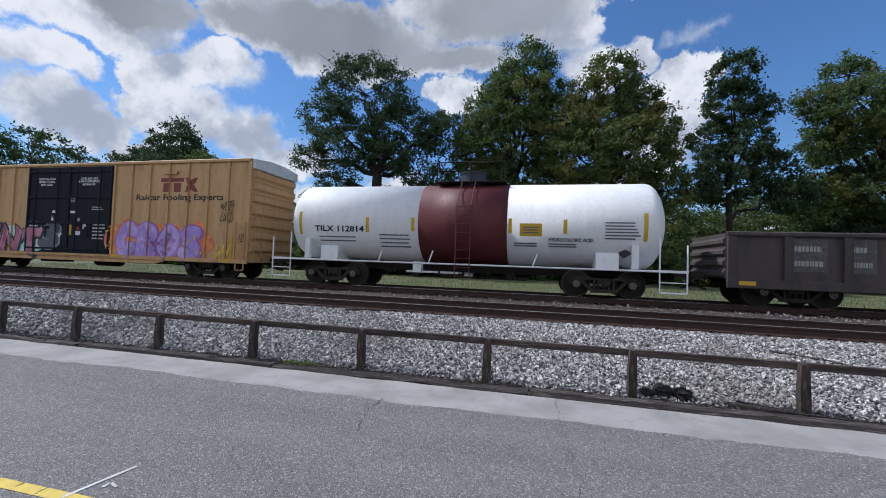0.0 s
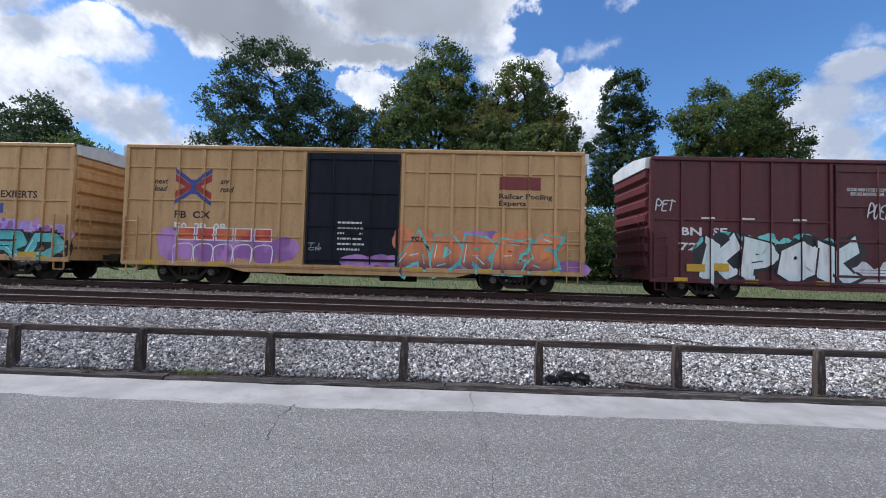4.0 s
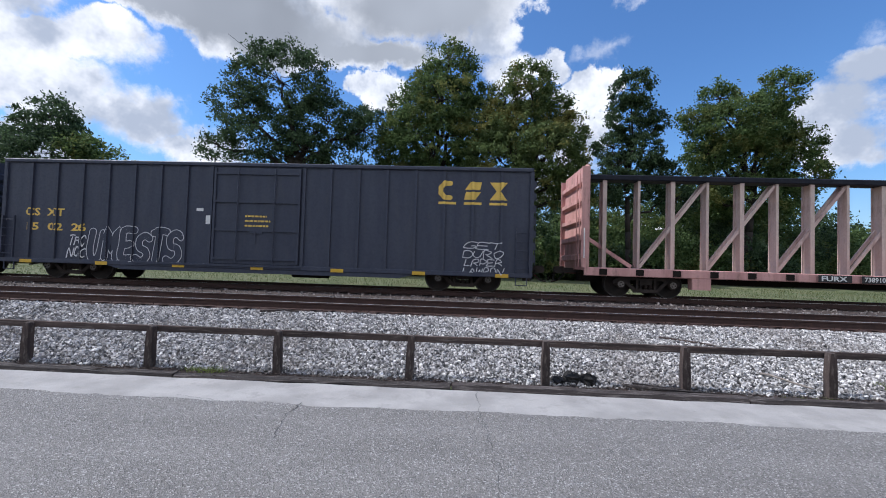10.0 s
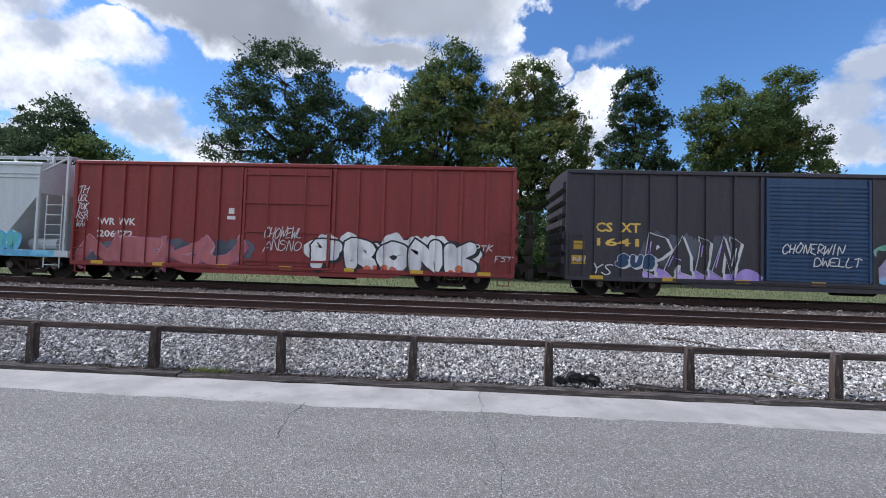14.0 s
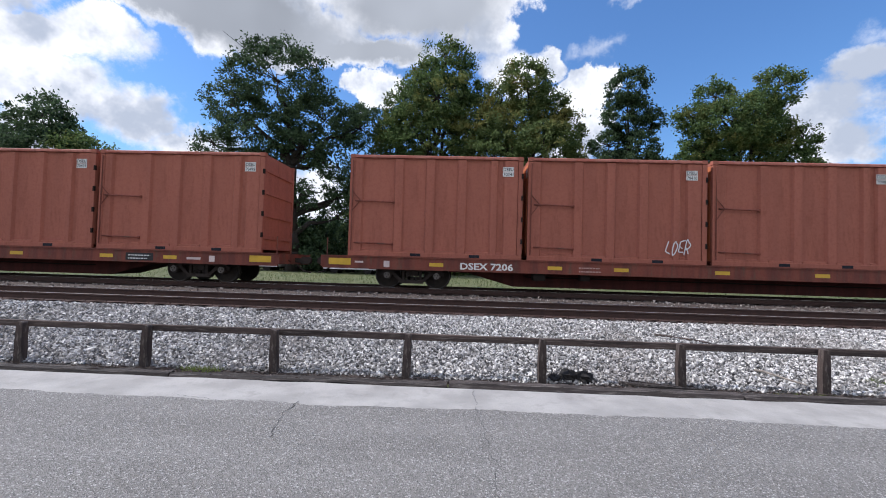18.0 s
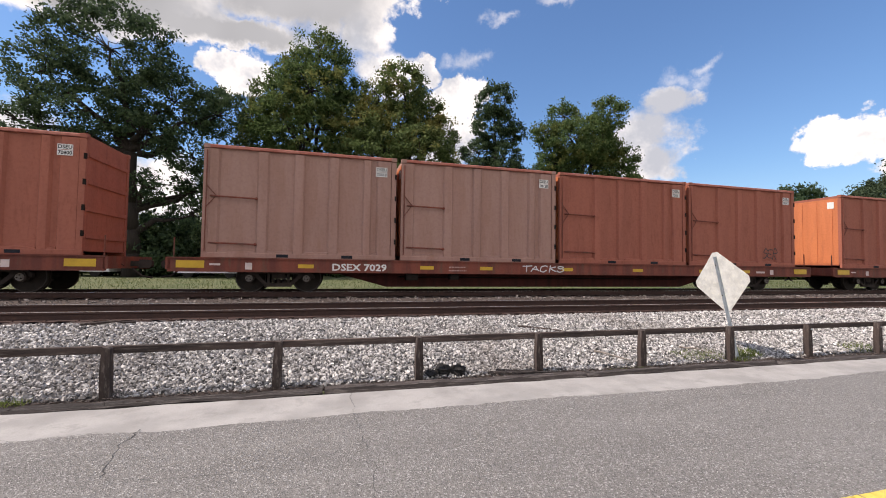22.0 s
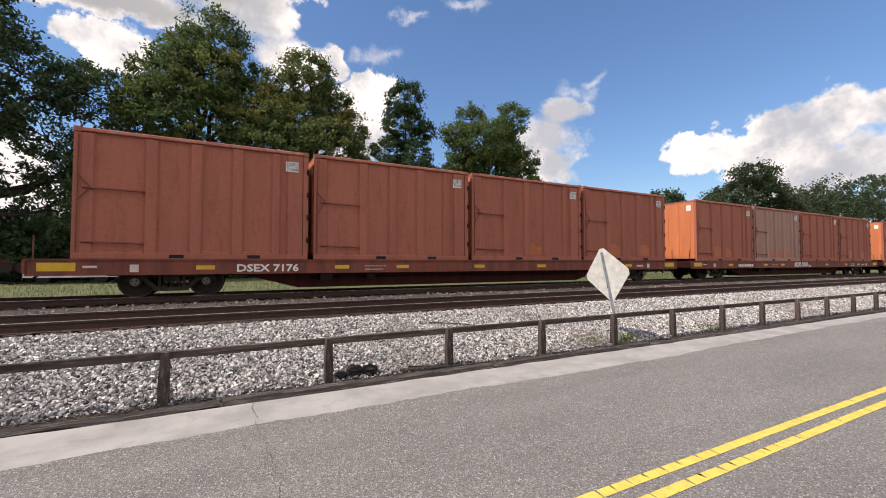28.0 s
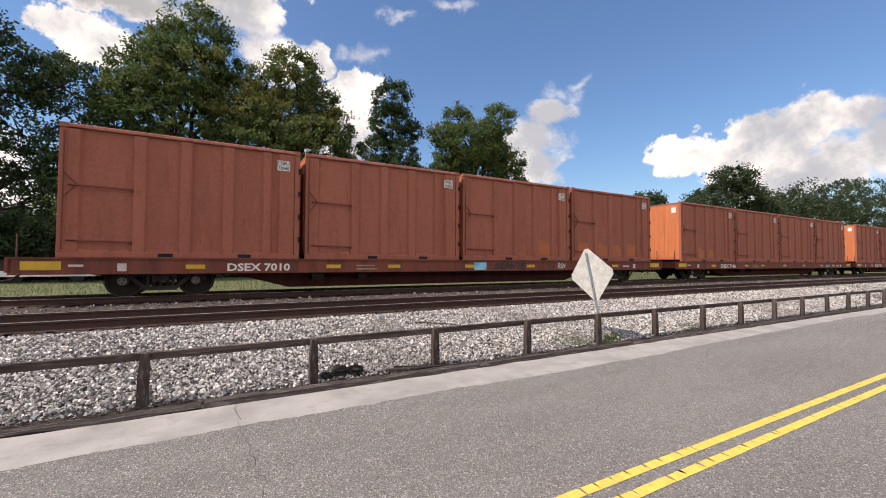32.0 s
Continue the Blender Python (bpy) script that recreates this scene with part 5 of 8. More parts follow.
def cross_logo(car, x0, x1, z0, z1, profile):
    """A red and a blue band that bend away from each other."""
    cx, cz, w = (x0 + x1) / 2, (z0 + z1) / 2, (z1 - z0)
    polys = []
    for i, (a, b) in enumerate((((x0, z1 - 0.18 * w), (cx - 0.05, cz)), ((x0, z0 + 0.18 * w), (cx - 0.05, cz)), ((x1, z1 - 0.18 * w), (cx + 0.05, cz)), ((x1, z0 + 0.18 * w), (cx + 0.05, cz)))):
        up = 1 if b[1] < a[1] else -1
        polys.append(([(a[0], a[1] + 0.12 * w * up), (a[0], a[1] + 0.26 * w * up), (b[0], b[1] + 0.2 * w * up), (b[0], b[1] + 0.05 * w * up)], 1, 0.0005 * i + 0.001))
        polys.append(([(a[0], a[1] - 0.14 * w * up), (a[0], a[1] + 0.08 * w * up), (b[0], b[1] + 0.04 * w * up), (b[0], b[1] - 0.12 * w * up)], 0, 0.0005 * i))
    polys.append(([(cx - 0.09, cz - 0.22 * w), (cx + 0.09, cz - 0.22 * w), (cx + 0.09, cz + 0.22 * w), (cx - 0.09, cz + 0.22 * w)], 1, 0.004))
    lay("emblem", polys, profile, [LOGO_RED, LOGO_BLUE], car, "red and blue crossed-bands emblem")


def block_logo(car, x0, x1, z0, z1, profile, mat, lift=0.0):
    """Three block shapes, each over a bar."""
    w = (x1 - x0) / 3.9
    polys = []
    for k in range(3):
        a = x0 + k * (x1 - x0 - w) / 2
        b, zb, zt = a + w, z0 + 0.22 * (z1 - z0), z1
        h = zt - zb
        polys.append(rect(a, b, z0, z0 + 0.11 * (z1 - z0)))
        q = 0.3 * w
        octo = [(a + q, zb), (b - q, zb), (b, zb + q), (b, zt - q), (b - q, zt), (a + q, zt), (a, zt - q), (a, zb + q)]
        if k == 0:
            ring = [((p[0] - a - w / 2) * 0.76 + a + w / 2, (p[1] - zb - h / 2) * 0.8 + zb + h / 2) for p in octo]
            polys += [(s, 0, 0.00004 * i) for i, s in enumerate(stroke(ring[4:] + ring[:2], 0.14 * w))]
        elif k == 1:
            polys += [([(a + 0.35 * w, zt), (b, zt), (b - 0.1 * w, zb + 0.56 * h), (a + 0.05 * w, zb + 0.56 * h)], 0, 0.0), ([(a + 0.1 * w, zb + 0.44 * h), (b - 0.05 * w, zb + 0.44 * h), (b - 0.35 * w, zb), (a, zb)], 0, 0.0)]
        else:
            polys += [([(a, zt), (b, zt), (a + 0.6 * w, zb + h / 2), (a + 0.4 * w, zb + h / 2)], 0, 0.0), ([(a, zb), (b, zb), (a + 0.6 * w, zb + h / 2), (a + 0.4 * w, zb + h / 2)], 0, 0.0)]
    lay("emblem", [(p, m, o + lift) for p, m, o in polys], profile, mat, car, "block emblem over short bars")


def maroon_logo(car, x0, x1, z0, z1, profile):
    """A bar over two blocks, and chevrons."""
    W, h = x1 - x0, z1 - z0
    polys = [rect(x0, x0 + 0.62 * W, z1 - 0.28 * h, z1), rect(x0 + 0.07 * W, x0 + 0.26 * W, z0, z1 - 0.36 * h), rect(x0 + 0.36 * W, x0 + 0.55 * W, z0, z1 - 0.36 * h)]
    polys.append(([(x0 + 0.65 * W, z1), (x0 + 0.77 * W, z1), (x0 + 0.88 * W, z0 + 0.5 * h), (x0 + 0.77 * W, z0), (x0 + 0.65 * W, z0), (x0 + 0.76 * W, z0 + 0.5 * h)], 0, 0.0))
    polys.append(([(x1, z1), (x1 - 0.1 * W, z1), (x0 + 0.8 * W, z0 + 0.8 * h), (x0 + 0.9 * W, z0 + 0.5 * h)], 0, 0.001))
    polys.append(([(x1, z0), (x1 - 0.1 * W, z0), (x0 + 0.8 * W, z0 + 0.2 * h), (x0 + 0.9 * W, z0 + 0.5 * h)], 0, 0.001))
    lay("emblem", polys, profile, LOGO_MAROON, car, "maroon block emblem")


# ---- boxcars ----
LADDER = MB()
for k in range(5):
    LADDER.tube((-0.22, -0.05, 0.3 * k), (0.22, -0.05, 0.3 * k), 0.012, 6)
for s in (-0.22, 0.22):
    LADDER.box(s - 0.015, s + 0.015, -0.06, 0.0, -0.15, 1.35)
REFLECTOR = MB().box(-0.22, 0.22, -0.006, 0.0, -0.06, 0.06).mesh("reflector", YELLOW)


def boxcar(place, L, zb, zt, mat, label, post_step, door, door_mat, leaves=1, levels=(), roof=GALV, end_mat=None, post_w=0.1, door_style="plain", ridged=False, inset=2.1, overhang=True):
    """A boxcar; returns it and the steps of its near side."""
    car = car_thing("boxcar", place, label, "boxcar", "boxcars of the train")
    h = L / 2
    wall = SIDE + 0.065
    d0, d1 = door
    body = MB().box(-h, h, wall, -wall, zb, zt - 0.12)
    part("body", body, mat, car)
    # posts, all alike
    post = MB().prism_x([(wall, zb + 0.02), (SIDE, zb + 0.05), (SIDE, zt - 0.17), (wall, zt - 0.14)], -post_w / 2, post_w / 2).mesh("side_post", mat)
    xs, x = [], -h + 0.12
    n = max(1, round((d0 + h - 0.12) / post_step))
    xs += [-h + 0.06 + i * (d0 + h - 0.1) / n for i in range(n)] + [d0 - post_w]
    n2 = max(1, round((h - d1 - 0.12) / post_step))
    xs += [d1 + post_w] + [h - 0.06 - i * (h - d1 - 0.1) / n2 for i in range(n2)]
    for x in sorted(xs):
        piece("side_post", post, car, (x, 0, 0))
    bounds = sorted(xs)
    profile, last = Steps(), -50.0
    profile.bands = [(z - 0.022, z + 0.022, 0.05) for z in levels]
    edges = [(x - post_w / 2, x + post_w / 2, SIDE) for x in bounds] + [(d0, d1, SIDE + 0.0)]
    edges.sort()
    for a, b, y in edges:
        if a > last:
            profile.append((last, a, wall))
        profile.append((max(a, last), b, y))
        last = b
    profile.append((last, 50.0, wall))
    # level stiffeners between posts
    spans = [(a, b) for a, b in zip(bounds, bounds[1:]) if not (a < d0 + 0.1 and b > d1 - 0.1)]
    if levels:
        for a, b in spans:
            for z in levels:
                me = MB().prism_x([(wall, z - 0.035), (wall - 0.05, z - 0.022), (wall - 0.05, z + 0.022), (wall, z + 0.035)], a + post_w / 2, b - post_w / 2)
                part("stiffener", me, mat, car)
    if ridged:
        for a, b in spans:
            me = MB()
            k = int((zt - zb - 0.5) / 0.36)
            for i in range(k):
                z = zb + 0.3 + i * 0.36
                me.prism_x([(wall, z - 0.09), (wall - 0.04, z - 0.03), (wall - 0.04, z + 0.05), (wall, z + 0.09)], a + post_w / 2, b - post_w / 2)
            part("side_corrugation", me, mat, car)
    # sills and top chord
    part("top_chord", MB().bevel_box(-h, h, SIDE - 0.02, wall, zt - 0.15, zt - 0.02, 0.02), mat, car)
    part("side_sill", MB().bevel_box(-h, h, SIDE - 0.005, wall, zb - 0.06, zb + 0.1, 0.02).prism_y([(-h + inset + 1.6, zb - 0.05), (h - inset - 1.6, zb - 0.05), (h - inset - 2.2, zb - 0.2), (-h + inset + 2.2, zb - 0.2)], SIDE + 0.03, wall + 0.03), mat, car)
    # roof
    rf = MB().prism_x([(-1.5, zt - 0.12), (1.5, zt - 0.12), (1.46, zt - 0.03), (0.5, zt + 0.05), (-0.5, zt + 0.05), (-1.46, zt - 0.03)], -h, h)
    part("roof", rf, roof, car)
    rs = MB()
    for i in range(int(L / 1.1)):
        x = -h + 0.6 + i * 1.1
        rs.prism_x([(-1.44, zt - 0.03), (-0.5, zt + 0.05), (0.5, zt + 0.05), (1.44, zt - 0.03), (0.5, zt + 0.09), (-0.5, zt + 0.09)], x, x + 0.06)
    part("roof_seam", rs, roof, car)
    if roof is GALV:
        for s in (-1, 1):
            part("roof_fascia", MB().prism_x([(-1.42, zt - 0.42), (1.42, zt - 0.42), (1.44, zt - 0.06), (0.5, zt + 0.06), (-0.5, zt + 0.06), (-1.44, zt - 0.06)], s * (h + 0.08) - 0.085, s * (h + 0.08) + 0.085), roof, car, "bare galvanised end of the roof")
    # ends: pressed level ribs
    em = end_mat or mat
    k = 7
    rib = MB()
    rib.v, rib.f, rib.m = [], [], []
    dz = (zt - zb - 0.7) / k
    rib.prism_y([(0, -dz * 0.4), (0.13, -dz * 0.22), (0.13, dz * 0.2), (0, dz * 0.4)], -1.36, 1.36)
    rib_mesh = rib.mesh("end_rib", em)
    for s in (-1, 1):
        for i in range(k):
            piece("end_rib", rib_mesh, car, (s * h, 0, zb + 0.55 + dz * (i + 0.1)), turn=(0, 0, 0 if s > 0 else math.pi))
        part("corner_post", MB().box(-0.05, 0.05, SIDE - 0.004, -1.38, zb, zt - 0.14), mat, car, at=(s * (h - 0.03), 0, 0))
        part("ladder", LADDER, mat, car, at=(s * (h - 0.32), SIDE - 0.01, zb + 0.25))
        part("end_ladder", MB().tube((0, -1.25, 1.0), (0, -1.25, 2.9), 0.016, 6).tube((0, -0.85, 1.0), (0, -0.85, 2.9), 0.016, 6).tube((0, -1.25, 1.3), (0, -0.85, 1.3), 0.014, 6).tube((0, -1.25, 1.8), (0, -0.85, 1.8), 0.014, 6).tube((0, -1.25, 2.3), (0, -0.85, 2.3), 0.014, 6), mat, car, at=(s * (h + 0.12), 0, 0))
        part("step", MB().box(-0.2, 0.2, -0.02, 0.02, 0, 0.03).box(-0.2, -0.17, -0.02, 0.02, 0, 0.35).box(0.17, 0.2, -0.02, 0.02, 0, 0.35), mat, car, at=(s * (h - 0.35), SIDE + 0.03, zb - 0.33))
    # doors
    wd = (d1 - d0) / leaves
    for i in range(leaves):
        a, b = d0 + i * wd + 0.01, d0 + (i + 1) * wd - 0.01
        dm = MB().box(a, b, SIDE + 0.012, wall, zb + 0.12, zt - 0.2)
        door_ob = part("door", dm, door_mat, car, "tall sliding door")
        dd = MB()
        if door_style == "ridged":
            z = zb + 0.24
            while z < zt - 0.35:
                dd.prism_x([(SIDE + 0.012, z - 0.05), (SIDE - 0.015, z - 0.02), (SIDE - 0.015, z + 0.03), (SIDE + 0.012, z + 0.05)], a + 0.05, b - 0.05)
                z += 0.135
        else:
            for z in (zb + 0.3, zb + 0.3 + (zt - zb - 0.7) / 3, zb + 0.3 + 2 * (zt - zb - 0.7) / 3, zt - 0.4):
                dd.box(a + 0.03, b - 0.03, SIDE - 0.045, SIDE + 0.012, z - 0.04, z + 0.04)
        for x in (a + 0.04, b - 0.04):
            dd.box(x - 0.04, x + 0.04, SIDE - 0.04, SIDE + 0.012, zb + 0.14, zt - 0.22)
        part("door_rib", dd, door_mat, door_ob)
        if door_style in ("plug", "plain"):
            for x in ((a + b) / 2 - 0.66, (a + b) / 2 + 0.66):
                part("locking_rod", MB().tube((x, SIDE - 0.065, zb + 0.15), (x, SIDE - 0.065, zt - 0.25), 0.022, 7), door_mat, door_ob)
            part("handle", MB().tube((a + wd * 0.5, SIDE - 0.04, zb + 1.25), (a + wd * 0.5, SIDE - 0.04, zb + 0.8), 0.02, 7).box(a + wd * 0.42, a + wd * 0.58, SIDE - 0.04, SIDE, zb + 1.18, zb + 1.3), door_mat, door_ob)
    part("door_track", MB().box(d0 - 0.9 * (d1 - d0) / leaves, d1 + 0.1, SIDE - 0.05, SIDE + 0.02, zb + 0.02, zb + 0.09), mat, car)
    part("center_sill", MB().box(-h + 0.3, h - 0.3, -0.32, 0.32, 0.62, zb + 0.02).box(-2.4, -1.2, -0.9, -0.3, 0.4, 0.62).tube((1.0, -0.8, 0.5), (2.3, -0.8, 0.5), 0.2, 10).tube((-h + 1, -0.5, 0.52), (h - 1, -0.5, 0.5), 0.02, 6), UNDER, car)
    running_gear(car, L, inset)
    for i in range(7):
        x = -h + 1.0 + i * (L - 2.0) / 6
        piece("reflector", REFLECTOR, car, (x, SIDE - 0.006, zb + 0.06 if mat is not NAVY else zb - 0.01))
    return car, profile


DOOR = [(-50, 50, SIDE + 0.005)]


def door_marks(car, x0, spanish=True):
    """Warnings, plates and signs on a pair of black doors that meet at x0."""
    top = 4.5 if spanish else 4.22
    text(car, "CLOSE THIS DOOR\nBEFORE CLOSING\nMAIN DOOR", x0 - 1.88, x0 - 0.84, top - 0.36, top, LETTER_W, DOOR)
    text(car, "CLOSE AND LOCK\nBOTH DOORS BEFORE\nMOVING CAR", x0 + 0.55, x0 + 1.75, top - 0.36, top, LETTER_W, DOOR)
    if spanish:
        text(car, "CIERRE ESTA PUERTA\nANTES DE CERRAR\nLA PUERTA PRINCIPAL", x0 - 1.92, x0 - 0.8, 3.62, 3.98, LETTER_W, DOOR)
        text(car, "CIERRE Y PONGA\nEL SEGURO EN AMBAS\nPUERTAS ANTES DE\nMOVER EL CARRO", x0 + 0.55, x0 + 1.75, 3.52, 4.0, LETTER_W, DOOR)
    for side in (-2.05, 0.0):
        lay("sticker", [rect(x0 + side + 0.93, x0 + side + 1.11, 1.92, 2.14)], DOOR, LETTER_W, car)
        lay("sticker", [rect(x0 + side + 0.52, x0 + side + 0.8, 1.64, 1.82)], DOOR, LETTER_W, car)
        lay("sticker", [rect(x0 + side + 0.56, x0 + side + 0.74, 1.88, 2.0)], DOOR, LOGO_RED, car, "small red sticker")
    lay("reflector", [rect(x0 + 0.15, x0 + 0.28, 1.64, 2.1)], DOOR, YELLOW, car)
    lay("sticker", [rect(x0 + 0.16, x0 + 0.48, 2.62, 2.72)], DOOR, LETTER_W, car)
    lay("sticker", [([(x0 - 0.95, 2.62), (x0 - 0.72, 2.62), (x0 - 0.78, 2.74), (x0 - 0.9, 2.74)], 0, 0.0)], DOOR, LETTER_W, car)
    lay("sticker", [([(x0 - 0.98, 2.28), (x0 - 0.8, 2.28), (x0 - 0.92, 2.5)], 0, 0.0)], DOOR, LETTER_W, car)
    ring_ = [(x0 + 0.67 + 0.065 * math.cos(a), 2.33 + 0.065 * math.sin(a)) for a in [i * math.pi / 8 for i in range(16)]]
    lay("sticker", [(q, 0, 0.00003 * i) for i, q in enumerate(stroke(ring_, 0.014, True))], DOOR, LETTER_W, car, "round white sign")
    for a0, a1, c0, c1, n_, sd in ((1.5, 2.2, 1.45, 2.2, 5, 1), (1.4, 2.1, 2.75, 2.95, 2, 2), (0.15, 0.45, 3.1, 3.3, 3, 3), (-2.3, -1.75, 1.6, 2.3, 4, 4)):
        bars(car, x0 + a0, x0 + a1, c0, c1, n_, LETTER_W, DOOR, int(x0 * 10) + sd)


def route_bracket(car, x, z):
    """A short shelf on the upper side where papers hang."""
    part("route_bracket", MB().box(x, x + 0.7, SIDE - 0.06, SIDE + 0.02, z, z + 0.03).box(x + 0.6, x + 0.72, SIDE - 0.05, SIDE + 0.02, z + 0.03, z + 0.16), TAN, car)


MODERN = dict(levels=(1.72, 2.83, 3.98))

b, pf = boxcar(-20.7, 18.88, 0.72, 4.9, TAN, "tan boxcar with black double doors and lilac graffiti", 0.96, (-2.49, 2.46), BLACK, 2, door_style="plug", inset=2.3)
cross_logo(b, -7.73, -6.1, 3.1, 4.35, pf)
text(b, "next\nload", -8.54, -7.9, 3.5, 3.95, LETTER_K, pf, 0.3)
text(b, "any\nroad", -5.85, -5.2, 3.5, 3.95, LETTER_K, pf, 0.3)
text(b, "TB  OX", -8.45, -7.03, 2.36, 2.62, LETTER_K, pf)
text(b, "66  25  09", -8.49, -6.2, 1.87, 2.1, LETTER_W, pf)
maroon_logo(b, 5.0, 6.9, 3.55, 4.14, pf)
text(b, "Railcar Pooling Experts", 3.74, 8.17, 3.12, 3.46, LETTER_K, pf)
door_marks(b, -0.02, False)
route_bracket(b, -5.98, 4.36)
route_bracket(b, 5.2, 4.28)
cloud_paint(b, -8.3, -0.5, 0.85, 2.05, SP_MINT, 3, pf, 9, "pale mint sprayed cloud")
graffiti(b, "S", -1.6, -0.4, 1.0, 2.25, SP_GREY, SP_SILVER, 9, pf, lw=0.03)
graffiti(b, "RENT", -7.0, -1.5, 0.66, 2.1, SP_ROSE, SP_BLACK, 4, pf, None, SP_PINK, 0.135, 0.07, 1.2, sharp=True)
cloud_paint(b, 2.3, 3.6, 0.75, 2.15, SP_ORANGE, 5, pf, 3, "orange sprayed cloud with pale dots")
graffiti(b, "CROS", 2.8, 7.2, 0.68, 2.3, SP_LILAC, SP_PURPLE, 4, pf, SP_ORANGE, SP_WHITE, 0.175, 0.06)
cloud_paint(b, 6.5, 7.7, 0.68, 1.75, SP_ORANGE, 6, [(x0, x1, y - 0.022) for x0, x1, y in pf], 3, "orange sprayed cloud with pale dots")
dots(b, 2.3, 3.4, 0.8, 2.05, LETTER_Y, 1, pf, 16)
dots(b, 6.5, 7.6, 0.75, 1.7, LETTER_Y, 2, pf, 16, off=0.034)
dots(b, 4.2, 6.0, 0.8, 1.6, SP_PURPLE, 3, pf, 26, 0.07)
tag(b, ["WH"], 7.95, 8.65, 0.85, 1.45, LETTER_Y, 7, pf, 0.035)
tag(b, ["WTB", "LUCD"], 8.1, 8.75, 2.3, 3.2, SP_BLACK, 8, pf, 0.014)
tag(b, ["ID"], 8.95, 9.3, 1.5, 1.88, SP_BLACK, 9, pf, 0.016)
tag(b, ["WTB", "SLUG", "LUCD"], -9.4, -8.9, 2.44, 3.4, SP_BLACK, 10, pf, 0.012)
tag(b, ["HT"], -7.2, -6.6, 1.5, 1.85, SP_RED, 11, pf, 0.03)
graffiti(b, "ESS", -9.3, -7.9, 1.05, 1.7, SP_WHITE, SP_GREY, 12, pf, lw=0.03)
lay("reflector", [rect(-8.6, -8.46, 1.05, 1.97, 0, 0.02), rect(8.58, 8.7, 0.8, 1.7, 0, 0.02)], pf, YELLOW, b)

b, pf = boxcar(-40.4, 15.8, 0.62, 4.82, MAROON, "dark maroon boxcar with pale mint graffiti", 0.98, (-1.9, 2.08), MAROON, 1, levels=(2.68,), door_style="plug")
text(b, "BN  SF", -6.87, -5.35, 2.15, 2.43, LETTER_W, pf)
text(b, "72", -6.95, -6.3, 1.65, 1.91, LETTER_W, pf)
text(b, "53", -5.35, -4.75, 1.59, 1.88, LETTER_W, pf)
cloud_paint(b, -6.3, -1.2, 1.3, 2.3, SP_TEAL, 13, pf, 8, "thin teal sprayed edge")
graffiti(b, "KPGK", -6.2, -1.2, 0.58, 2.2, SP_FROST, SP_BLACK, 13, pf, SP_BLACK, SP_WHITE, 0.14, 0.06, 1.15, sharp=True)
cloud_paint(b, -1.3, 2.1, 0.58, 1.5, SP_WHITE, 17, pf, 7, "white sprayed patch with grey streaks")
lay("graffiti", [rect(-1.2 + 0.02 * (i % 3), 2.0 - 0.3 * (i % 2), 0.64 + 0.1 * i, 0.665 + 0.1 * i, 0, 0.008) for i in range(6)], pf, SP_SILVER, b, "grey sprayed streaks")
cloud_paint(b, 2.2, 7.4, 1.6, 2.3, SP_BLUE, 18, pf, 8, "pale blue sprayed edge")
graffiti(b, "SOUR", 2.1, 7.8, 0.58, 2.1, SP_LIME, SP_BLACK, 16, pf, SP_BLACK, SP_WHITE, 0.145, 0.06, 1.15)
lay("sticker", [rect(-5.83, -5.32, 0.99, 1.24, 0, 0.046), rect(5.43, 5.95, 0.88, 1.1, 0, 0.046), rect(-6.7, -6.1, 0.95, 1.2, 0, 0.046)], pf, YELLOW, b, "small yellow plate")
lay("sticker", [rect(6.56, 6.89, 1.4, 1.63, 0, 0.046)], pf, LETTER_K, b, "small dark plate")
lay("sticker", [rect(1.0, 1.7, 1.32, 1.62, 0, 0.02)], pf, LETTER_W, b, "white data plate")
tag(b, ["PET"], -7.75, -7.1, 2.95, 3.36, SP_TEXT, 14, pf, 0.02)
tag(b, ["RT"], 0.3, 1.0, 2.85, 3.2, SP_SILVER, 19, pf, 0.016)
text(b, "CLOSE AND LOCK DOORS\nBEFORE MOVING CAR", -1.52, -0.2, 3.6, 3.86, LETTER_W, pf)
tag(b, ["POEP"], -0.95, -0.07, 2.8, 3.36, SP_TEXT, 15, pf, 0.022)
ring = [(6.72 + 0.36 * math.cos(a), 3.88 + 0.36 * math.sin(a)) for a in [i * math.pi / 12 for i in range(24)]]
lay("emblem", [(q, 0, 0.004) for q in stroke(ring, 0.03, True)] + [rect(6.5, 6.94, 3.84, 3.92, 0, 0.006), rect(6.68, 6.76, 3.66, 4.1, 0, 0.008)], pf, flat_paint("faded_grey_print", (0.3, 0.24, 0.25)), b, "faded round emblem")
for i, x in enumerate((-6.2, -4.9, -3.2, 2.6, 4.0, 5.2)):
    lay("small_print", [rect(x, x + 0.45, 2.72, 2.78)], pf, LETTER_W, b)

b, pf = boxcar(-58.47, 15.9, 0.72, 4.9, TAN, "tan boxcar with one black door and orange graffiti", 0.9, (-1.52, 1.7), BLACK, 1, levels=(1.75, 2.95, 4.1), door_style="plug")
cross_logo(b, -6.2, -4.9, 2.85, 4.0, pf)
text(b, "next\nload", -6.95, -6.45, 3.25, 3.68, LETTER_K, pf, 0.3)
text(b, "any\nroad", -4.6, -4.1, 3.25, 3.68, LETTER_K, pf, 0.3)
text(b, "FB  OX", -6.15, -4.9, 2.32, 2.58, LETTER_K, pf)
text(b, "50  29  09", -6.15, -4.35, 1.89, 2.17, LETTER_W, pf)
text(b, "Railcar Pooling\nExperts", 5.1, 6.9, 2.95, 3.42, LETTER_K, pf)
lay("emblem", [rect(5.1, 6.5, 3.55, 4.0)], pf, LOGO_MAROON, b, "faded maroon emblem")
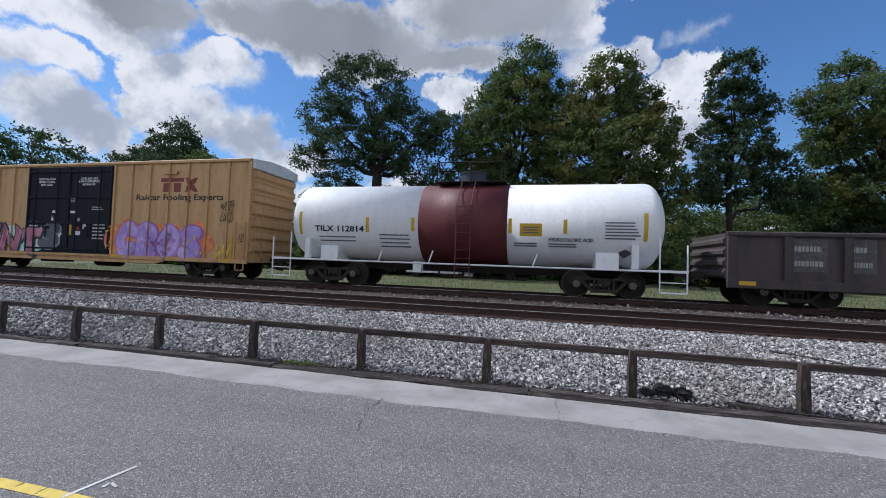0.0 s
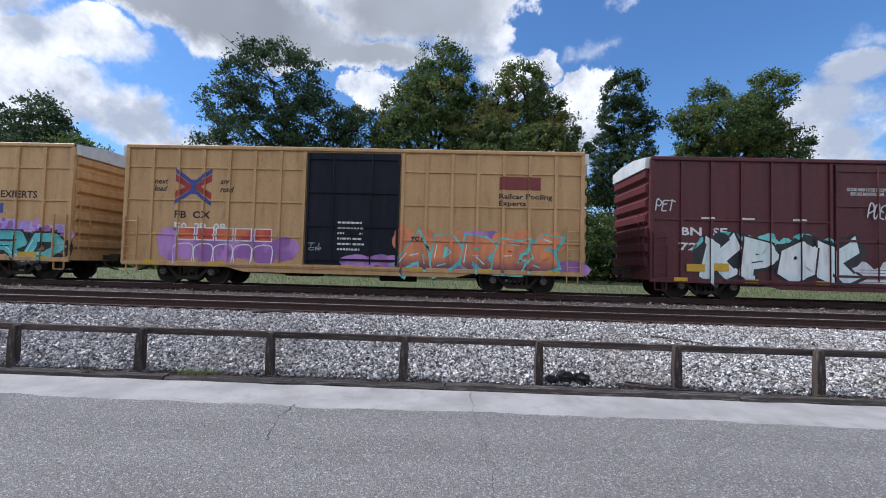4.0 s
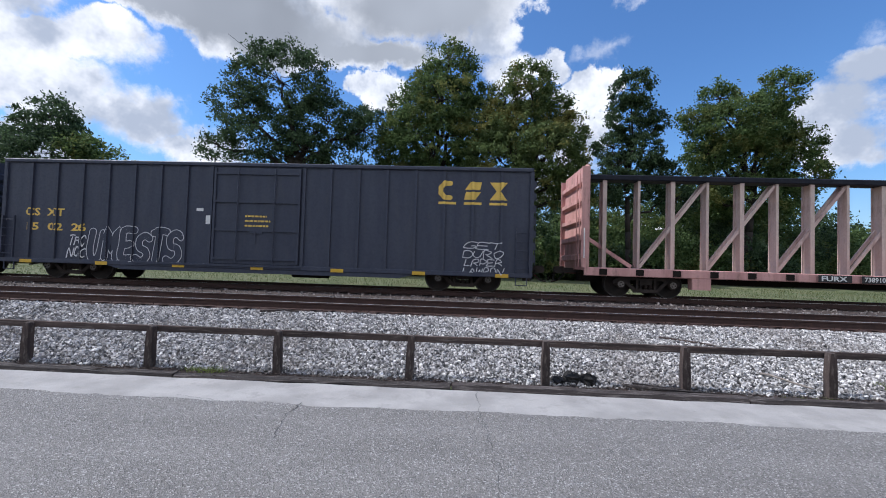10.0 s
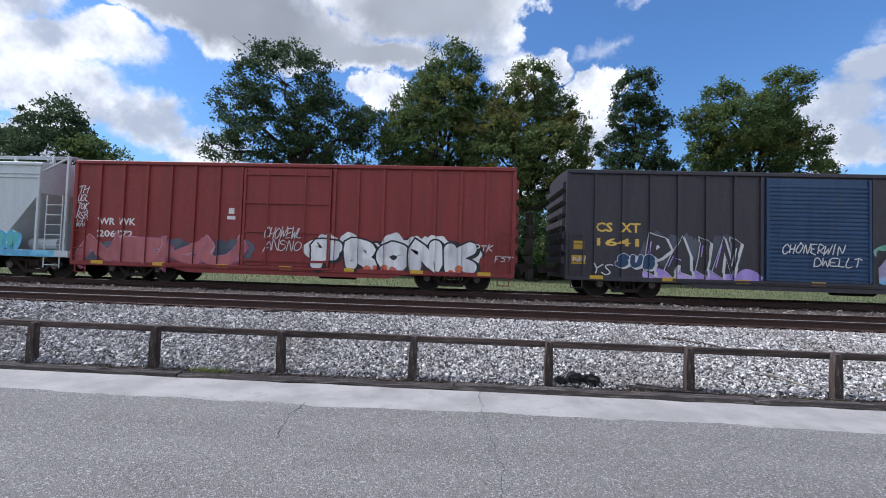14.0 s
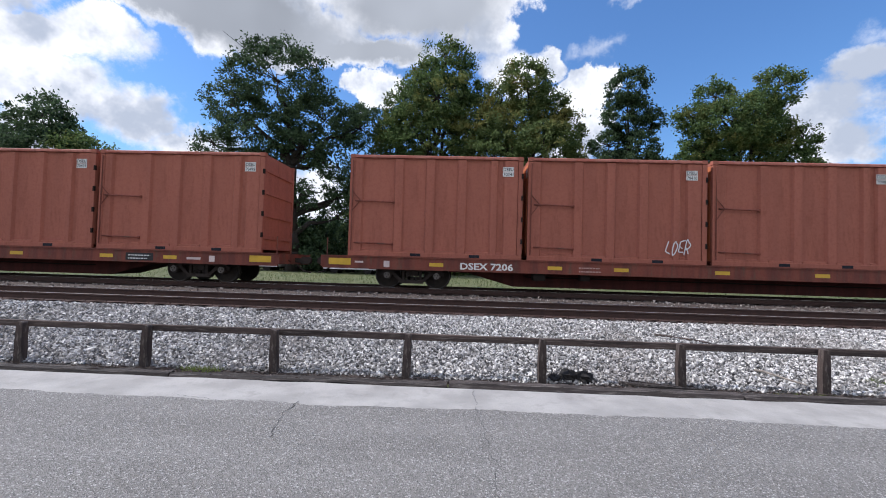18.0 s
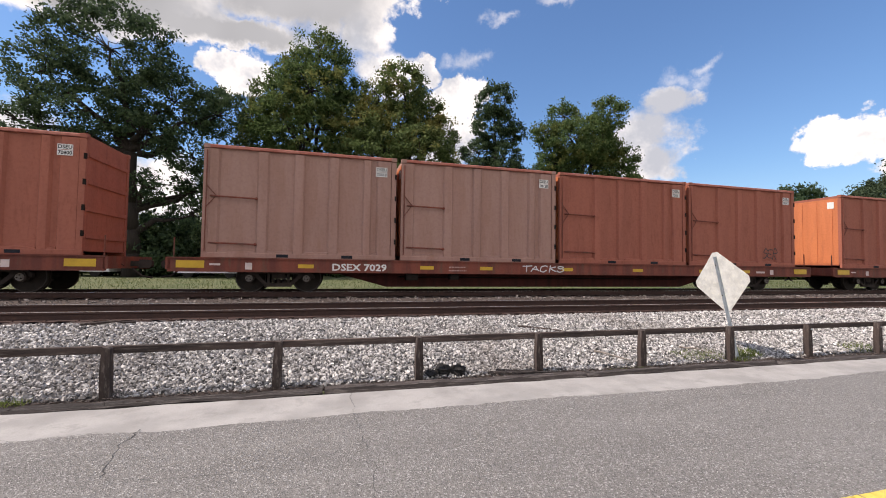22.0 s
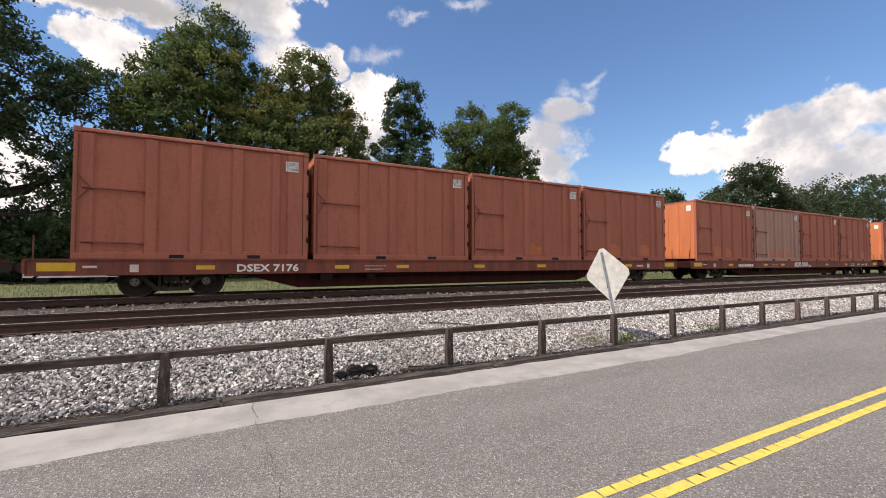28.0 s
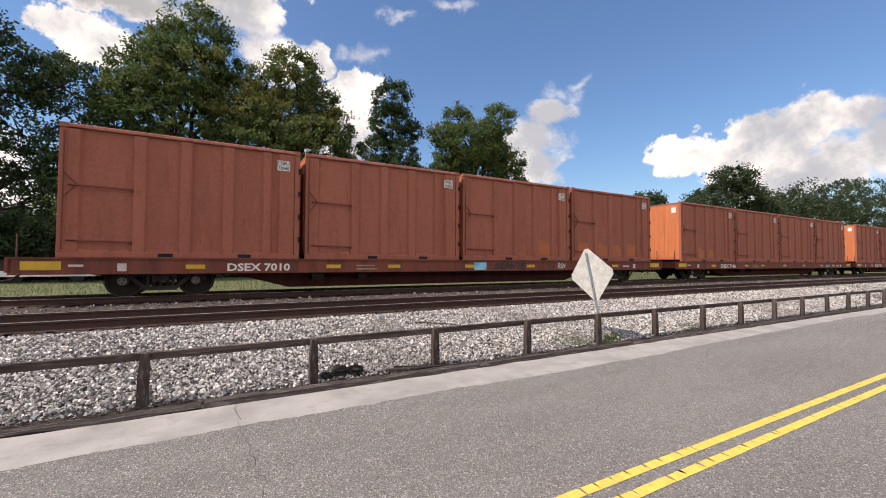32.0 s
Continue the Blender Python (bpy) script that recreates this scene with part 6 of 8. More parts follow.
cloud_paint(b, -0.1, 8.0, 0.66, 1.25, SP_PURPLE, 25, pf, 9, "purple sprayed cloud")
cloud_paint(b, 3.9, 5.2, 1.6, 2.15, SP_PURPLE, 26, pf, 2, "purple sprayed cloud")
graffiti(b, "ADRES", 1.75, 7.15, 0.66, 2.0, SP_DUSK, SP_TEAL, 23, pf, SP_DUSK, SP_MINT, 0.14, 0.05, 1.2, sharp=True)
tag(b, ["TCI"], 2.1, 2.6, 1.72, 1.88, SP_BLACK, 27, pf, 0.02, 0.06)
cloud_paint(b, -6.6, -1.9, 0.66, 2.0, SP_PURPLE, 24, pf, 7, "faded purple sprayed cloud")
for k in range(5):
    lay("graffiti", [rect(-6.0 + 0.68 * k, -5.45 + 0.68 * k, 1.6, 1.98, 0, 0.006)] + [(q, 1, 0.008 + 0.00002 * j) for j, q in enumerate(stroke([(-6.02 + 0.68 * k, 1.58), (-5.43 + 0.68 * k, 1.58), (-5.43 + 0.68 * k, 2.0), (-6.02 + 0.68 * k, 2.0)], 0.02, True))], pf, [SP_RED, SP_WHITE], b, "red sprayed block with a white outline")
    lay("graffiti", [(q, 0, 0.006 + 0.00002 * j) for j, q in enumerate(stroke(smooth_line([(-6.1 + 0.7 * k, 0.75), (-6.1 + 0.7 * k, 1.35), (-5.5 + 0.7 * k, 1.4), (-5.5 + 0.7 * k, 0.8)]), 0.018))], pf, SP_WHITE, b, "thin white sprayed outline")
tag(b, ["TI", "CR"], -1.4, -0.9, 1.3, 1.6, SP_SILVER, 28, pf, 0.014)
bars(b, -0.4, 0.6, 1.3, 2.4, 6, LETTER_W, pf, 5)

b, pf = boxcar(-77.8, 18.94, 0.74, 4.88, TAN, "tan boxcar with black double doors and turquoise graffiti", 0.94, (-2.58, 2.46), BLACK, 2, door_style="plug", inset=2.3, **MODERN)
text(b, "TB  OX", -9.1, -8.05, 3.6, 3.86, LETTER_K, pf)
text(b, "67  57  77", -9.08, -7.2, 3.14, 3.38, LETTER_K, pf)
text(b, "next\nload", -6.0, -5.42, 3.2, 3.56, LETTER_K, pf, 0.3)
text(b, "any\nroad", -3.52, -2.93, 3.2, 3.56, LETTER_K, pf, 0.3)
cross_logo(b, -5.2, -3.77, 2.92, 3.96, pf)
maroon_logo(b, 4.83, 6.77, 3.3, 3.92, pf)
text(b, "RAILCAR POOLING EXPERTS", 3.7, 8.16, 2.9, 3.16, LETTER_K, pf)
door_marks(b, -0.06)
route_bracket(b, -6.1, 4.32)
route_bracket(b, 5.0, 4.2)
cloud_paint(b, -9.35, -2.1, 0.9, 2.15, SP_LILAC, 35, pf, 8, "lilac and yellow sprayed clouds")
graffiti(b, "STEMD", -9.2, -2.15, 0.64, 2.0, SP_BLUE, SP_BLACK, 33, pf, SP_BLACK, SP_WHITE, 0.125, 0.06, 1.22, 0.2, sharp=True)
cloud_paint(b, 2.5, 9.4, 1.3, 2.15, SP_LILAC, 36, pf, 7, "lilac sprayed clouds")
dots(b, 2.6, 9.3, 1.75, 2.15, SP_PURPLE, 37, pf, 16, 0.13, 0.004)
graffiti(b, "AWERD", 2.5, 9.3, 0.62, 1.82, SP_TEAL, SP_BLACK, 34, pf, SP_BLACK, SP_MINT, 0.125, 0.06, 1.22, 0.2, sharp=True)
cloud_paint(b, -2.1, -1.3, 0.9, 1.6, SP_PURPLE, 38, DOOR, 2, "purple sprayed fleck")
lay("sticker", [rect(-8.3, -7.6, 0.95, 1.18, 0, 0.046), rect(7.6, 8.3, 0.78, 1.0, 0, 0.046)], pf, YELLOW, b, "small yellow plate")
lay("sticker", [rect(6.3, 6.95, 2.35, 2.7)], pf, LOGO_BLUE, b, "small blue and white plate")

b, pf = boxcar(-98.65, 18.95, 0.74, 4.88, TAN, "tan boxcar with black double doors and slate graffiti", 0.94, (-2.54, 2.47), BLACK, 2, door_style="plug", inset=2.3, **MODERN)
cross_logo(b, -7.8, -6.3, 3.0, 4.04, pf)
text(b, "TB  OX", -8.54, -7.18, 2.35, 2.62, LETTER_K, pf)
text(b, "66  46  55", -8.6, -6.29, 1.86, 2.1, LETTER_K, pf)
text(b, "next\nload", -8.56, -8.0, 3.34, 3.7, LETTER_K, pf, 0.3)
text(b, "any\nroad", -5.97, -5.32, 3.32, 3.68, LETTER_K, pf, 0.3)
maroon_logo(b, 5.2, 6.82, 3.48, 4.04, pf)
text(b, "RAILCAR POOLING EXPERTS", 3.6, 8.35, 3.02, 3.3, LETTER_K, pf)
door_marks(b, -0.04)
route_bracket(b, -6.05, 4.36)
route_bracket(b, 5.3, 4.2)
cloud_paint(b, -8.6, -2.3, 0.7, 1.84, SP_PINK, 43, pf, 8, "pink sprayed cloud")
graffiti(b, "BUDIS", -7.95, -2.75, 0.64, 1.98, SP_BLUE, LOGO_BLUE, 43, pf, SP_PINK, SP_WHITE, 0.15, 0.055, 1.2, 0.05)
dots(b, -3.2, -2.3, 0.8, 1.8, SP_RED, 46, pf, 12, 0.06)
dots(b, 2.5, 8.8, 1.6, 2.15, SP_RED, 47, pf, 12, 0.12, 0.002)
cloud_paint(b, 7.9, 9.0, 0.75, 2.2, SP_MINT, 48, pf, 2, "pale blue sprayed cloud")
graffiti(b, "SINKUE", 2.75, 8.7, 0.62, 1.97, SP_BLACK, SP_SILVER, 44, pf, None, SP_LILAC, 0.16, 0.03, 1.15, 0.1)
tag(b, ["SKB", "IRE"], -9.35, -8.8, 2.75, 3.6, SP_TEXT, 45, pf, 0.012)
tag(b, ["DAME", "ICE"], 8.95, 9.4, 2.9, 3.58, SP_RED, 49, pf, 0.014)
tag(b, ["UP", "LES"], 8.95, 9.4, 1.2, 1.76, SP_TEXT, 50, pf, 0.014)
tag(b, ["SH"], 2.7, 3.3, 1.95, 2.3, SP_TEXT, 50, pf, 0.014)

b, pf = boxcar(-144.1, 18.88, 0.62, 4.3, NAVY, "dark navy boxcar with yellow lettering", 0.94, (-1.66, 1.45), NAVY, 1, door_style="plug", roof=NAVY, inset=2.3)
block_logo(b, 6.23, 8.57, 3.0, 3.78, pf, LETTER_Y)
text(b, "CS  XT", -8.62, -7.16, 2.24, 2.52, LETTER_Y, pf)
text(b, "15  02  26", -8.55, -6.32, 1.72, 2.0, LETTER_Y, pf)
graffiti(b, "UMESTS", -6.2, -2.75, 0.6, 1.9, NAVY, SP_TEXT, 51, pf, None, None, 0.15, 0.022, 1.25, 0.1, False, "thin white outline letters sprayed on")
tag(b, ["TFC", "NCC"], -6.95, -6.2, 0.75, 1.6, SP_TEXT, 52, pf, 0.018)
tag(b, ["GET", "DURO", "LRPER", "LAWRON"], 7.1, 8.5, 0.6, 1.75, SP_TEXT, 53, pf, 0.013)
lay("sticker", [rect(-1.95, -1.75, 2.1, 2.4), rect(-2.3, -2.05, 2.55, 2.65)], pf, LETTER_W, b)
bars(b, -0.5, 0.5, 2.0, 2.5, 3, LETTER_Y, pf, 54)

b, pf = boxcar(-163.0, 15.85, 0.62, 4.3, NAVY, "dark boxcar with ridged sides and a ridged door", 1.15, (-1.68, 1.61), NAVY, 1, door_style="ridged", roof=NAVY, ridged=True)
block_logo(b, 4.0, 6.87, 2.83, 3.61, pf, LETTER_Y, 0.042)
text(b, "CS  XT", -6.89, -5.15, 2.33, 2.62, LETTER_Y, pf, lift=0.042)
text(b, "138  525", -6.97, -5.07, 1.84, 2.1, LETTER_Y, pf, lift=0.042)
tag(b, ["TEGR"], -4.4, -2.1, 0.72, 1.5, SP_TEXT, 63, pf, 0.015, 0.05)
cloud_paint(b, -4.7, -1.7, 1.85, 2.1, SP_GREEN, 65, [(x0, x1, y - 0.042) for x0, x1, y in pf], 6, "green sprayed arch")
arch = smooth_line([(-5.7, 0.66), (-5.2, 1.3), (-4.75, 1.85), (-3.6, 1.93), (-2.2, 1.95), (-1.5, 1.75), (-0.6, 1.25), (0.2, 0.78)], 4)
lay("graffiti", [(q, 0, 0.044 + 0.0003 * (j % 3)) for j, q in enumerate(stroke(arch, 0.11))], pf, SP_GREEN, b, "broad green sprayed arch")
lay("graffiti", [(q, 0, 0.048 + 0.0003 * (j % 3)) for j, q in enumerate(stroke([(x + 0.16, z - 0.06) for x, z in arch[:-6]], 0.018))], pf, SP_TEXT, b, "thin white sprayed edge")
lay("graffiti", [rect(1.8, 3.9, 0.75, 1.4, 0, 0.045), rect(2.0, 3.3, 1.4, 1.75, 0, 0.045), rect(3.9, 4.7, 0.8, 1.25, 0, 0.046)], pf, flat_paint("faded_cover_paint", (0.12, 0.15, 0.13)), b, "rolled-over patch of dull paint")
tag(b, ["THERS"], 5.0, 6.0, 1.55, 1.95, SP_BLUE, 64, pf, 0.016, 0.05)
tag(b, ["RIE", "RUSH"], 6.2, 6.9, 1.25, 1.95, SP_TEXT, 66, pf, 0.012, 0.05)
tag(b, ["BTHN"], 3.95, 4.8, 1.0, 1.35, SP_TEXT, 67, pf, 0.016, 0.05)
tag(b, ["CRUNK"], -0.5, 0.6, 1.08, 1.42, SP_TEXT, 68, DOOR, 0.014, 0.025)

b, pf = boxcar(-180.35, 16.1, 0.62, 4.3, BROWN_BLACK, "faded black boxcar with a blue ridged door", 0.86, (-1.65, 1.62), BLUE_DOOR, 1, door_style="ridged", roof=BROWN_BLACK)
block_logo(b, 4.59, 7.0, 2.88, 3.72, pf, flat_paint("faded_orange_lettering", (0.6, 0.36, 0.1)))
text(b, "CS  XT", -7.08, -5.61, 2.2, 2.52, LETTER_Y, pf)
text(b, "164199", -7.05, -4.67, 1.73, 2.0, LETTER_Y, pf)
lay("sticker", [rect(-7.86, -7.4, 1.1, 1.4), rect(-7.8, -7.45, 1.6, 1.88)], pf, YELLOW, b)
cloud_paint(b, -5.4, -1.9, 0.6, 1.1, SP_LILAC, 76, pf, 6, "lilac sprayed cloud")
graffiti(b, "PAIN", -5.45, -2.45, 0.85, 2.15, BROWN_BLACK, SP_TEXT, 73, pf, SP_GREY, SP_LILAC, 0.16, 0.026, 1.15, 0.1, sharp=True)
graffiti(b, "SUB", -6.4, -5.1, 1.0, 1.5, BLUE_DOOR, SP_TEXT, 74, pf, None, None, 0.16, 0.02)
cloud_paint(b, 1.9, 7.7, 1.2, 2.08, SP_GREEN, 78, pf, 8, "green sprayed edge")
graffiti(b, "CHERO", 1.9, 7.55, 0.6, 2.02, SP_ICE, SP_BLACK, 75, pf, SP_BLACK, SP_WHITE, 0.12, 0.06, 1.22, 0.25, sharp=True)
tag(b, ["CHONERWIN"], -1.3, 0.9, 1.62, 2.0, SP_TEXT, 77, pf, 0.018)
tag(b, ["DWELLT"], -0.3, 1.4, 1.22, 1.56, SP_TEXT, 78, pf, 0.018)
tag(b, ["YS"], -7.2, -6.5, 0.75, 1.2, SP_TEXT, 79, pf, 0.02)
tag(b, ["NH"], -7.85, -7.4, 1.15, 1.36, SP_TEXT, 80, pf, 0.016)

b, pf = boxcar(-197.98, 15.72, 0.6, 4.32, RED, "brick red boxcar with white bubble graffiti", 0.87, (-1.6, 1.53), RED, 1, door_style="plain", roof=RED)
text(b, "WR  WK", -6.92, -5.56, 2.0, 2.25, LETTER_W, pf)
text(b, "206172", -6.92, -5.64, 1.56, 1.81, LETTER_W, pf)
cloud_paint(b, 0.8, 6.7, 1.2, 1.85, SP_BLACK, 82, pf, 8, "thin black sprayed edge")
graffiti(b, "FRONK", 0.85, 6.6, 0.56, 1.78, SP_WHITE, SP_BLACK, 83, pf, SP_WHITE, None, 0.18, 0.06, 1.15, 0.0)
dots(b, 1.2, 6.2, 0.62, 0.8, SP_RED, 81, pf, 8, 0.13, 0.035)
cloud_paint(b, -7.5, -1.3, 0.62, 1.6, SP_GREY, 88, pf, 8, "dull dark sprayed cloud")
graffiti(b, "NEKU", -7.6, -1.6, 0.58, 1.62, SP_BRICK, SP_ROSE, 84, pf, None, None, 0.17, 0.03, 1.2, 0.2, sharp=True)
tag(b, ["CHOWEWL", "ANSNO"], -0.8, 0.6, 1.2, 2.1, SP_TEXT, 85, pf, 0.014)
tag(b, ["TH", "UGL", "TOK", "RSB", "WAK"], -7.75, -7.3, 1.87, 3.4, SP_TEXT, 86, pf, 0.014)
tag(b, ["PTK"], 6.5, 7.15, 1.4, 1.67, SP_TEXT, 87, pf, 0.016)
tag(b, ["FST"], 7.2, 7.8, 1.08, 1.29, SP_TEXT, 89, pf, 0.016)
lay("sticker", [rect(-2.15, -1.95, 2.5, 2.7), rect(-2.2, -1.9, 2.3, 2.42)], pf, LETTER_W, b)

# ---- tank car ----
tank = car_thing("tank_car", -2.85, "white tank car with a wine red middle band and ladder", "tank car")
R, ZC = 1.48, 2.47


def shell(x0, x1, r, mi=0, n=40, dome0=False, dome1=False):
    mb = MB()
    rings = []
    if dome0:
        rings += [(x0 + 0.62 * (1 - math.sin(a)), r * math.cos(a)) for a in (1.45, 1.2, 0.95, 0.7, 0.45, 0.2)]
    rings += [(x0 + (0.62 if dome0 else 0), r), (x1 - (0.62 if dome1 else 0), r)]
    if dome1:
        rings += [(x1 - 0.62 * (1 - math.sin(a)), r * math.cos(a)) for a in (0.2, 0.45, 0.7, 0.95, 1.2, 1.45)]
    for x, rr_ in rings:
        mb.v += [(x, rr_ * math.cos(2 * math.pi * i / n), ZC + rr_ * math.sin(2 * math.pi * i / n)) for i in range(n)]
    for k in range(len(rings) - 1):
        for i in range(n):
            j = (i + 1) % n
            mb.f.append((k * n + i, k * n + j, (k + 1) * n + j, (k + 1) * n + i))
            mb.m.append(mi)
    mb.f += [tuple(range(n)), tuple(range((len(rings) - 1) * n, len(rings) * n))]
    mb.m += [mi, mi]
    return mb


part("shell_end", shell(-6.86, -1.42, R, dome0=True), WHITE, tank, smooth=True)
part("shell_end", shell(1.72, 6.86, R, dome1=True), WHITE, tank, smooth=True)
part("shell_band", shell(-1.42, 1.72, R + 0.004), BAND, tank, "wine red band round the tank", smooth=True)


def tank_y(z):
    return -math.sqrt(max(0.01, R * R - (z - ZC) ** 2))


def on_tank(name, polys, mats, label=""):
    mb = MB()
    for pts, mi, off in polys:
        mb.face([(x, tank_y(z) - 0.012 - off, z) for x, z in pts], mi)
    return part(name, mb, mats, tank, label)


def tall_rect(x0, x1, z0, z1, k=6):
    return [rect(x0, x1, z0 + (z1 - z0) * i / k, z0 + (z1 - z0) * (i + 1) / k) for i in range(k)]


for x, z0, z1 in ((-6.1, 1.9, 2.75), (-3.35, 2.02, 2.56), (-1.6, 2.08, 2.56), (1.83, 2.08, 2.56), (3.62, 2.08, 2.54), (6.05, 1.88, 2.76)):
    on_tank("reflector", tall_rect(x - 0.06, x + 0.06, z0, z1), YELLOW)
on_tank("lettering", text_polys("TILX 112814", -5.5, -3.5, 2.02, 2.24), LETTER_K)
on_tank("lettering", text_polys("HYDROCHLORIC ACID", 3.1, 4.5, 1.82, 1.94), LETTER_K)
on_tank("placard", tall_rect(2.15, 2.88, 1.98, 2.4, 4), YELLOW, "yellow warning placard")
GREYPRINT = flat_paint("grey_print", (0.12, 0.12, 0.14))
for (a0, a1, c0, c1, n) in ((-5.35, -3.5, 1.62, 1.9, 2), (-2.9, -1.7, 1.45, 2.0, 4), (1.95, 2.9, 1.62, 1.78, 2), (3.1, 4.2, 1.62, 1.78, 2), (4.85, 5.9, 1.9, 2.5, 6), (2.25, 2.8, 2.05, 2.32, 3)):
    rnd = random.Random(n)
    polys = []
    for i in range(n):
        z = c1 - (c1 - c0) * (i + 0.5) / n
        polys.append(rect(a0, a1 - rnd.uniform(0, 0.2) * (a1 - a0), z - 0.02, z + 0.02, 0, 0.002))
    on_tank("small_print", polys, GREYPRINT)
on_tank("placard", [([(5.25, 1.5), (5.5, 1.34), (5.75, 1.5), (5.5, 1.62)], 0, 0.003)], GREYPRINT, "small black diamond placard")
part("dome_housing", MB().tube((0.3, 0, ZC + R - 0.05), (0.3, 0, ZC + R + 0.42), 0.5, 20).tube((0.3, 0, ZC + R + 0.42), (0.3, 0, ZC + R + 0.46), 0.54, 20), NAVY, tank, "dark valve housing")
pl = MB().box(-1.0, 1.6, -0.75, 0.75, ZC + R + 0.02, ZC + R + 0.05)
part("platform", pl, STEEL, tank)
for x in (-0.95, 0.3, 1.55):
    part("rail_post", MB().tube((x, -0.74, ZC + R + 0.05), (x, -0.74, ZC + R + 0.75), 0.02, 6), STEEL, tank)
part("hand_rail", MB().tube((-0.95, -0.74, ZC + R + 0.75), (1.55, -0.74, ZC + R + 0.75), 0.02, 6).tube((-0.95, -0.74, ZC + R + 0.42), (1.55, -0.74, ZC + R + 0.42), 0.016, 6), STEEL, tank)
lad = MB()
for s in (0.0, 0.5):
    lad.tube((s, -R - 0.14, 0.5), (s, -R - 0.14, 3.0), 0.02, 6).tube((s, -R - 0.14, 3.0), (s, -0.74, ZC + R + 0.05), 0.02, 6)
for i in range(9):
    lad.tube((0, -R - 0.14, 0.55 + 0.3 * i), (0.5, -R - 0.14, 0.55 + 0.3 * i), 0.014, 6)
part("ladder", lad, BAND, tank)
part("center_sill", MB().box(-7.2, 7.2, -0.3, 0.3, 0.66, 1.0), UNDER, tank)
for s in (-1, 1):
    part("saddle", MB().prism_x([(-1.3, 0.95), (1.3, 0.95), (1.25, 1.5), (0.8, 1.3), (-0.8, 1.3), (-1.25, 1.5)], s * 4.95 - 0.35, s * 4.95 + 0.35), WHITE, tank)
    part("support", MB().box(s * 5.75 - 0.1, s * 5.75 + 0.1, -1.5, -1.32, 1.0, 1.75), WHITE, tank, "white steel support")
    part("end_platform", MB().box(min(s * 5.6, s * 7.25), max(s * 5.6, s * 7.25), -1.5, 1.5, 0.94, 0.99).box(min(s * 6.4, s * 7.25), max(s * 6.4, s * 7.25), -1.52, -1.48, 0.92, 1.0), WHITE, tank)
    for x, t in ((s * 7.22, 1.78), (s * 6.45, 2.0)):
        part("grab_rail", MB().tube((x, -1.5, 0.3 if x == s * 7.22 else 0.95), (x, -1.5, t), 0.025, 7), WHITE, tank)
    part("step", MB().box(min(s * 6.45, s * 7.22), max(s * 6.45, s * 7.22), -1.52, -1.46, 0.28, 0.32).box(min(s * 6.45, s * 7.22), max(s * 6.45, s * 7.22), -1.52, -1.48, 0.6, 0.63).tube((s * 6.45, -1.5, 0.3), (s * 6.45, -1.5, 0.95), 0.02, 6), WHITE, tank)
part("running_rail", MB().tube((-6.5, -1.5, 0.95), (6.5, -1.5, 0.95), 0.03, 8), WHITE, tank)
for x in (-2.9, -1.0, 2.6):
    part("rail_bracket", MB().bar((x, -1.4, 0.96), (x + 0.15, -1.4, 1.4), 0.04, 0.04), WHITE, tank)
part("outlet", MB().box(-1.6, -1.3, -1.3, -1.0, 0.65, 1.0).tube((0.2, 0, 0.5), (0.2, 0, 1.0), 0.18, 10), WHITE, tank)
for x in (-0.8, 0.1, 1.0, 1.9):
    part("brake_hanger", MB().box(x - 0.03, x + 0.03, -0.6, -0.54, 0.45, 0.8).tube((x - 0.5, -0.57, 0.47), (x + 0.5, -0.57, 0.47), 0.02, 6), UNDER, tank)
running_gear(tank, 14.9, 2.55)

# ---- gondola ----
gon = car_thing("gondola_car", 13.6, "grimy black open gondola car with rusty ribs", "gondola car")
GH = 8.16
part("floor_plate", MB().box(-GH, GH, -1.4, 1.4, 0.75, 0.85), GONDOLA, gon)
for y in (-1.42, 1.38):
    part("side_wall", MB().box(-GH, GH, y, y + 0.04, 0.75, 2.15), GONDOLA, gon)
for x in (-GH, GH - 0.05):
    part("end_wall", MB().box(x, x + 0.05, -1.4, 1.4, 0.75, 2.2), GONDOLA, gon)
part("top_chord", MB().bevel_box(-GH, GH, -1.52, -1.36, 2.1, 2.24, 0.03), GONDOLA, gon)
part("top_chord", MB().bevel_box(-GH, GH, 1.36, 1.52, 2.1, 2.24, 0.03), GONDOLA, gon)
part("side_sill", MB().bevel_box(-GH, GH, -1.52, -1.42, 0.55, 0.82, 0.02), GONDOLA, gon)
gp = MB().prism_x([(-1.42, 0.8), (-1.52, 0.82), (-1.52, 2.1), (-1.42, 2.12)], -0.11, 0.11).mesh("side_post", GONDOLA)
for i in range(12):
    piece("side_post", gp, gon, (-GH + 0.12 + i * 1.447, 0, 0))
er = MB().prism_y([(0, -0.13), (-0.08, -0.05), (-0.08, 0.05), (0, 0.13)], -1.36, 1.36).mesh("end_rib", GONDOLA)
for i in range(4):
    piece("end_rib", er, gon, (-GH, 0, 0.95 + 0.33 * i))
DULL_PATCH = surface("faded_patch", (0.1, 0.095, 0.095), (0.07, 0.066, 0.066), 6.0, 0.85, dirt=(0.2, 0.2, 0.2), amount=0.7)
gprof = [(-50, 50, -1.42)]
for x0, x1 in ((-6.5, -5.6), (-5.25, -4.45)):
    lay("patch", [rect(x0, x1, 1.1, 2.05)], gprof, DULL_PATCH, gon, "faded grey patch")
    bars(gon, x0 + 0.08, x1 - 0.08, 1.15, 2.0, 2, flat_paint("faded_white_print", (0.33, 0.32, 0.32)), [(-50, 50, -1.425)], int(x0 * 10))
piece("reflector", REFLECTOR, gon, (-7.65, -1.526, 0.7))
